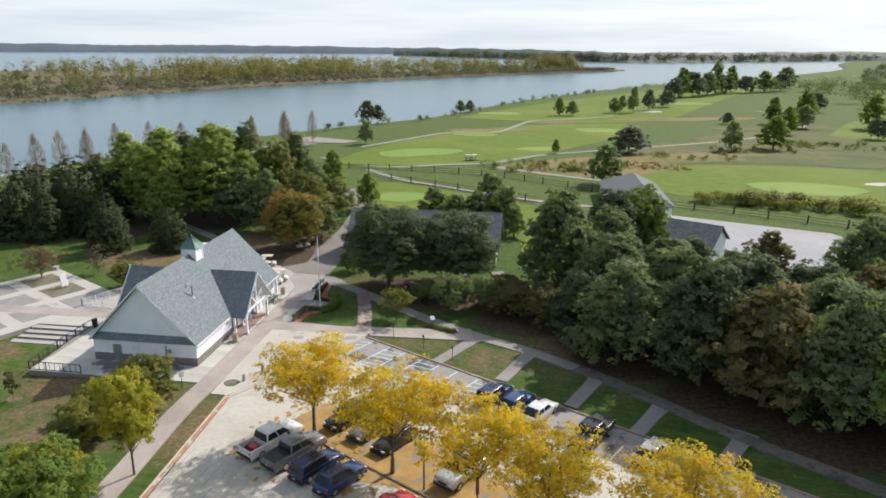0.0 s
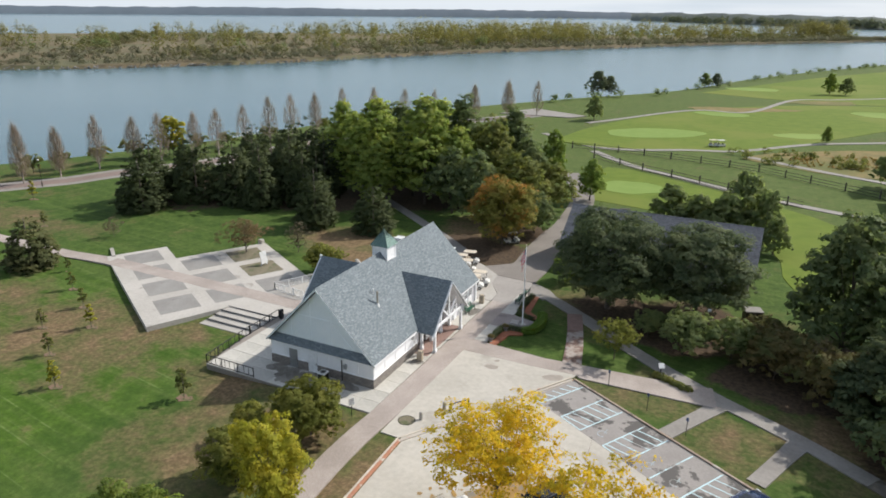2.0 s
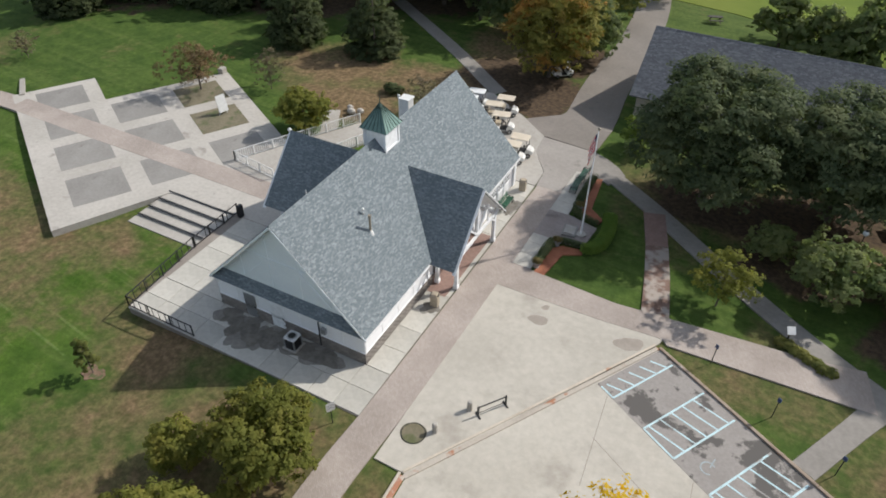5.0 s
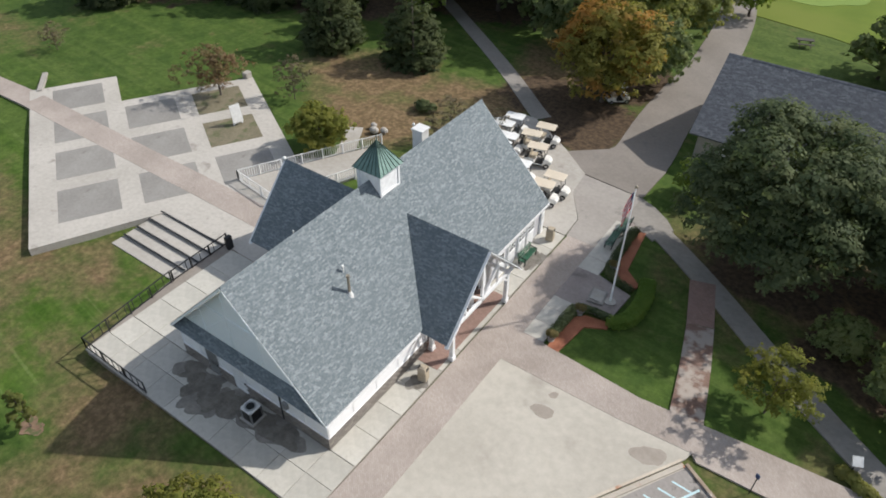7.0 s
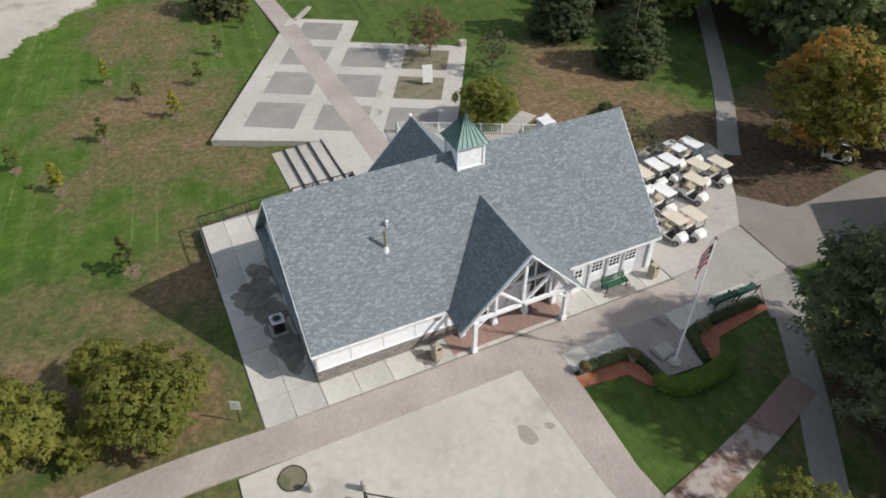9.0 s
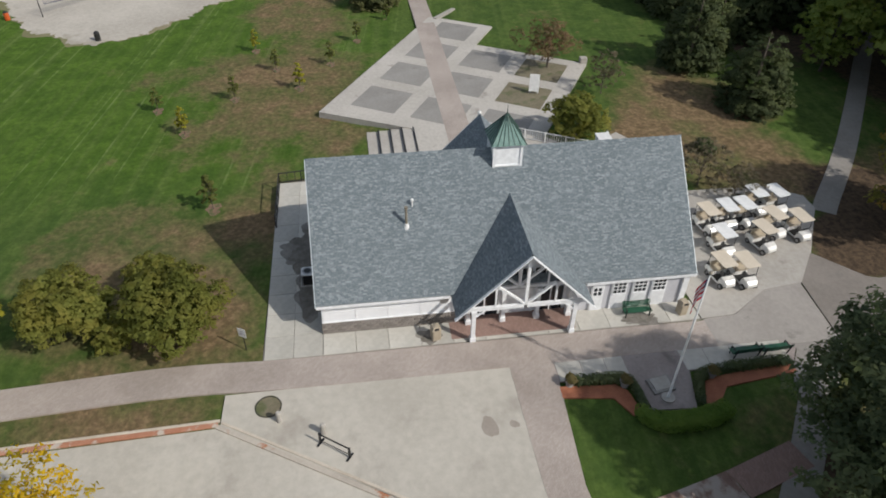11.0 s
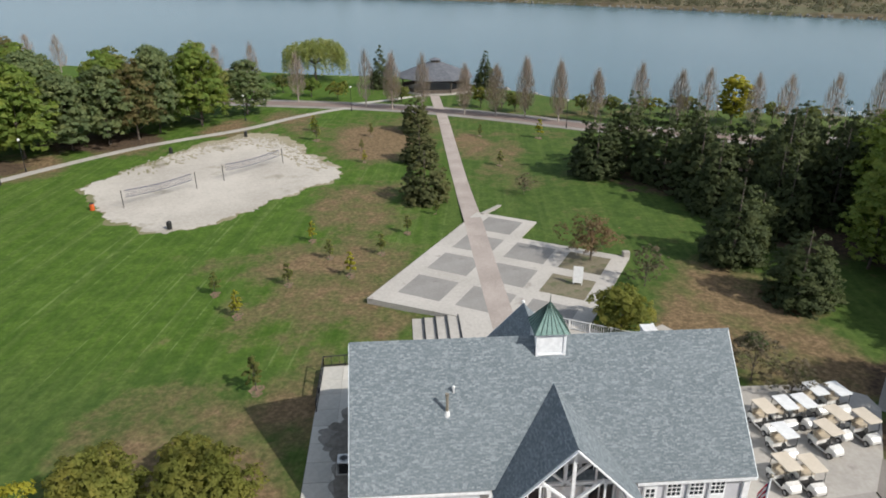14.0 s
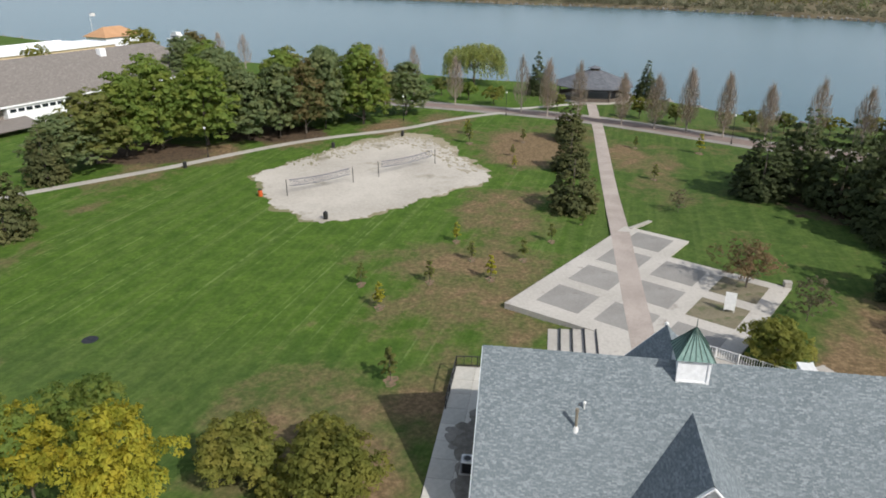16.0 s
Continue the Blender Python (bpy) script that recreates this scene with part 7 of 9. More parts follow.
# dense wood east of the footpath
wood_spots = [(3.6, 86.5, 1.0, 1.12), (12.0, 100.5, 0.95, 0.96), (46.0, 92.0, 0.9, 0.9), (9.9, 68.2, 0.95, 0.84), (17.8, 63.6, 0.95, 0.98), (23.0, 60.0, 1.0, 0.92), (28.5, 55.8, 0.95, 1.0), (38.5, 58.5, 0.95, 0.92), (16.2, 73.0, 0.9, 0.90), (10.0, 78.5, 1.0, 0.86), (23.5, 70.0, 1.0, 0.92),
              (17.5, 83.5, 0.95, 0.78), (25.5, 81.0, 0.85, 0.70), (31.0, 71.0, 1.0, 0.86), (38.5, 74.0, 0.9, 0.76), (36.5, 62.5, 1.0, 0.98), (41.5, 64.0, 1.0, 0.9), (45.0, 72.0, 1.0, 0.9), (30.0, 64.5, 1.0, 0.86), (6.0, 73.6, 0.72, 0.62), (10.8, 92.0, 0.92, 0.9), (22.5, 92.0, 0.72, 0.60), (44, 52, 1.0, 0.95), (40, 47, 1.0, 0.9), (50, 60, 1, 0.95)]
for k, (mat, lab) in enumerate(((LEAF_WOOD, "tall dark green wood tree beside the footpath"), (LEAF_OAK, "dense dark green oak of the wood"), (LEAF_RUST, "browning tree among the dark wood"), (LEAF_WOOD, "tall dark green wood tree beside the footpath"))):
    pick = [s for i, s in enumerate(wood_spots) if (i % 9 == 5) == (k == 2) and (k == 2 or (i % 3) == (0, 1, 9, 2)[k])]
    plant("wood_tree", lambda k=k, mat=mat: broadleaf(14.6, 12.4, 0.6, 96, 17500, 0.435, mat, 150 + k, girth=0.26, ragged=0.22, profile="egg", lobe=0.78), lab, "tree", "wood east of the footpath", [(x, y, s, z, turns()) for x, y, s, z in pick])
plant("wood_tree", lambda: broadleaf(11.0, 10.5, 1.0, 32, 15000, 0.38, LEAF_BRIGHT, 158, girth=0.22, ragged=0.3), "fresh green tree at the edge of the wood", "tree", "wood east of the footpath", [(33.2, 53.6, 1.05, 1.16, 0), (47.0, 83.0, 0.9, 0.9, 50), (16.6, 104.5, 0.95, 1.22, 90)])
plant("maple_tree", lambda: broadleaf(9.0, 7.6, 0.5, 32, 12000, 0.32, LEAF_RUST, 159, girth=0.18, ragged=0.2, profile="egg"), "small browning maple by the gravel drive", "tree", "", [(34.6, 97.8, 1.0, 1.0, 0)])
# grove between the clubhouse and the river
plant("orange_maple", lambda: broadleaf(10.2, 9.8, 0.5, 50, 22000, 0.29, LEAF_ORANGE, 160, girth=0.2, ragged=0.25), "maple turning orange beside the service road", "tree", "", [(-41.3, 105.4, 1.1, 1.03, 0)])
grove = [(-43.5, 118.5, 1.05, 1.22, LEAF_OLIVE), (-38.6, 112.5, 0.65, 0.75, LEAF_WOOD), (-41.0, 126.5, 0.95, 0.95, LEAF_OLIVE), (-50.5, 116.0, 1.0, 1.25, LEAF_WOOD), (-53.0, 128.5, 1.05, 1.65, LEAF_OLIVE), (-47.5, 134.0, 0.9, 1.2, LEAF_WOOD), (-46.0, 145.0, 0.6, 1.2, LEAF_BRIGHT), (-35.8, 136.5, 0.55, 0.85, LEAF_BRIGHT), (-55.5, 117.0, 0.9, 1.25, LEAF_WOOD)]
tall = [(-62.5, 120.0, 1.05, 1.02), (-60.0, 131.0, 0.95, 0.97), (-72.5, 120.0, 1.05, 0.97), (-83.5, 125.0, 0.85, 0.88), (-67.5, 124.5, 0.9, 0.85), (-78.0, 121.5, 0.9, 0.80), (-66.0, 134.0, 1.0, 0.9), (-75.0, 132.0, 1.0, 0.85), (-57.0, 122.5, 0.8, 0.75), (-69.0, 113.5, 0.6, 0.62), (-52.0, 138.0, 0.9, 0.85)]
for k, mat in enumerate((LEAF_OLIVE, LEAF_WOOD, LEAF_BRIGHT)):
    plant("grove_tree", lambda k=k, mat=mat: broadleaf(9.9, 10.6, 0.5, 34, 9500, 0.42, mat, 165 + k, girth=0.2, ragged=0.25, profile="egg"), ("olive-tinted tree of the grove", "dark green tree of the grove", "fresh green tree of the grove")[k], "tree", "grove behind the clubhouse", [(x, y, s, z, turns()) for x, y, s, z, m in grove if m is mat])
for k, mat in enumerate((LEAF_GROVE, LEAF_WOOD)):
    plant("grove_tree", lambda k=k, mat=mat: broadleaf(20.8, 11.8, 0.8, 80, 15000, 0.50, mat, 170 + k, girth=0.3, ragged=0.3, profile="egg"), ("tall yellow-green tree of the grove", "tall dark green tree of the grove")[k], "tree", "grove behind the clubhouse", [(x, y, s, z, turns()) for i, (x, y, s, z) in enumerate(tall) if (i % 3 == 1) == (k == 1)])
# pines and spruces
pines = [(-103.8, 93.0, 1.0, 0.85), (-107.5, 98.8, 1.0, 1.12), (-100.0, 102.0, 1.05, 1.05), (-92.5, 104.0, 1.0, 1.15), (-98.0, 121.0, 1.0, 1.0), (-103.5, 134.0, 0.95, 0.95), (-95.0, 112.0, 1.1, 1.0), (-86.5, 112.5, 1.1, 1.25), (-88.5, 120.5, 1.0, 1.2), (-109.0, 128.0, 0.9, 0.9), (-94.0, 130.0, 1.0, 0.95), (-80.5, 108.5, 0.8, 0.95), (-82.0, 117.0, 1.0, 1.1)]
for k in range(2):
    plant("pine_tree", lambda k=k: conifer(11.4, 9.8, (15, 17)[k], 15500, 0.38, LEAF_PINE, 180 + k, (0.40, 0.50)[k], -0.3), "dense dark pine of the riverside stand", "tree", "riverside pines", [(*west(x, y), s, z, turns()) for i, (x, y, s, z) in enumerate(pines) if i % 2 == k])
plant("spruce_tree", lambda: conifer(11.6, 8.6, 13, 15000, 0.36, LEAF_PINE, 185, 0.8), "dark drooping spruce of the riverside stand", "tree", "riverside pines", [(*west(-86.0, 103.5), 0.95, 1.05, 0), (*west(-77.5, 108.5), 0.78, 0.9, 60), (*west(-113, 112), 0.8, 0.9, 200)])
plant("white_pine", lambda: conifer(10.2, 8.0, 17, 22000, 0.25, LEAF_SPRUCE, 186, 0.46, -0.2), "bushy blue-green pine on the lawn", "tree", "lawn pines", [(*west(-71.0, 99.0), 1.0, 1.0, 0), (*west(-61.2, 101.0), 0.98, 0.78, 90), (*west(-74.5, 103.5), 0.6, 0.7, 10)])
plant("lawn_spruce", lambda: conifer(7.8, 6.8, 15, 15000, 0.29, LEAF_LAWN_SPRUCE, 187, 0.42, -0.3), "rounded olive-green spruce beside the river path", "tree", "spruces by the river path", [(-96.4, 66.4, 1.12, 0.98, 0), (-116.0, 66.4, 1.0, 0.84, 60), (-137.0, 66.6, 0.98, 0.95, 120), (*west(-95.5, -13.4), 1.05, 1.15, 10), (*west(-74.3, -3.2), 1.15, 1.25, 60), (*west(-70.0, -10.0), 1.1, 1.2, 160)])
# trees along the western footpath
row = [(-100.5, -14.0, 0.95, 0.66, 0), (-106.6, -12.5, 1.15, 0.86, 1), (-112.0, -10.5, 0.95, 1.0, 2), (-117.5, -7.0, 1.0, 1.05, 2), (-121.5, 0.0, 1.1, 1.10, 2), (-126.0, 6.0, 1.0, 0.9, 0), (-129.5, 11.0, 0.95, 0.95, 0), (-133.0, 15.0, 0.85, 0.95, 3), (-137.5, 17.5, 0.85, 1.12, 0), (-143.0, 24.0, 1.05, 1.1, 2), (-147.5, 23.0, 1.0, 1.1, 1), (-153.0, 31.0, 0.95, 0.78, 0), (-124.0, -12.0, 1.2, 1.1, 2), (-132.0, -2.0, 1.2, 1.1, 0), (-140.0, 8.0, 1.1, 1.05, 2), (-150.0, 14.0, 1.1, 1.0, 0),
       (-158.0, 2.0, 1.1, 0.95, 1), (-146.0, -8.0, 1.2, 1.0, 0), (-160.0, -18.0, 1.2, 1.0, 2), (-175.0, -32.0, 1.2, 0.95, 0), (-168.0, 8.0, 0.8, 0.8, 0), (-196.0, -40.0, 1.1, 0.9, 3)]
for k, (mat, lab) in enumerate(((LEAF_WOOD, "dark green tree along the western footpath"), (LEAF_OLIVE, "dense olive-green tree along the western footpath"), (LEAF_BRIGHT, "bright green tree along the western footpath"), (LEAF_RUST, "tree turning russet along the western footpath"))):
    plant("avenue_tree", lambda k=k, mat=mat: broadleaf(15.6, 12.2, 0.4, 66, 13500, 0.48, mat, 190 + k, girth=0.24, ragged=0.25, profile="egg"), lab, "tree", "trees along the western footpath", [(*west(x, y), s, z, turns()) for x, y, s, z, m in row if m == k])
# riverside poplars, willow and small trees
popl = [(-168.7, 39.8, 1), (-160.9, 56.0, 2), (-158.2, 61.9, 0), (-156.5, 68.6, 1), (-151.8, 77.5, 0), (-149.3, 83.9, 0), (-146.8, 89.8, 0), (-143.1, 96.1, 0), (-142.0, 103.6, 0), (-140.2, 111.8, 1), (-136.5, 118.6, 1), (-132.6, 122.4, 2), (-130.6, 131.0, 1), (-128.2, 136.0, 2), (-127.4, 144.6, 2), (-125.5, 152, 2), (-124.5, 160, 2), (-122.5, 168, 1), (-119.5, 177, 2), (-115.0, 187, 2), (-109.5, 196, 2), (-179.5, 27.5, 2), (-184.0, 18.0, 2), (-222.0, -46.0, 2), (-219.0, -36.0, 2), (-95.5, 217.0, 0), (-88.5, 229.0, 0), (-81.0, 237.0, 2), (-104.5, 206.0, 2)]
for k in range(3):
    plant("poplar", lambda k=k: columnar(12.8, 5.0, 210 + k, LEAF_TWIG, (1500, 650, 120)[k], (760, 640, 480)[k]), ("brown-leaved columnar poplar by the promenade", "thinly leaved columnar poplar by the promenade", "nearly bare columnar poplar by the promenade")[k], "tree", "riverside poplars", [(x, y, R.uniform(0.85, 1.12), R.uniform(0.86, 1.04), turns()) for x, y, q in popl if q == k])
small = [(-174.9, 42.2, LEAF_BRIGHT), (-169.8, 49.0, LEAF_CRAB), (-158.9, 81.9, LEAF_CRAB), (-153.6, 88.8, LEAF_OLIVE), (-166.0, 64.1, LEAF_OLIVE), (-150.2, 103.0, LEAF_OLIVE), (-146.0, 116.5, LEAF_CRAB), (-143.2, 123.5, LEAF_CRAB), (-139.5, 131.0, LEAF_OLIVE), (-137.0, 138.5, LEAF_OLIVE), (-134.6, 146.0, LEAF_OLIVE), (-149.0, 109.0, LEAF_OLIVE), (-131, 158, LEAF_OLIVE), (-127, 178, LEAF_CRAB), (-120, 198, LEAF_OLIVE), (-180.5, 34.5, LEAF_OLIVE)]
for k, mat in enumerate((LEAF_OLIVE, LEAF_BRIGHT, LEAF_CRAB)):
    plant("ornamental_tree", lambda k=k, mat=mat: broadleaf(4.6, 5.2, 0.9, 14, 3200, 0.34, mat, 220 + k, girth=0.1, ragged=0.3), ("olive-green small tree by the promenade", "fresh green small tree by the promenade", "yellowing small tree by the promenade")[k], "tree", "small riverside trees", [(x, y, R.uniform(0.85, 1.1), R.uniform(0.85, 1.1), turns()) for x, y, m in small if m is mat])
plant("golden_poplar", lambda: broadleaf(8.6, 5.6, 0.8, 40, 9000, 0.34, LEAF_YGREEN, 226, girth=0.12, ragged=0.2), "golden yellow upright tree by the promenade", "tree", "", [(-137.0, 130.0, 1.25, 1.15, 0)])
plant("willow", weeping, "weeping willow with pale hanging foliage by the water", "tree", "", [(-197.5, 41.0, 1.0, 1.0, 0)])
plant("shore_spruce", lambda: conifer(10.4, 6.6, 17, 12000, 0.34, LEAF_SPRUCE, 229, 0.8), "dark pointed spruce beside the pavilion", "tree", "spruces beside the pavilion", [(-185.0, 58.8, 1.0, 1.08, 0), (-184.5, 86.0, 1.0, 0.92, 50)])

plant("boathouse_tree", lambda: broadleaf(10.5, 12.5, 0.6, 30, 7000, 0.5, LEAF_CRAB, 231, girth=0.22, ragged=0.35), "yellow-green tree beside the boathouse", "tree", "trees by the boathouse", [(-244, -87, 1.0, 1.0, 0), (-201, -96, 0.6, 0.85, 120), (-231, -78, 0.8, 0.75, 60)])
# saplings and shrubs of the western lawn
sap = [(-50.6, 51.2, 1.25), (-63.0, 47.2, 1.1), (-67.8, 44.0, 1.0), (-69.4, 51.1, 1.0), (-71.2, 57.4, 1.1), (-76.7, 60.6, 1.0), (-75.9, 54.8, 0.95), (-81.1, 52.3, 1.0), (-82.8, 63.7, 0.95), (-129.4, 48.0, 1.5), (-114.4, 57.3, 0.8), (-131.6, 57.9, 1.0), (-130.2, 78.3, 0.9), (-128.0, 89.0, 1.4), (-110.8, 79.2, 1.0), (-88.9, 67.6, 0.8), (-137.0, 46.7, 1.2), (-121.8, 56.5, 0.8)]
for k, mat in enumerate((LEAF_OLIVE, LEAF_YGREEN)):
    plant("sapling", lambda k=k, mat=mat: broadleaf(2.8, 1.2, 0.45, 14, 2000, 0.15, mat, 240 + k, girth=0.03, ragged=0.3, profile="egg"), ("thin staked sapling on the lawn", "yellowing sapling on the lawn")[k], "sapling", "saplings on the lawn", [(*west(x, y), s, s, turns()) for i, (x, y, s) in enumerate(sap) if (i % 3 == 1) == bool(k)])
ring_mesh = Build().prism(blob(0, 0, 0.75, 0.7, 0, 22, 0.22, 4), -0.1, 0.05).data("mulch_ring", surface("red_brown_mulch", (0.13, 0.080, 0.050), (0.25, 0.165, 0.11), small=9, stain=(0.085, 0.095, 0.035), stain_amount=(0.50, 0.60), stain_scale=2.2, bump=0.6, bump_d=0.03))
for x, y, s in sap:
    p = west(x, y)
    ob = tagged(new("mulch_ring", ring_mesh), "ring of red-brown mulch round a sapling", "mulch", "mulch rings")
    ob.matrix_basis = Matrix.Translation((*p, land(*p))) @ Matrix.Diagonal((s * 0.75, s * 0.75, 1, 1))
plant("bare_apple", lambda: broadleaf(5.4, 6.4, 1.0, 30, 6500, 0.15, LEAF_RUSSET, 250, girth=0.13, ragged=0.5, spread=1.0, shell=(0.1, 1.15)), "half-bare russet tree in a terrace bed", "tree", "", [(-73.2, 83.9, 1.0, 1.0, 0)])
plant("twiggy_shrub", lambda: broadleaf(4.4, 4.4, 0.3, 20, 3000, 0.13, LEAF_RUSSET_GREY, 251, girth=0.06, ragged=0.5, spread=1.0, shell=(0.1, 1.15)), "thin twiggy grey-brown shrub", "shrub", "twiggy shrubs", [(-66.8, 87.9, 1.0, 1.05, 0), (*west(-95.9, 80.5), 0.75, 0.75, 40), (-49.5, 90.6, 1.1, 0.95, 90), (-47.2, 92.6, 0.9, 0.75, 10)])
plant("burning_bush", lambda: broadleaf(4.3, 5.4, 0.2, 24, 13000, 0.19, LEAF_CRAB, 252, girth=0.08, ragged=0.25), "rounded olive and gold bush behind the clubhouse", "shrub", "", [(-58.3, 82.7, 0.98, 0.98, 0)])
plant("grass_tuft", lambda: (None, leaf_cloud("crown", [(0, 0, 0.5), (0.5, 0.2, 0.4), (-0.4, 0.3, 0.4)], [0.6, 0.5, 0.5], 500, 0.25, LEAF_SPRUCE, 253)), "low grey-green shrub on the dry lawn", "shrub", "", [(-54.8, 93.5, 1.3, 1.2, 0)])

# golf course trees
golf = [(17.9, 174.1, 10.0, 11.0, 0), (6.5, 228.2, 3.2, 4.9, 2), (31.2, 234.1, 14.0, 9.7, 3), (67.9, 246.5, 7.6, 10.8, 0), (83.7, 252.4, 12.5, 11.9, 2), (11.5, 366, 6.6, 9.6, 2), (18.1, 367.4, 7.2, 7.9, 0), (42.3, 389.5, 8, 8.6, 0), (52.7, 391.8, 7, 15, 0), (63.4, 408.8, 8.5, 13, 1), (48, 405, 7, 9, 0), (77.9, 436, 12.5, 10.8, 1), (119.3, 326.5, 11, 10.8, 0), (-78.6, 309.6, 9, 11.5, 1), (-74.5, 314, 7, 9.0, 1), (-61.7, 239.4, 6.2, 8.6, 0), (-41.6, 370.8, 7, 7, 0), (-37, 376, 6, 7, 1), (104, 300, 9, 12, 2), (112, 345, 9, 13, 2), (128, 350, 10, 16, 2), (140, 380, 12, 12, 0), (90, 340, 6, 6, 1), (150, 330, 12, 16, 2), (165, 300, 14, 14, 0), (180, 360, 14, 18, 2), (135, 290, 10, 9, 1), (200, 330, 16, 16, 0), (158, 420, 14, 12, 1), (-8.6, 127.2, 8.6, 11.0, 0), (-19.5, 127.2, 8.5, 7.4, 0), (-15.2, 124.6, 7.0, 7.0, 0), (-11.0, 123.2, 8.0, 7.8, 0), (-5.2, 124.0, 6.0, 9.0, 0), (-3.6, 119.5, 5.0, 6.0, 0),
        (98, 520, 16, 16, 1), (115, 540, 20, 20, 1), (130, 560, 18, 18, 0), (150, 585, 18, 15, 1), (170, 600, 18, 15, 1), (190, 620, 20, 18, 0), (210, 640, 18, 16, 1), (105, 530, 14, 22, 2), (140, 575, 14, 26, 0), (230, 690, 22, 20, 0), (160, 610, 14, 22, 2)]
for k, (mat, lab) in enumerate(((LEAF_COURSE, "mid-green tree on the golf course"), (LEAF_EVERGREEN, "dark evergreen on the golf course"), (LEAF_BRIGHT, "fresh green tree on the golf course"), (LEAF_FAR_GREY, "grey-green spreading tree on the golf course"))):
    plant("golf_tree", lambda k=k, mat=mat: broadleaf(10.0, 10.0, 0.1, 44, 4800, 0.66, mat, 260 + k, girth=0.22, ragged=0.2, tuft=0.8, spread=0.6, profile="egg"), lab, "tree", "golf course trees", [(x, y, w / 10.4, h / 10, turns()) for x, y, w, h, m in golf if m == k])


def scrub(name, label, mat, spots, sizes, per, size, seed, tall=1.0):
    """Countless bushes as one mesh of leaf clumps."""
    rnd = random.Random(seed)
    c, r = [], []
    for x, y in spots:
        s = rnd.uniform(*sizes)
        n = 3
        for _ in range(n):
            c.append((x + rnd.uniform(-.5, .5) * s, y + rnd.uniform(-.5, .5) * s, land(x, y) + s * tall * rnd.uniform(0.25, 0.62)))
            r.append(s * rnd.uniform(0.35, 0.55))
    me = leaf_cloud(name, c, r, int(1.5 * per) * len(spots), size, mat, seed, flat=max(0.8, tall), spread=0.3)
    return tagged(part(name, me, None), label, "scrub", kind="stuff")


def island_spots(n, d0, d1, seed, along=(0.0, 1.0)):
    rnd = random.Random(seed)
    out = []
    m = len(ISLAND_FRONT)
    while len(out) < n:
        t = rnd.uniform(*along)
        i = min(m - 2, int(t * (m - 1)))
        a, c = ISLAND_FRONT[i], ISLAND_FRONT[i + 1]
        d = Vector((c[0] - a[0], c[1] - a[1])).normalized()
        q = rnd.uniform(0, 1)
        far = min(1.0, (1 - t) * 3.2 + 0.10)
        o = d0 + (d1 - d0) * rnd.random() * far if d1 > 60 else rnd.uniform(d0, d1)
        out.append((a[0] + (c[0] - a[0]) * q - d.y * o, a[1] + (c[1] - a[1]) * q + d.x * o))
    return out


def clumped(spots, scale, cut, phase):
    """Keeps the spots that fall in drifting clumps, so that gaps and meadows stay open."""
    return [(x, y) for x, y in spots if math.sin(x / scale + phase) + math.sin(y / (scale * 0.8) + 1.7 * phase) + 0.6 * math.sin((x + y) / (scale * 0.37) + phase) > cut]


scrub("island_scrub", "grey-green scrub covering the island shore", LEAF_FAR_GREY, island_spots(1500, 2, 150, 301, (0.2, 1)), (2.5, 6.5), 34, 1.3, 302, 0.9)
scrub("island_front", "low grey-green bushes along the island shore", LEAF_FAR_GREY, island_spots(1250, -3, 14, 320, (0.1, 1)), (2.6, 5.2), 26, 1.0, 321)
scrub("island_brush", "reddish brown brush of the island meadow", LEAF_RUSSET_GREY, clumped(island_spots(1900, 6, 320, 322, (0.15, 1)), 60, -0.6, 0.8), (2.2, 5.0), 22, 1.2, 323)
scrub("island_thicket", "olive thicket of the island", LEAF_FAR, clumped(island_spots(2300, 10, 480, 303, (0.15, 1)), 48, -0.1, 2.1), (4, 9), 34, 1.7, 304, 1.1)
scrub("island_poplars", "yellowing poplars along the back of the island", LEAF_FAR_YELLOW, clumped(island_spots(1500, 60, 480, 305, (0.25, 1)), 42, 0.35, 4.2), (5, 10), 44, 1.7, 306, 2.4)
scrub("island_tip_trees", "yellowing tall trees near the island tip", LEAF_FAR_YELLOW, clumped(island_spots(700, 45, 260, 307, (0.66, 0.98)), 50, -0.4, 1.0), (9, 14), 52, 2.0, 308, 2.0)
scrub("island_evergreens", "dark trees scattered on the island", LEAF_WOOD, island_spots(120, 40, 400, 309, (0.25, 1)), (5, 9), 50, 1.6, 310, 1.4)
rnd = random.Random(12)
scrub("shore_bushes", "dark bushes along the golf course shore", LEAF_WOOD, [(x + 4 + rnd.uniform(-2, 3), y - 3 + rnd.uniform(-2, 2)) for x, y in SHORE if 280 < y < 900 and rnd.random() < 0.75], (1.6, 4.0), 40, 0.9, 311)
scrub("maroon_shrubs", "maroon shrubs beside the fence", LEAF_RUSSET, [(52 + rnd.uniform(-6, 6), 155 + rnd.uniform(-3, 4)) for _ in range(12)], (1.6, 3.0), 70, 0.55, 315)
scrub("fence_shrubs", "ragged yellow-olive shrubs along the fence", LEAF_CRAB, [(38 + 42 * t + rnd.uniform(-2, 2), 157 - 9 * t + rnd.uniform(-3, 6)) for t in np.linspace(0, 1, 60)], (1.6, 3.6), 70, 0.55, 312)
scrub("meadow_shrubs", "olive shrubs of the golf rough", LEAF_OLIVE, [(x + rnd.uniform(-16, 16), y + rnd.uniform(-6, 6)) for x, y in ((95, 262), (105, 270), (120, 258), (75, 248), (140, 240), (5, 196), (-2, 199), (12, 203), (48, 226)) for _ in range(16)], (0.8, 2.2), 40, 0.5, 313)
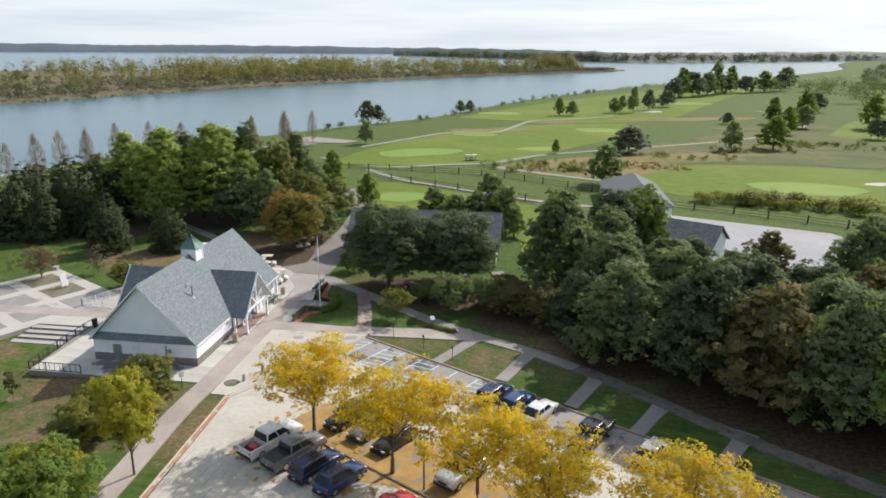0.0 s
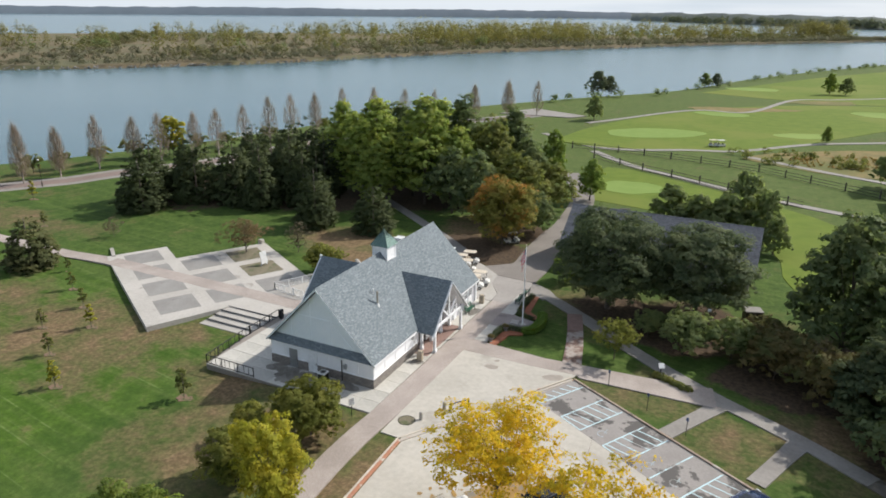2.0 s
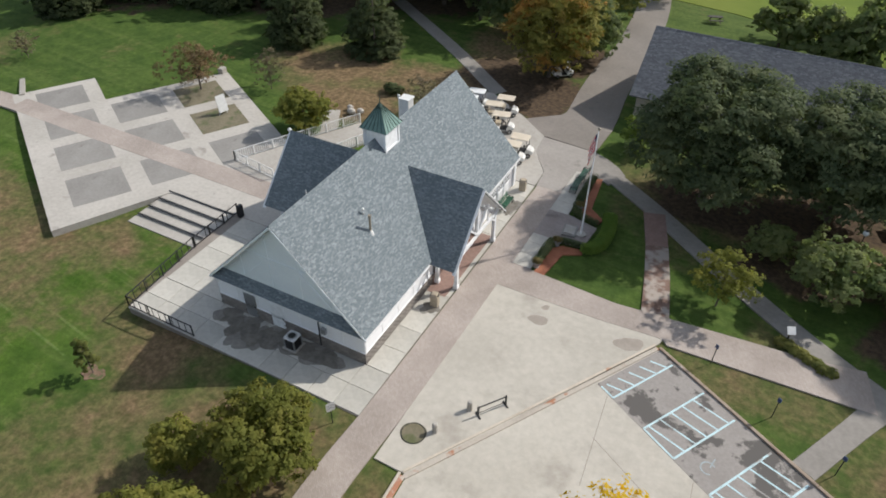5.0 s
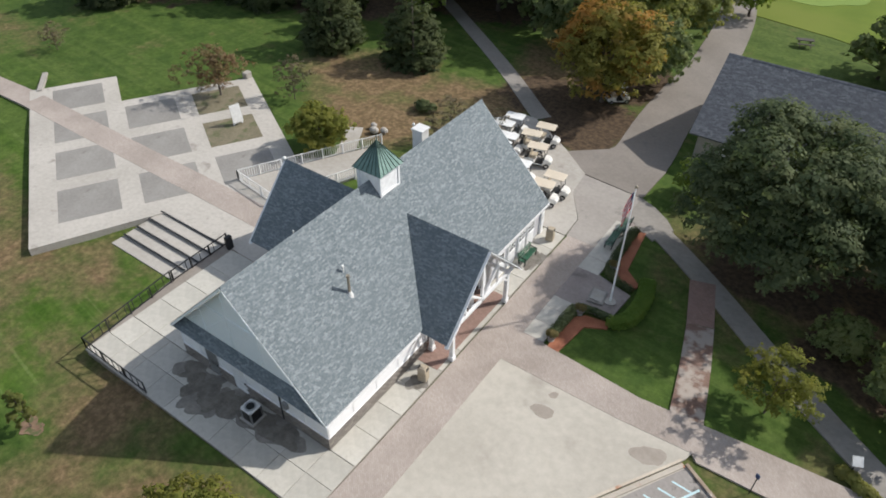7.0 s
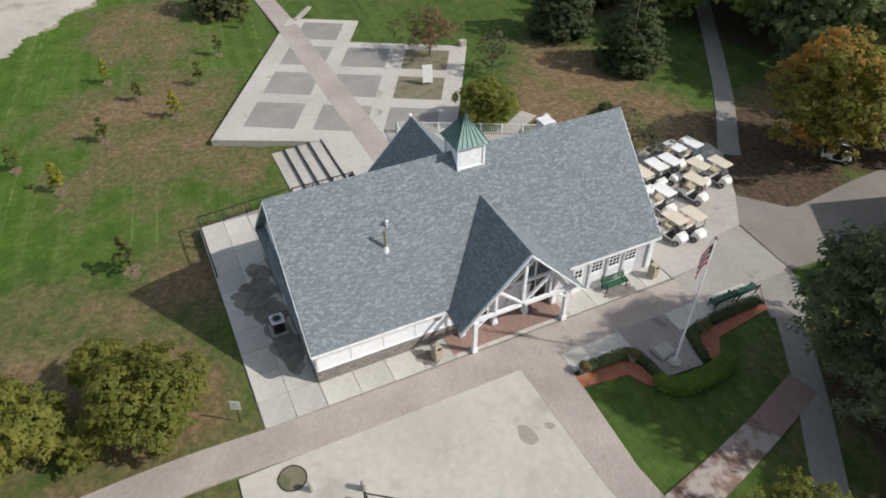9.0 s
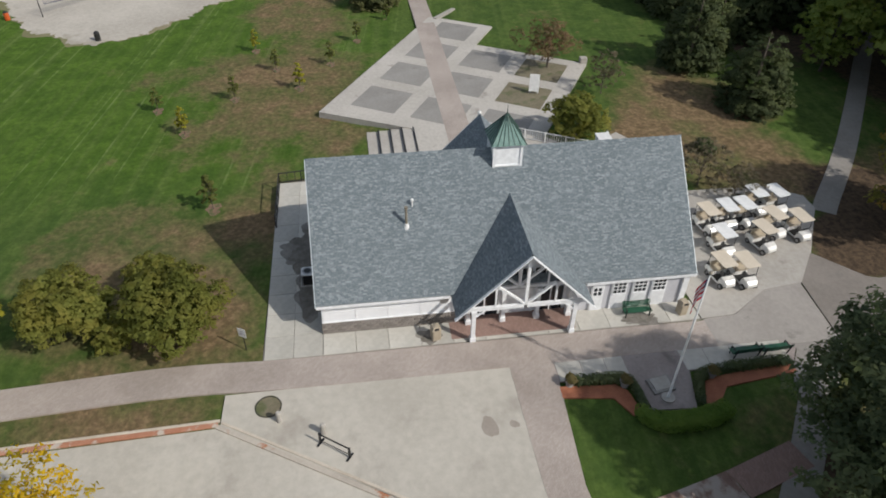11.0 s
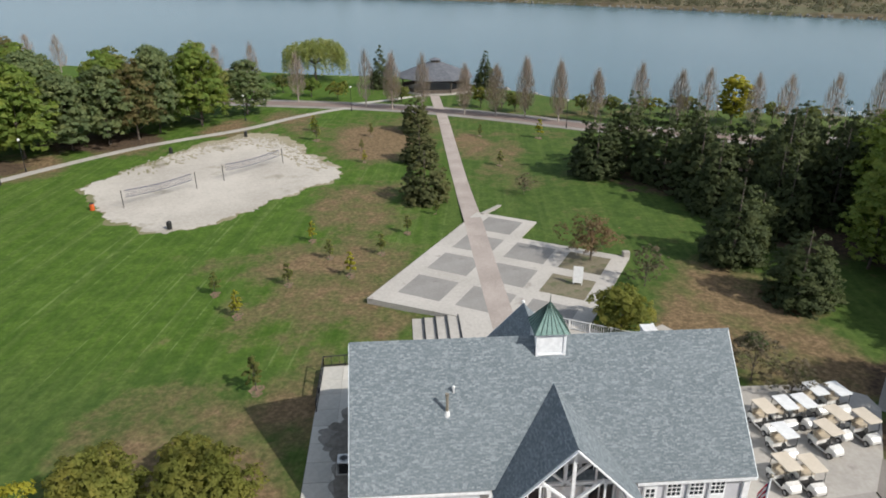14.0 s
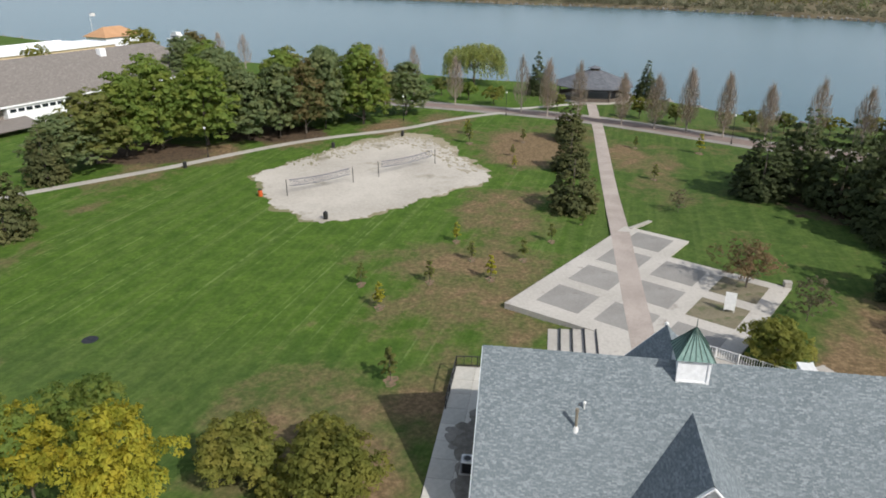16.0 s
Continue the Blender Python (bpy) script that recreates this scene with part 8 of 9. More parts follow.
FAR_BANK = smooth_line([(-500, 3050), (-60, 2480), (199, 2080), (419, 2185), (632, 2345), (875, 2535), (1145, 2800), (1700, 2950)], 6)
scrub("far_bank_woods", "hazy woods along the far river bank", LEAF_HAZE_TINT, [(x + rnd.uniform(-15, 15), y + rnd.uniform(0, 80)) for x, y in FAR_BANK], (15, 24), 30, 5.0, 316, 1.2)
scrub("river_bend_woods", "mixed woods where the course meets the river bend", LEAF_EVERGREEN, [(d * math.sin(a), d * math.cos(a)) for d, a in ((rnd.uniform(700, 1500), radians(rnd.uniform(23.5, 33.0))) for _ in range(190))], (9, 15), 110, 2.1, 317, 1.3)
scrub("orange_bracken", "low orange and tawny autumn growth on the meadow", LEAF_TAWNY, [(x + rnd.uniform(-11, 11), y + rnd.uniform(-5, 5)) for x, y in ((8, 196), (18, 204), (26, 208), (34, 204)) for _ in range(60)], (0.35, 0.9), 20, 0.28, 318)
scrub("east_woods", "mixed woods east of the golf course", LEAF_WOOD, [(rnd.uniform(85, 200), rnd.uniform(95, 160)) for _ in range(60)] + [(rnd.uniform(200, 420), rnd.uniform(300, 640)) for _ in range(120)], (8, 14), 130, 1.4, 314, 1.2)


# ---- vehicles ----
def loft(sections, k=0, build=None):
    """Joins cross-sections of equal point counts into one closed skin."""
    b = build or Build()
    n = len(sections[0])
    faces = [(i * n + j, i * n + (j + 1) % n, (i + 1) * n + (j + 1) % n, (i + 1) * n + j) for i in range(len(sections) - 1) for j in range(n)]
    faces += [tuple(range(n))[::-1], tuple(range((len(sections) - 1) * n, len(sections) * n))]
    return b.add([p for s in sections for p in s], [f[::-1] for f in faces], k)


def hull(profile, width):
    """A car body: (x, low, high, shrink) stations from tail to nose."""
    secs = []
    for x, z0, z1, s in profile:
        w = width / 2 * s
        secs.append([(x, -w * 0.96, z0), (x, w * 0.96, z0), (x, w, z0 + (z1 - z0) * 0.45), (x, w * 0.95, z1 - 0.06), (x, w * 0.86, z1), (x, -w * 0.86, z1), (x, -w * 0.95, z1 - 0.06), (x, -w, z0 + (z1 - z0) * 0.45)])
    return loft(secs)


def wheel(parent, x, y, r, w):
    t = Build().tube([(x, y - w / 2, r), (x, y - w * 0.35, r), (x, y + w * 0.35, r), (x, y + w / 2, r)], [r * 0.9, r, r, r * 0.9], 16)
    wh = part("wheel", t, TYRE, parent, smooth=False)
    s = 1 if y > 0 else -1
    rim = Build().tube([(x, y + s * w * 0.42, r), (x, y + s * (w / 2 + 0.01), r)], [r * 0.66, r * 0.60], 14)
    part("rim", rim, RIM, wh)


def cabin(parent, x0, x1, x2, x3, z0, z1, w0, w1, paint, glass_back=True):
    """The greenhouse: base from x0 to x3, roof from x1 to x2."""
    b = Build()
    lo = [(x0, -w0 / 2, z0), (x3, -w0 / 2, z0), (x3, w0 / 2, z0), (x0, w0 / 2, z0)]
    hi = [(x1, -w1 / 2, z1), (x2, -w1 / 2, z1), (x2, w1 / 2, z1), (x1, w1 / 2, z1)]
    b.hexa(lo + hi)
    cab = soft_edges(part("cabin", b, paint, parent, smooth=True), 0.12, 4)
    def pane(p, name="window"):
        c = sum((Vector(q) for q in p), Vector()) / 4
        n = (Vector(p[1]) - Vector(p[0])).cross(Vector(p[2]) - Vector(p[0])).normalized()
        if n.dot(c - Vector(((x0 + x3) / 2, 0, (z0 + z1) / 2))) < 0:
            n = -n
        p0, p1, p2, p3 = (Vector(v) for v in p)
        low = 0.06 if name != "window" else 0.16
        q = [p0.lerp(p1, f).lerp(p3.lerp(p2, f), g) + n * 0.012 for f, g in ((0.04, low), (0.96, low), (0.96, 0.90), (0.04, 0.90))]
        part(name, Build().add(q, [(0, 1, 2, 3)]), GLASS, cab)
    pane([lo[1], lo[2], hi[2], hi[1]], "windscreen")
    if glass_back:
        pane([lo[3], lo[0], hi[0], hi[3]], "rear_window")
    for s in (0, 1):
        a, c, d, e = (lo[0], lo[1], hi[1], hi[0]) if s == 0 else (lo[3], lo[2], hi[2], hi[3])
        a, c, d, e = (Vector(v) for v in (a, c, d, e))
        for f0, f1 in ((0.02, 0.49), (0.50, 0.98)):
            pane([a.lerp(c, f0), a.lerp(c, f1), e.lerp(d, f1), e.lerp(d, f0)])
    return cab


def trims(parent, L, W, z, nose, tail):
    for s in (-1, 1):
        part("headlight", soft_box(nose - 0.10, nose + 0.015, s * W * 0.36 - 0.17, s * W * 0.36 + 0.17, z, z + 0.14), LIGHT_LENS, parent)
        part("tail_light", soft_box(tail - 0.015, tail + 0.10, s * W * 0.41 - 0.09, s * W * 0.41 + 0.09, z + 0.06, z + 0.30), TAIL_LENS, parent)
    part("grille", soft_box(nose - 0.06, nose + 0.012, -W * 0.2, W * 0.2, z - 0.1, z + 0.12), BLACK_PLASTIC, parent)
    part("front_bumper", soft_box(nose - 0.2, nose + 0.05, -W * 0.46, W * 0.46, z - 0.38, z - 0.16), BLACK_PLASTIC, parent)
    part("rear_bumper", soft_box(tail - 0.05, tail + 0.2, -W * 0.46, W * 0.46, z - 0.38, z - 0.16), BLACK_PLASTIC, parent)
    part("plate", Build().box(tail - 0.055, tail - 0.045, -0.15, 0.15, z - 0.12, z - 0.02), WHITE_METAL, parent)


def soft_box(x0, x1, y0, y1, z0, z1, e=0.02):
    """A box with chamfered upright edges."""
    p = [(x0 + e, y0), (x1 - e, y0), (x1, y0 + e), (x1, y1 - e), (x1 - e, y1), (x0 + e, y1), (x0, y1 - e), (x0, y0 + e)]
    return Build().prism(p, z0, z1)


def suv(paint, label, at, L=4.7, W=1.86, H=1.68, boxy=False, kind="suv"):
    c = thing(kind, label, "car", "parked cars", at)
    h = L / 2
    soft_edges(part("body", hull([(-h, 0.5, 0.92, 0.86), (-h + 0.12, 0.28, 1.02, 0.95), (-h + 0.8, 0.22, 1.04, 1.0), (0.6, 0.22, 1.02, 1.0), (h - 0.9, 0.24, 0.98, 0.98), (h - 0.2, 0.28, 0.86, 0.92), (h, 0.42, 0.72, 0.82)], W), paint, c, smooth=True), 0.05)
    cabin(c, -h + 0.12, -h + (0.35 if boxy else 0.7), 0.35, h - (1.55 if boxy else 1.35), 0.98, H, W * 0.94, W * 0.80, paint)
    for x in (-h + 0.85, h - 0.92):
        for s in (-1, 1):
            wheel(c, x, s * (W / 2 - 0.12), 0.35, 0.24)
    trims(c, L, W, 0.62, h, -h)
    for s in (-1, 1):
        part("mirror", soft_box(0.72, 0.86, s * (W / 2 + 0.09) - 0.09, s * (W / 2 + 0.09) + 0.09, 0.98, 1.12), paint, c)
        part("roof_rail", Build().beam((-h + 0.8, s * W * 0.33, H + 0.03), (0.2, s * W * 0.33, H + 0.03), 0.04, 0.05), CHROME if boxy else BLACK_PLASTIC, c)
    if boxy:
        part("sunroof", Build().box(-0.75, 0.1, -0.4, 0.4, H + 0.004, H + 0.012), GLASS, c)
    return c


def sedan(paint, label, at, L=4.6, W=1.8, H=1.46):
    c = thing("hatchback_car", label, "car", "parked cars", at)
    h = L / 2
    soft_edges(part("body", hull([(-h, 0.48, 0.84, 0.84), (-h + 0.15, 0.26, 0.94, 0.94), (-h + 0.9, 0.20, 0.97, 1.0), (0.5, 0.20, 0.95, 1.0), (h - 0.8, 0.22, 0.86, 0.97), (h - 0.15, 0.26, 0.74, 0.90), (h, 0.40, 0.62, 0.80)], W), paint, c, smooth=True), 0.05)
    cabin(c, -h + 0.2, -h + 1.15, 0.25, h - 1.25, 0.92, H, W * 0.94, W * 0.78, paint)
    for x in (-h + 0.8, h - 0.88):
        for s in (-1, 1):
            wheel(c, x, s * (W / 2 - 0.11), 0.325, 0.22)
    trims(c, L, W, 0.54, h, -h)
    for s in (-1, 1):
        part("mirror", soft_box(0.70, 0.82, s * (W / 2 + 0.08) - 0.08, s * (W / 2 + 0.08) + 0.08, 0.92, 1.04), paint, c)
    return c


def pickup(paint, label, at, L=5.9, W=2.0, H=1.92, cargo=None, cover=False):
    c = thing("pickup_truck", label, "pickup truck", "parked cars", at)
    h = L / 2
    soft_edges(part("body", hull([(-h + 1.75, 0.42, 1.22, 1.0), (h - 1.5, 0.42, 1.24, 1.0), (h - 0.55, 0.44, 1.20, 0.99), (h - 0.12, 0.48, 1.13, 0.96), (h, 0.60, 1.02, 0.91)], W), paint, c, smooth=True), 0.05)
    bed = Build()
    y = W / 2
    bed.box(-h, -h + 1.75, -y, y, 0.42, 0.66)
    bed.box(-h, -h + 1.75, -y, -y + 0.14, 0.66, 1.22)
    bed.box(-h, -h + 1.75, y - 0.14, y, 0.66, 1.22)
    bed.box(-h, -h + 0.10, -y + 0.14, y - 0.14, 0.66, 1.22)
    bd = soft_edges(part("bed", bed, paint, c), 0.025)
    part("bed_liner", Build().box(-h + 0.11, -h + 1.74, -y + 0.15, y - 0.15, 0.664, 0.69), BLACK_PLASTIC, bd)
    if cover:
        part("bed_cover", Build().box(-h + 0.06, -h + 1.74, -y + 0.08, y - 0.08, 1.215, 1.255), BLACK_PLASTIC, bd)
    if cargo:
        part("cargo_box", soft_box(-h + 0.7, -h + 1.35, -0.45, 0.35, 0.69, 1.06), cargo, bd, "red plastic box in the bed")
    cabin(c, -h + 1.78, -h + 1.98, 0.72, h - 1.42, 1.18, H, W * 0.96, W * 0.82, paint)
    for x in (-h + 1.15, h - 1.0):
        for s in (-1, 1):
            wheel(c, x, s * (W / 2 - 0.12), 0.40, 0.27)
    trims(c, L, W, 0.82, h, -h)
    for s in (-1, 1):
        part("mirror", soft_box(0.98, 1.12, s * (W / 2 + 0.13) - 0.12, s * (W / 2 + 0.13) + 0.12, 1.14, 1.36), BLACK_PLASTIC, c)
    return c


ANG = math.degrees(math.atan2(ISLE_D.y, ISLE_D.x)) + 90   # heading of cars nosed towards the clubhouse


def parked(p, turn=0.0, z=0.028):
    return pose(p[0], p[1], z, 0, 0, ANG + turn)


pickup(PAINT["white"], "white pickup truck with a red box in its open bed", parked(isle(7.0, -3.6), 1), cargo=glossy("red_plastic", (0.5, 0.03, 0.03), 0.45))
pickup(PAINT["grey"], "dark grey pickup truck with a covered bed", parked(isle(10.0, -3.5), -1), 5.7, cover=True)
suv(PAINT["navy"], "dark navy estate car with a glass sunroof", parked(isle(12.9, -3.6), 0), boxy=True)
suv(PAINT["blue"], "glossy blue hatchback suv", parked(isle(15.7, -3.6), 1), 4.5, 1.84, 1.62)
suv(PAINT["black"], "black suv under the yellow trees", parked(isle(9.3, 3.5), 180), 4.7)
suv(PAINT["grey"], "dark grey suv under the yellow trees", parked(isle(12.3, 3.5), 180), 4.6)
sedan(PAINT["black"], "black hatchback under the yellow trees", parked(isle(15.3, 3.4), 180))
pickup(PAINT["silver"], "pale silver pickup truck under the yellow trees", parked(isle(22.8, 3.4), 180), 5.4)
sedan(PAINT["red"], "bright red car beneath the trees", parked(isle(21.4, -3.9), 0))
suv(PAINT["navy"], "dark navy suv with roof rails in a kerbside stall", parked(kerb_line(20.7, 2.9)), boxy=True)
suv(PAINT["blue"], "metallic blue suv in a kerbside stall", parked(kerb_line(23.3, 2.9)), 4.5, 1.82, 1.58)
sedan(PAINT["white"], "white hatchback car in a kerbside stall", parked(kerb_line(25.9, 2.9)))
pickup(PAINT["black"], "black pickup truck with a grey bed cover", parked(kerb_line(31.7, 3.7), 180), 5.6, cover=True)
sedan(PAINT["silver"], "pale silver car in a kerbside stall", parked(kerb_line(37.0, 2.8)))


# ---- golf carts ----
def golf_cart(label, roof_mat, at, body=None, group="golf carts in the yard"):
    c = thing("golf_cart", label, "golf cart", group, at)
    body = body or CART_WHITE
    b = hull([(-1.18, 0.32, 0.62, 0.85), (-1.0, 0.26, 0.78, 0.95), (-0.35, 0.26, 0.74, 1.0), (-0.28, 0.24, 0.36, 1.0), (0.42, 0.24, 0.36, 0.96), (0.55, 0.26, 0.86, 0.92), (0.95, 0.30, 0.80, 0.80), (1.16, 0.36, 0.60, 0.62)], 1.16)
    soft_edges(part("body", b, body, c), 0.03)
    part("floor_mat", Build().box(-0.26, 0.43, -0.52, 0.52, 0.362, 0.38), BLACK_PLASTIC, c)
    part("bag_well", Build().box(-1.10, -0.82, -0.48, 0.48, 0.70, 0.80), BLACK_PLASTIC, c)
    part("dash", Build().box(0.46, 0.56, -0.46, 0.46, 0.70, 0.90), BLACK_PLASTIC, c)
    part("seat", soft_box(-0.72, -0.22, -0.5, 0.5, 0.72, 0.86), CART_SEAT, c)
    part("backrest", soft_box(-0.80, -0.70, -0.5, 0.5, 0.88, 1.22), CART_SEAT, c)
    rf = Build().prism([(-1.05, -0.52), (-0.95, -0.58), (0.62, -0.56), (0.72, -0.48), (0.72, 0.48), (0.62, 0.56), (-0.95, 0.58), (-1.05, 0.52)], 1.78, 1.84)
    soft_edges(part("canopy", rf, roof_mat, c), 0.025)
    for x0, x1 in ((-0.98, -0.92), (0.60, 0.52)):
        for s in (-1, 1):
            part("strut", Build().tube([(x0, s * 0.5, 0.7), (x1, s * 0.5, 1.79)], [0.02, 0.02], 6), BLACK_METAL, c)
    part("windscreen_bar", Build().tube([(0.6, -0.5, 1.05), (0.6, 0.5, 1.05)], [0.018, 0.018], 6), BLACK_METAL, c)
    part("steering_wheel", Build().tube([(0.30, -0.26, 0.98), (0.34, -0.26, 1.0)], [0.17, 0.17], 14), BLACK_PLASTIC, c)
    part("bag_rack", Build().box(-1.25, -1.05, -0.42, 0.42, 0.55, 0.62), BLACK_METAL, c)
    for x in (-0.78, 0.80):
        for s in (-1, 1):
            wheel(c, x, s * 0.47, 0.22, 0.2)
    return c


carts = [(-45.2, 93.2, 8, "w"), (-45.05, 94.8, 12, "w"), (-43.8, 91.5, 10, "w"), (-43.7, 90.05, 6, "w"), (-43.4, 88.4, 9, "t"), (-42.3, 93.1, 14, "t"), (-41.8, 94.85, 10, "t"), (-40.8, 91.5, 14, "t"), (-40.7, 88.35, 9, "w"), (-37.7, 86.85, 8, "t"), (-37.45, 88.35, 6, "t")]
cart_w = cart_t = None
for x, y, a, k in carts:
    m = pose(x, y, 0.108, 0, 0, a)
    if k == "w":
        cart_w = golf_cart("white golf cart with a white canopy in the yard", WHITE_METAL, m) if cart_w is None else (copy_thing(cart_w, m), cart_w)[1]
    else:
        cart_t = golf_cart("cream golf cart with a tan canopy in the yard", TAN_CLOTH, m) if cart_t is None else (copy_thing(cart_t, m), cart_t)[1]
copy_thing(cart_w, pose(-40.0, 106.3, 0.0, 0, 0, 40))
for i in range(2):
    copy_thing(cart_w if i % 2 else cart_t, pose(-21.0 + 1.9 * i, 207.5 + 0.6 * i, 0.06, 0, 0, 35))


# ---- forecourt furniture ----
def railing(name, pts, height, mats, label, bars=0.16, z=0.0, group="", post=0.05, category="railing"):
    """A rail with posts and upright bars between plan points."""
    r = thing(name, label, category, group)
    for (x0, y0), (x1, y1) in zip(pts, pts[1:]):
        d = math.hypot(x1 - x0, y1 - y0)
        for h in (height, 0.12):
            part("rail", Build().beam((x0, y0, z + h), (x1, y1, z + h), 0.06, 0.06), mats, r)
        n = max(1, round(d / 1.8))
        for i in range(n + 1):
            x, y = x0 + (x1 - x0) * i / n, y0 + (y1 - y0) * i / n
            part("post", Build().box(x - post, x + post, y - post, y + post, z - 0.3, z + height + 0.05), mats, r)
        b = Build()
        m = int(d / bars)
        for i in range(1, m):
            x, y = x0 + (x1 - x0) * i / m, y0 + (y1 - y0) * i / m
            b.box(x - 0.018, x + 0.018, y - 0.018, y + 0.018, z + 0.12, z + height)
        tagged(part("infill_panel", b, mats, r), kind="stuff")
    return r


railing("ramp_railing", [(-55.2, 73.9), (-60.2, 74.6), (-54.1, 86.2)], 1.0, WHITE_METAL, "white balustrade of the access ramp", 0.2)
railing("ramp_railing", [(-54.4, 76.0), (-51.2, 83.8)], 1.0, WHITE_METAL, "white inner balustrade of the access ramp", 0.2)
railing("patio_railing", [(-54.3, 63.2), (-53.65, 56.15), (-47.6, 56.15)], 1.0, BLACK_METAL, "black iron railing round the patio", 0.60, 0.08, post=0.035)
railing("step_railing", [(-54.5, 68.4), (-54.4, 63.4)], 0.95, BLACK_METAL, "black iron handrail beside the steps", 1.2, 0.0)
b = Build().box(-54.1, -53.75, 67.9, 68.4, 0.03, 1.15)
soft_edges(tagged(part("drinking_fountain", b, BLACK_METAL), "black drinking fountain beside the steps", "fountain"), 0.05)
paved("access_ramp", [(-60.0, 74.8), (-55.6, 74.2), (-51.0, 84.0), (-54.0, 86.0)], 0.09, CONCRETE, "sloping concrete access ramp", "ramp", 0.6)

# air conditioner on the shaded patio
ac = thing("air_conditioner", "dark grey outdoor air conditioner with a pale top on the patio", "air conditioner")
part("pad", Build().box(-41.7, -40.6, 58.1, 59.2, 0.11, 0.18), CONCRETE, ac)
part("casing", soft_box(-41.55, -40.75, 58.25, 59.05, 0.18, 1.02, 0.08), BLACK_METAL, ac)
part("top_cover", soft_box(-41.58, -40.72, 58.22, 59.08, 1.02, 1.10, 0.09), WHITE_METAL, ac, "pale metal top cover")
for sx in (-41.53, -40.77):
    for sy in (58.27, 59.03):
        part("corner_post", Build().box(sx - 0.045, sx + 0.045, sy - 0.045, sy + 0.045, 0.18, 1.02), GREY_METAL, ac)
part("fan_grille", Build().tube([(-41.15, 58.65, 1.10), (-41.15, 58.65, 1.13)], [0.34, 0.33], 20), GREY_METAL, ac)
part("fan", Build().tube([(-41.15, 58.65, 1.13), (-41.15, 58.65, 1.136)], [0.24, 0.24], 20), DARK, ac)


def litter_bin(x, y, z=0.115):
    t = thing("litter_bin", "tan square litter bin with a dark hooded top", "litter bin", "litter bins", pose(x, y, z, 0, 0, 10))
    soft_edges(part("body", soft_box(-0.29, 0.29, -0.29, 0.29, 0, 0.86, 0.06), BROWN_PLASTIC, t), 0.02)
    part("hood", Build().hexa([(-.3, -.3, .86), (.3, -.3, .86), (.3, .3, .86), (-.3, .3, .86), (-.2, -.2, 1.08), (.2, -.2, 1.08), (.2, .2, 1.08), (-.2, .2, 1.08)]), BROWN_PLASTIC, t)
    part("opening", Build().box(-0.305, 0.305, -0.14, 0.14, 0.88, 1.0), DARK, t)
    return t


litter_bin(-34.85, 66.6)
litter_bin(-35.0, 82.9)


def park_bench(at, mat, label, group=""):
    t = thing("park_bench", label, "bench", group, at)
    for k in range(5):
        part("seat_slat", Build().box(-0.95, 0.95, -0.24 + 0.1 * k, -0.16 + 0.1 * k, 0.42, 0.46), mat, t)
    for k in range(4):
        part("back_slat", Build().beam((-0.95, 0.30 + 0.03 * k, 0.52 + 0.11 * k), (0.95, 0.30 + 0.03 * k, 0.52 + 0.11 * k), 0.03, 0.08), mat, t)
    for s in (-1, 1):
        part("leg", Build().beam((s * 0.8, -0.22, 0), (s * 0.8, -0.22, 0.62), 0.06, 0.06), BLACK_METAL, t)
        part("leg", Build().beam((s * 0.8, 0.26, 0), (s * 0.8, 0.44, 0.95), 0.06, 0.06), BLACK_METAL, t)
        part("armrest", Build().beam((s * 0.8, -0.25, 0.64), (s * 0.8, 0.34, 0.66), 0.06, 0.04), BLACK_METAL, t)
    return t


bench = park_bench(pose(-35.2, 79.9, 0.115, 0, 0, 90), GREEN_METAL, "green slatted bench against the clubhouse wall", "green benches")
copy_thing(bench, pose(-30.95, 87.15, 0.124, 0, 0, -88))
copy_thing(bench, pose(-31.0, 85.25, 0.124, 0, 0, -88))

# flag pole with its paved pad and plaque
paved("flag_pad", [(-31.84, 73.4), (-30.35, 73.4), (-30.25, 77.5), (-27.7, 77.8), (-27.5, 80.7), (-30.2, 81.4), (-30.25, 87.7), (-29.95, 88.0), (-31.4, 89.0), (-31.84, 84.0)], 0.1165, PAD_STONE, "pale flagstone pad round the flag pole", "paving")
strip = Build()
for y0, y1, x0 in ((73.45, 75.0, -30.35), (75.0, 76.5, -30.3), (76.5, 77.7, -30.3), (81.3, 82.9, -30.25), (82.9, 84.6, -30.25), (84.6, 86.3, -30.25), (86.3, 88.0, -30.2)):
    strip.prism([(-31.82, y0 + 0.015), (x0, y0 + 0.015), (x0, y1 - 0.015), (-31.82, y1 - 0.015)], 0.10, 0.124)
tagged(part("garden_strip", strip, PATIO_CONCRETE), "pale concrete strip along the flag garden", "paving", kind="structure")
flag = thing("flag_pole", "tall white flag pole with a limp striped flag", "flag pole")
part("footing", Build().tube([(-28.4, 79.3, 0.05), (-28.4, 79.3, 0.2)], [0.42, 0.40], 20), CONCRETE, flag)
part("pole", Build().tube([(-28.4, 79.3, 0.15), (-28.4, 79.3, 5.0), (-28.4, 79.3, 9.6)], [0.075, 0.06, 0.035], 12), WHITE_METAL, flag, smooth=True)
part("finial", Build().ball((-28.4, 79.3, 9.7), 0.11), BRASS_METAL, flag)
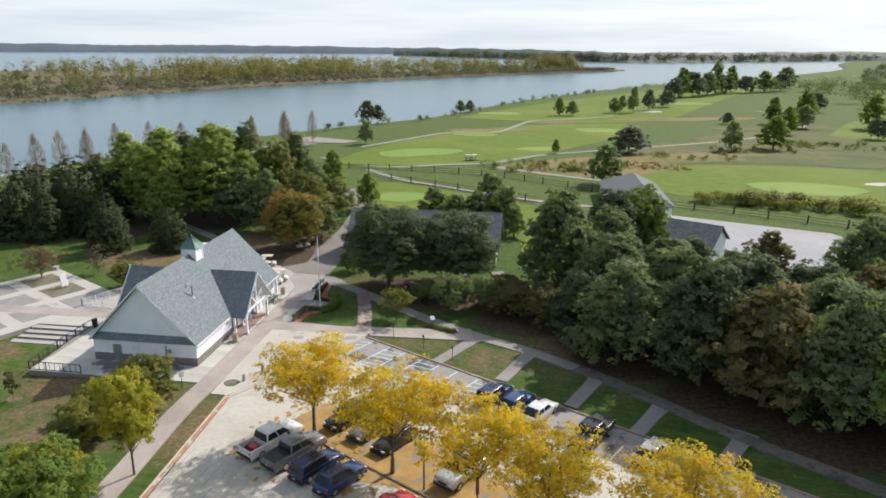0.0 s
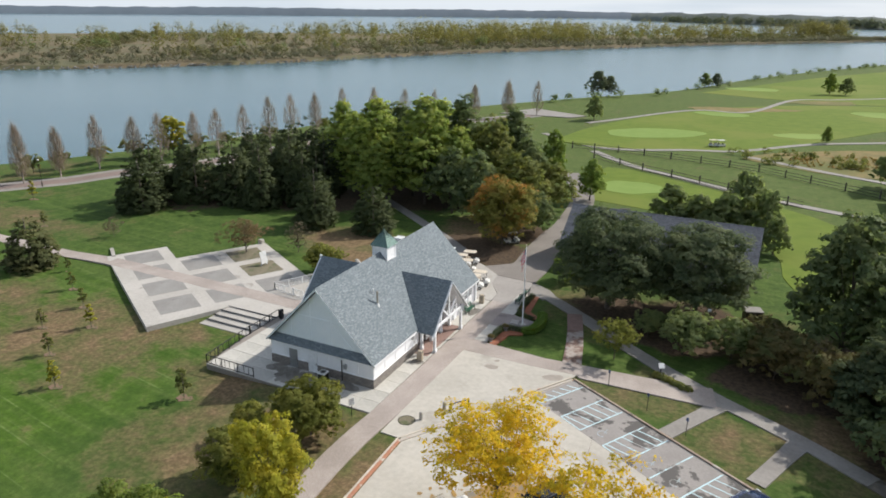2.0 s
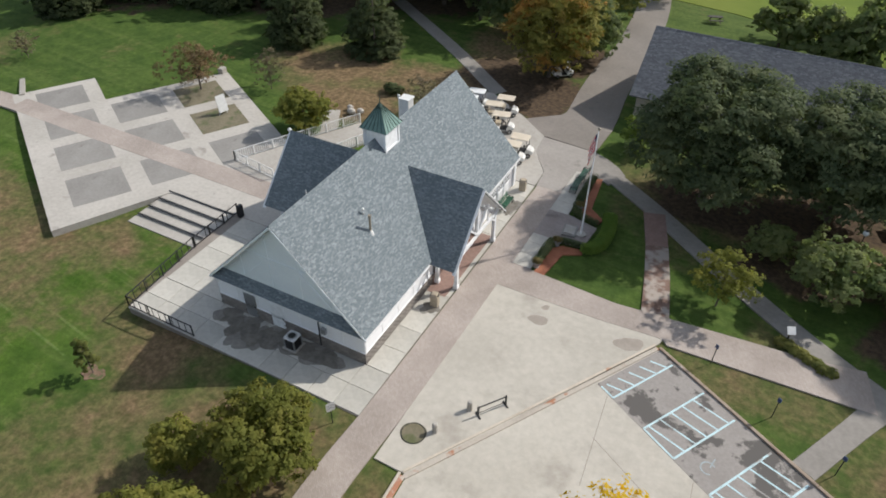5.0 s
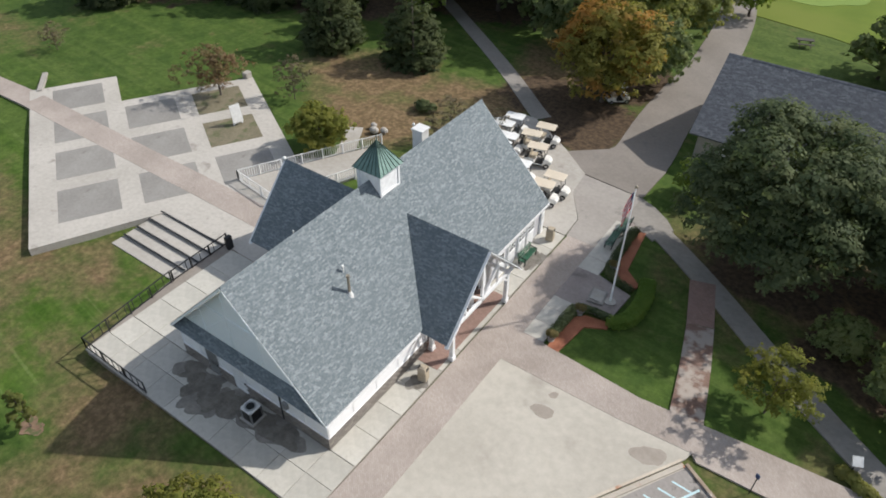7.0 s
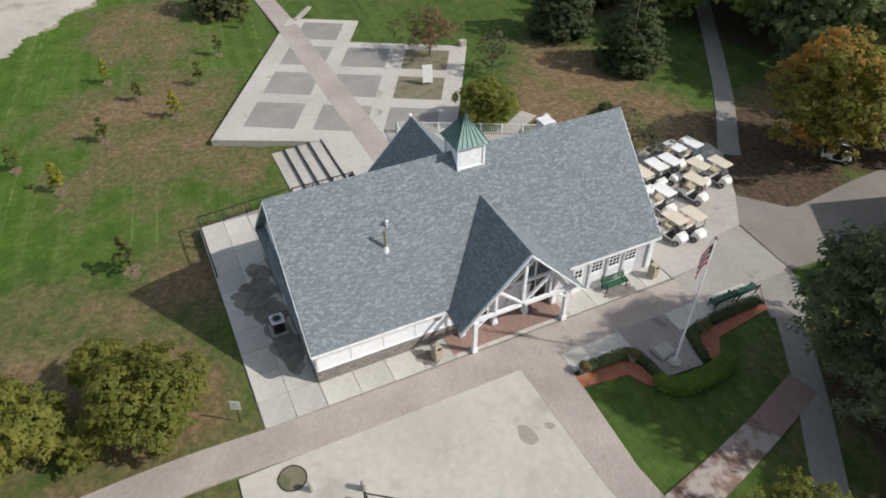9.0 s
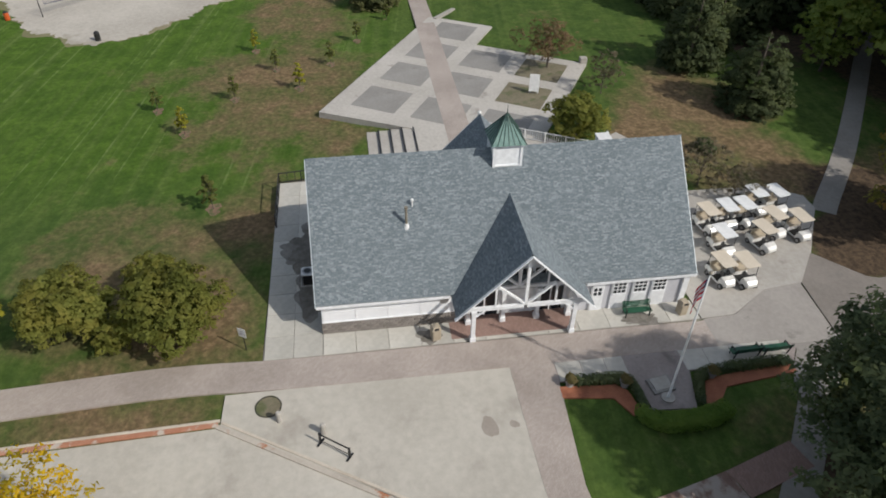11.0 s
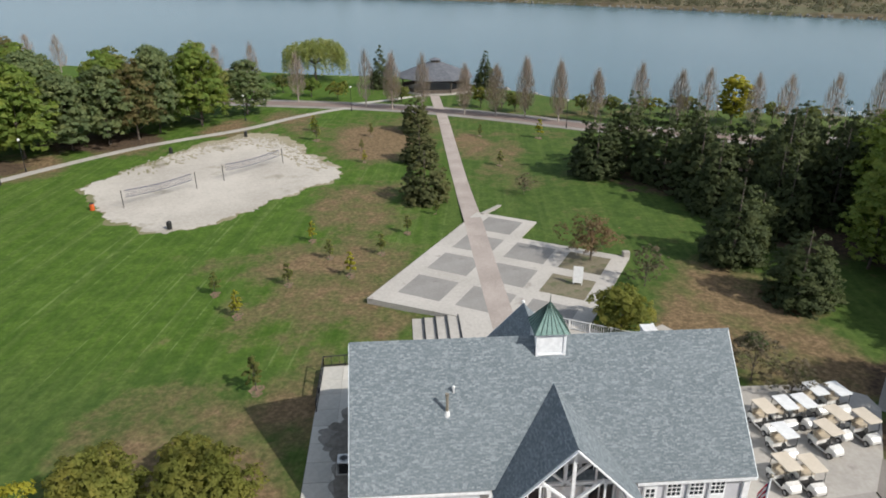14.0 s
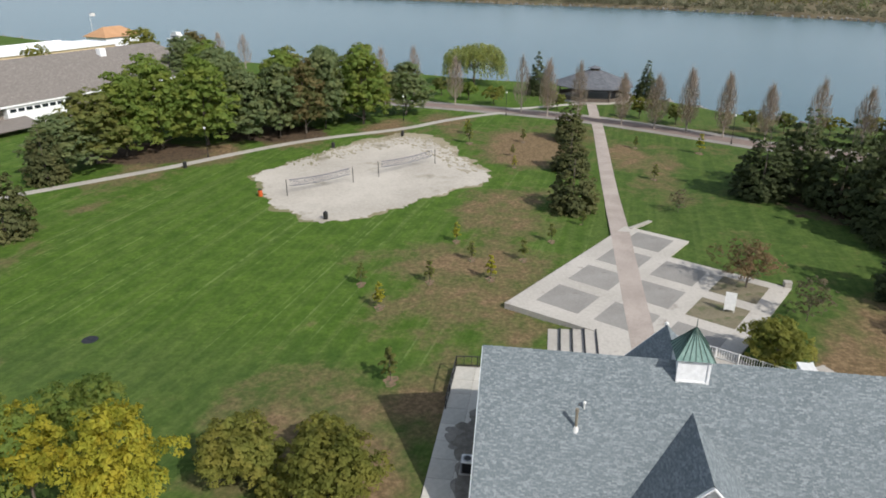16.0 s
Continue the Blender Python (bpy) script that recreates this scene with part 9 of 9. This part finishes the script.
# the flag hangs in folds; stripes and canton are strips of cloth
cloth = thing("flag", "red and white striped flag with a blue canton hanging limp", "flag")
def fold(s, t):
    """A point of the drooping cloth: s along the fly, t down the hoist."""
    a = 0.22 * math.sin(7.5 * s + 1.1 * t) + 0.10 * math.sin(15 * s)
    return (-28.4 - 0.06 - 0.40 * s * (1 - 0.25 * t), 79.3 - 0.22 * s + a * 0.35, 9.35 - 1.35 * t - 1.35 * s + 0.12 * math.sin(5 * s))


for k in range(7):
    b = Build()
    for i in range(12):
        if k < 3 and i < 3:
            continue
        s0, s1, t0, t1 = i / 12, (i + 1) / 12, k / 7, (k + 1) / 7
        b.add([fold(s0, t0), fold(s1, t0), fold(s1, t1), fold(s0, t1)], [(0, 1, 2, 3)])
    part("stripe", b, RED_CLOTH if k % 2 == 0 else WHITE_CLOTH, cloth)
b = Build()
for i in range(3):
    for k in range(3):
        s0, s1, t0, t1 = i / 12, (i + 1) / 12, k / 7, (k + 1) / 7
        b.add([fold(s0, t0), fold(s1, t0), fold(s1, t1), fold(s0, t1)], [(0, 1, 2, 3)])
part("canton", b, BLUE_CLOTH, cloth)
pl = thing("plaque", "low stone plaque before the flag pole", "plaque", at=pose(-29.3, 79.2, 0.11, 0, 0, 8))
part("plinth", soft_box(-0.55, 0.55, -0.7, 0.7, 0, 0.18), CONCRETE_GREY, pl)
part("slab", Build().hexa([(-.42, -.55, .18), (.42, -.55, .18), (.42, .55, .18), (-.42, .55, .18), (-.42, -.55, .30), (.42, -.55, .22), (.42, .55, .22), (-.42, .55, .30)]), CONCRETE, pl)

# beds of red mulch with low shrubs and a clipped hedge
patch("red_bed", [(-30.0, 73.3), (-29.2, 73.25), (-28.8, 76.2), (-27.5, 76.9), (-27.5, 77.5), (-29.2, 77.2), (-29.75, 76.6)], 0.12, FLOWERS_RED, "bed of bright red mulch", "flower bed")
patch("red_bed", [(-29.95, 87.7), (-29.3, 87.85), (-28.75, 83.1), (-27.4, 82.0), (-27.6, 81.3), (-29.3, 82.0), (-29.6, 83.0)], 0.12, FLOWERS_RED, "bed of bright red mulch", "flower bed")
def hedge_mesh(pts, w, h, n, mat, seed):
    c, r = [], []
    line = smooth_line(pts, 0.28)
    for x, y in line:
        for s in (-0.28, 0.0, 0.28):
            for z in (0.3, 0.72):
                c.append((x + s * w, y + s * w * 0.3, h * z))
                r.append(0.34 * max(w, h))
    return leaf_cloud("hedge", c, r, n, 0.11, mat, seed, flat=0.9, shell=(0.8, 1.0), spread=0.4)


tagged(part("clipped_hedge", hedge_mesh([(-27.2, 77.3), (-26.6, 78.1), (-26.45, 79.8), (-26.65, 81.2), (-26.9, 82.0)], 0.92, 0.95, 17000, LEAF_HEDGE, 401), None), "curved clipped bright green hedge behind the flag pole", "hedge").location.z = 0.05
for pts, sd in (([(-30.15, 74.4), (-29.95, 77.2), (-29.0, 77.6), (-27.9, 77.65)], 402), ([(-27.8, 81.0), (-29.5, 81.7), (-29.95, 83.5), (-30.05, 87.5)], 403)):
    tagged(part("low_hedge", hedge_mesh(pts, 0.62, 0.55, 5200, LEAF_OAK, sd), None), "low dark border hedge beside the red bed", "hedge", "border hedges").location.z = 0.08
for x, y in ((-29.6, 77.1), (-29.6, 82.5), (-30.05, 73.9)):
    u = thing("flower_urn", "round stone planter with trailing plants", "planter", "stone planters", pose(x, y, 0.11))
    part("urn", Build().tube([(0, 0, 0), (0, 0, 0.12), (0, 0, 0.3), (0, 0, 0.5)], [0.22, 0.16, 0.30, 0.36], 14), CONCRETE_GREY, u)
    part("plants", leaf_cloud("plants", [(0, 0, 0.6), (0.15, 0.1, 0.55), (-0.15, 0, 0.6)], [0.32, 0.25, 0.25], 420, 0.12, LEAF_RUST, 410), None, u)

# corner planting on the walk with a small white sign
tagged(part("corner_planting", leaf_cloud("corner_planting", [(-12.6 + 0.45 * i, 74.5 - 0.22 * i + 0.15 * (i % 2), 0.25) for i in range(8)], [0.45] * 8, 2400, 0.18, LEAF_OLIVE, 411, flat=0.7), None), "low rust and green planting on the walk corner", "planting")


def sign_post(at, label, h=1.6, board=(0.32, 0.42), mat=WHITE_METAL, tilt=0):
    t = thing("sign_post", label, "sign", "small signs", at)
    part("post", Build().tube([(0, 0, -0.1), (0, 0, h)], [0.03, 0.03], 8), BLACK_METAL, t)
    w, q = board
    part("board", Build().hexa([(-w / 2, -0.045, h - q), (w / 2, -0.045, h - q), (w / 2, -0.025, h - q), (-w / 2, -0.025, h - q), (-w / 2, -0.045, h), (w / 2, -0.045, h), (w / 2, -0.025, h), (-w / 2, -0.025, h)]), mat, t)
    for k in range(3):
        part("text_bar", Build().box(-w * 0.34, w * 0.34, -0.049, -0.046, h - q * (0.3 + 0.2 * k) - 0.015, h - q * (0.3 + 0.2 * k) + 0.015), BLUE_CLOTH, t)
    return t


sign_post(pose(-16.4, 70.5, 0.1, 0, 0, -30), "blue parking sign on a black post", 1.7, (0.24, 0.34), glossy("blue_sign", (0.045, 0.085, 0.19), 0.4))
sign_post(pose(-12.3, 67.9, 0.1, 0, 0, -30), "blue parking sign on a black post", 1.7, (0.24, 0.34), glossy("blue_sign_face", (0.045, 0.085, 0.19), 0.4))
sign_post(pose(-8.6, 65.4, 0.1, 0, 0, -30), "blue parking sign on a black post", 1.7, (0.24, 0.34), glossy("blue_sign_panel", (0.045, 0.085, 0.19), 0.4))
sign_post(pose(-35.4, 54.9, 0.0, 0, 0, 60), "white notice board on a black post beside the path", 1.9, (0.55, 0.7))
ln_ = thing("lectern_sign", "white tilted notice on a post in the corner planting", "sign", "small signs", pose(-12.3, 74.9, 0.1, 0, 0, 25))
part("post", Build().tube([(0, 0, -0.1), (0, 0, 0.95)], [0.04, 0.04], 8), BLACK_METAL, ln_)
part("board", Build().hexa([(-.28, -.22, .82), (.28, -.22, .82), (.28, .2, 1.18), (-.28, .2, 1.18), (-.28, -.24, .86), (.28, -.24, .86), (.28, .18, 1.22), (-.28, .18, 1.22)]), WHITE_METAL, ln_)
sg = thing("terrace_sign", "white information panel on two legs in a terrace bed", "sign", at=pose(-67.2, 80.9, 0.03, 0, 0, 74))
part("panel", Build().hexa([(-.5, -.1, .3), (.5, -.1, .3), (.5, -.02, .3), (-.5, -.02, .3), (-.5, .30, 1.95), (.5, .30, 1.95), (.5, .38, 1.95), (-.5, .38, 1.95)]), WHITE_METAL, sg)
for s in (-1, 1):
    part("leg", Build().box(s * 0.42 - 0.05, s * 0.42 + 0.05, 0.1, 0.2, -0.1, 1.2), WHITE_METAL, sg)
soft_edges(tagged(part("marker_stone", soft_box(-74.4, -73.7, 87.8, 88.6, 0.03, 0.62, 0.08), CONCRETE), "pale marker stone at the terrace corner", "stone"), 0.05)
rk = Build()
for i, (x, y, s) in enumerate(((-56.0, 87.4, 0.5), (-55.2, 87.9, 0.42), (-56.6, 88.1, 0.36))):
    rk.ball((x, y, 0.2), s, 8, 5, squash=(1, 0.8, 0.7))
tagged(part("boulders", rk, CONCRETE), "pale boulders beside the spur path", "rocks", kind="stuff")

# tree grate, bollard and bicycle rack on the forecourt
gr = thing("tree_grate", "round bare soil ring with an iron rim in the forecourt", "tree grate", at=pose(-30.77, 56.5, 0.1))
part("soil", Build().prism(blob(0, 0, 0.78, 0.78, 0, 28, 0.02, 1), -0.05, 0.008), BED_SOIL, gr)
for k in range(2, 3):
    ringb = Build()
    for i in range(28):
        a0, a1 = 2 * math.pi * i / 28, 2 * math.pi * (i + 1) / 28
        r = 0.3 + 0.21 * k
        ringb.beam((r * math.cos(a0), r * math.sin(a0), 0.015), (r * math.cos(a1), r * math.sin(a1), 0.015), 0.05, 0.015)
    part("grate_ring", ringb, BLACK_METAL, gr)
bo = thing("bollard", "pale concrete bollard beside the tree ring", "bollard", "bollards", pose(-29.7, 57.2, 0.1))
part("shaft", Build().tube([(0, 0, 0), (0, 0, 0.7), (0, 0, 0.78)], [0.17, 0.16, 0.10], 14), CONCRETE, bo)
copy_thing(bo, pose(-28.6, 59.6, 0.1))
rack = thing("bicycle_rack", "low black iron bicycle rack", "bicycle rack", at=pose(-27.4, 60.2, 0.1, 0, 0, 54))
for s in (-1, 1):
    part("end_post", Build().box(s * 0.95 - 0.05, s * 0.95 + 0.05, -0.05, 0.05, 0, 0.85), BLACK_METAL, rack)
    part("foot", Build().box(s * 0.95 - 0.05, s * 0.95 + 0.05, -0.3, 0.3, 0, 0.05), BLACK_METAL, rack)
part("top_rail", Build().box(-0.95, 0.95, -0.03, 0.03, 0.74, 0.80), BLACK_METAL, rack)
part("low_rail", Build().box(-0.95, 0.95, -0.015, 0.015, 0.24, 0.27), BLACK_METAL, rack)


# street lamps
def lamp_post(at, label, h=3.6, group="park lamps"):
    t = thing("street_lamp", label, "street lamp", group, at)
    part("base", Build().tube([(0, 0, -0.2), (0, 0, 0.5), (0, 0, 0.6)], [0.14, 0.12, 0.06], 10), BLACK_METAL, t)
    part("pole", Build().tube([(0, 0, 0.5), (0, 0, h)], [0.055, 0.045], 8), BLACK_METAL, t)
    part("globe", Build().ball((0, 0, h + 0.22), 0.22, 12, 8), LAMP_GLASS, t, smooth=True)
    part("cap", Build().tube([(0, 0, h + 0.42), (0, 0, h + 0.52)], [0.12, 0.02], 10), BLACK_METAL, t)
    return t


lp = lamp_post(pose(-9.2, 84.6, 0.0), "black lamp post with a white globe by the footpath")
for x, y in ((-36.0, 137.0),):
    copy_thing(lp, pose(x, y, 0))
lr = lamp_post(pose(*west(-135.6, 96.0), -0.3), "tall black lamp post with a white globe on the promenade", 5.0, "promenade lamps")
for x, y in ((-154.9, 53.0), (-147.0, 31.7), (-113.3, 4.0), (-127.0, 122.0), (-123.0, 145.0), (-163.0, 30.0)):
    p = west(x, y)
    copy_thing(lr, pose(*p, land(*p)))
hl = thing("car_park_lamp", "dark slender car park lamp post", "street lamp", at=pose(*isle(21.5, 0.0), 0.1))
part("pole", Build().tube([(0, 0, 0), (0, 0, 5.2)], [0.07, 0.05], 8), BLACK_METAL, hl)
part("head", soft_box(-0.35, 0.35, -0.14, 0.14, 5.15, 5.3), BLACK_METAL, hl)
# utility cabinet on the lawn by the shed
uc = thing("utility_cabinet", "green-grey utility cabinet with a pale lid", "cabinet", at=pose(-5.0, 92.6, 0, 0, 0, 20))
part("body", soft_box(-0.9, 0.9, -0.7, 0.7, 0, 1.5), BLACK_METAL, uc)
part("lid", soft_box(-1.0, 1.0, -0.8, 0.8, 1.5, 1.62), CONCRETE_GREY, uc)

# volleyball nets and bins on the western lawn
NET = glossy("dark_net_cord", (0.045, 0.055, 0.11), 0.7)
for (x0, y0), (x1, y1) in (((-96.4, 24.9), (-104.4, 32.7)), ((-108.0, 35.9), (-116.9, 43.6))):
    nt_ = thing("volleyball_net", "slack blue-edged volleyball net between two posts", "volleyball net", "volleyball nets")
    z = -0.55
    for x, y in ((x0, y0), (x1, y1)):
        part("post", Build().tube([(x, y, z - 0.3), (x, y, z + 2.5)], [0.06, 0.06], 8), BLACK_METAL, nt_)
    for h, w in ((2.4, 0.09), (1.45, 0.07)):
        tape = Build()
        for i in range(8):
            a, c = i / 8, (i + 1) / 8
            sag = lambda t: -0.25 * math.sin(math.pi * t)
            tape.beam((x0 + (x1 - x0) * (0.05 + 0.9 * a), y0 + (y1 - y0) * (0.05 + 0.9 * a), z + h + sag(a)), (x0 + (x1 - x0) * (0.05 + 0.9 * c), y0 + (y1 - y0) * (0.05 + 0.9 * c), z + h + sag(c)), 0.02, w)
        part("tape", tape, NET, nt_)
    mesh = Build()
    for i in range(61):
        t = i / 60
        x, y, s = x0 + (x1 - x0) * (0.05 + 0.9 * t), y0 + (y1 - y0) * (0.05 + 0.9 * t), -0.25 * math.sin(math.pi * t)
        mesh.beam((x, y, z + 1.45 + s), (x, y, z + 2.4 + s), 0.012, 0.012)
    for k in range(1, 7):
        h = 1.45 + 0.136 * k
        for i in range(8):
            a, c = i / 8, (i + 1) / 8
            mesh.beam((x0 + (x1 - x0) * (0.05 + 0.9 * a), y0 + (y1 - y0) * (0.05 + 0.9 * a), z + h - 0.25 * math.sin(math.pi * a)), (x0 + (x1 - x0) * (0.05 + 0.9 * c), y0 + (y1 - y0) * (0.05 + 0.9 * c), z + h - 0.25 * math.sin(math.pi * c)), 0.012, 0.012)
    tagged(part("mesh", mesh, NET, nt_), kind="stuff")


def drum(x, y, mat, label):
    p = west(x, y)
    t = thing("drum_bin", label, "litter bin", "lawn bins", pose(*p, land(*p)))
    part("drum", Build().tube([(0, 0, 0), (0, 0, 0.05), (0, 0, 0.9), (0, 0, 0.95)], [0.3, 0.32, 0.32, 0.30], 16), mat, t)
    part("lid", Build().tube([(0, 0, 0.95), (0, 0, 1.12)], [0.33, 0.12], 16), BLACK_PLASTIC, t)


drum(-86.4, 34.1, BLACK_PLASTIC, "black drum bin beside the sand court")
drum(-122.5, 23.8, BLACK_PLASTIC, "black drum bin beside the lawn footpath")
drum(-133.4, 34.4, BLACK_PLASTIC, "black drum bin beside the lawn footpath")
drum(-106.4, 3.4, BLACK_PLASTIC, "black drum bin beside the lawn footpath")
drum(-94.2, 21.7, ORANGE_PLASTIC, "orange drum bin beside the sand court")
mh = west(-53.0, 22.8)
tagged(part("drain_cover", Build().tube([(*mh, land(*mh) - 0.1), (*mh, land(*mh) + 0.05)], [0.75, 0.72], 20), BLACK_METAL), "dark round drain cover in the lawn", "drain")

# fences of the golf course
WOOD_DARK = surface("dark_fence_wood", (0.040, 0.036, 0.032), (0.075, 0.066, 0.056), big=1, small=6)


def rail_fence(line, label, mesh=True, h=1.35):
    t = thing("course_fence", label, "fence", "golf course fences")
    pts = smooth_line(line, 3.2)
    for x, y in pts[::2]:
        part("post", Build().box(x - 0.13, x + 0.13, y - 0.13, y + 0.13, -0.3, h + 0.45), WOOD_DARK, t)
    for hh in (h, h * 0.55, 0.2):
        knots = pts[::2] + ([pts[-1]] if len(pts) % 2 == 0 else [])
        for p, q in zip(knots, knots[1:]):
            part("rail", Build().beam((*p, hh), (*q, hh), 0.05, 0.09), WOOD_DARK, t)
    return t


rail_fence([(-54, 187.5), (-38, 186.5), (-12, 181), (2, 173), (14, 165), (24, 157)], "long dark post-and-rail fence across the course")
rail_fence([(-45.5, 177), (-38, 171.5), (-22, 163), (-8, 154.5), (0.5, 150)], "dark post-and-rail fence beside the cart path")
rail_fence([(28, 151), (42.5, 145.3), (62, 136.5), (80, 129)], "dark post-and-rail fence beside the gravel drive")

# picnic table behind the shed
pt = thing("picnic_table", "dark wooden picnic table on the practice lawn", "picnic table", at=pose(-28.0, 131.5, 0.06, 0, 0, 20))
part("top", Build().box(-0.9, 0.9, -0.38, 0.38, 0.70, 0.76), WOOD_DARK, pt)
for s in (-1, 1):
    part("seat", Build().box(-0.9, 0.9, s * 0.75 - 0.14, s * 0.75 + 0.14, 0.42, 0.47), WOOD_DARK, pt)
    part("trestle", Build().beam((s * 0.6, -0.8, 0.05), (s * 0.6, 0.3, 0.7), 0.08, 0.08), WOOD_DARK, pt)
    part("trestle", Build().beam((s * 0.6, 0.8, 0.05), (s * 0.6, -0.3, 0.7), 0.08, 0.08), WOOD_DARK, pt)

# moored cruiser by the boathouses
bt = thing("motor_cruiser", "white motor cruiser moored by the boathouses", "boat", at=pose(-299, -103, -2.6, 0, 0, 60))
part("hull", loft([[(x, -w, 0.9), (x, w, 0.9), (x, w * 1.25, 2.2), (x, -w * 1.25, 2.2)] for x, w in ((-7, 1.7), (0, 1.9), (4, 1.5), (7.5, 0.3))]), CART_WHITE, bt)
part("cabin", Build().hexa([(-4.5, -1.6, 2.2), (3.2, -1.3, 2.2), (3.2, 1.3, 2.2), (-4.5, 1.6, 2.2), (-4.2, -1.3, 4.2), (1.2, -1.1, 4.2), (1.2, 1.1, 4.2), (-4.2, 1.3, 4.2)]), CART_WHITE, bt)
part("flybridge", Build().box(-3.5, 0.2, -1.2, 1.2, 4.2, 5.2), CART_WHITE, bt)
part("window_band", Build().box(-3.6, 1.6, -1.52, 1.52, 2.9, 3.6), GLASS, bt)
fp = thing("distant_flag", "distant flag pole by the boathouses", "flag pole", at=pose(-272, -125.5, 3.6))
part("pole", Build().tube([(0, 0, 0), (0, 0, 9)], [0.1, 0.06], 8), WHITE_METAL, fp)
part("cloth", Build().add([(0, 0.06, 8.8), (-0.5, 2.2, 8.6), (-0.4, 2.1, 7.4), (0, 0.06, 7.5)], [(0, 1, 2, 3)]), WHITE_CLOTH, fp)
part("canton", Build().add([(0.02, 0.06, 8.82), (-0.23, 1.0, 8.72), (-0.2, 1.0, 8.15), (0.02, 0.06, 8.2)], [(0, 1, 2, 3)]), BLUE_CLOTH, fp)
# dock rail by the lookout
railing("lookout_railing", [west(-138, 150), west(-140, 162), west(-131, 170)], 1.1, WHITE_METAL, "pale railing round the river lookout", 0.5, -0.42)
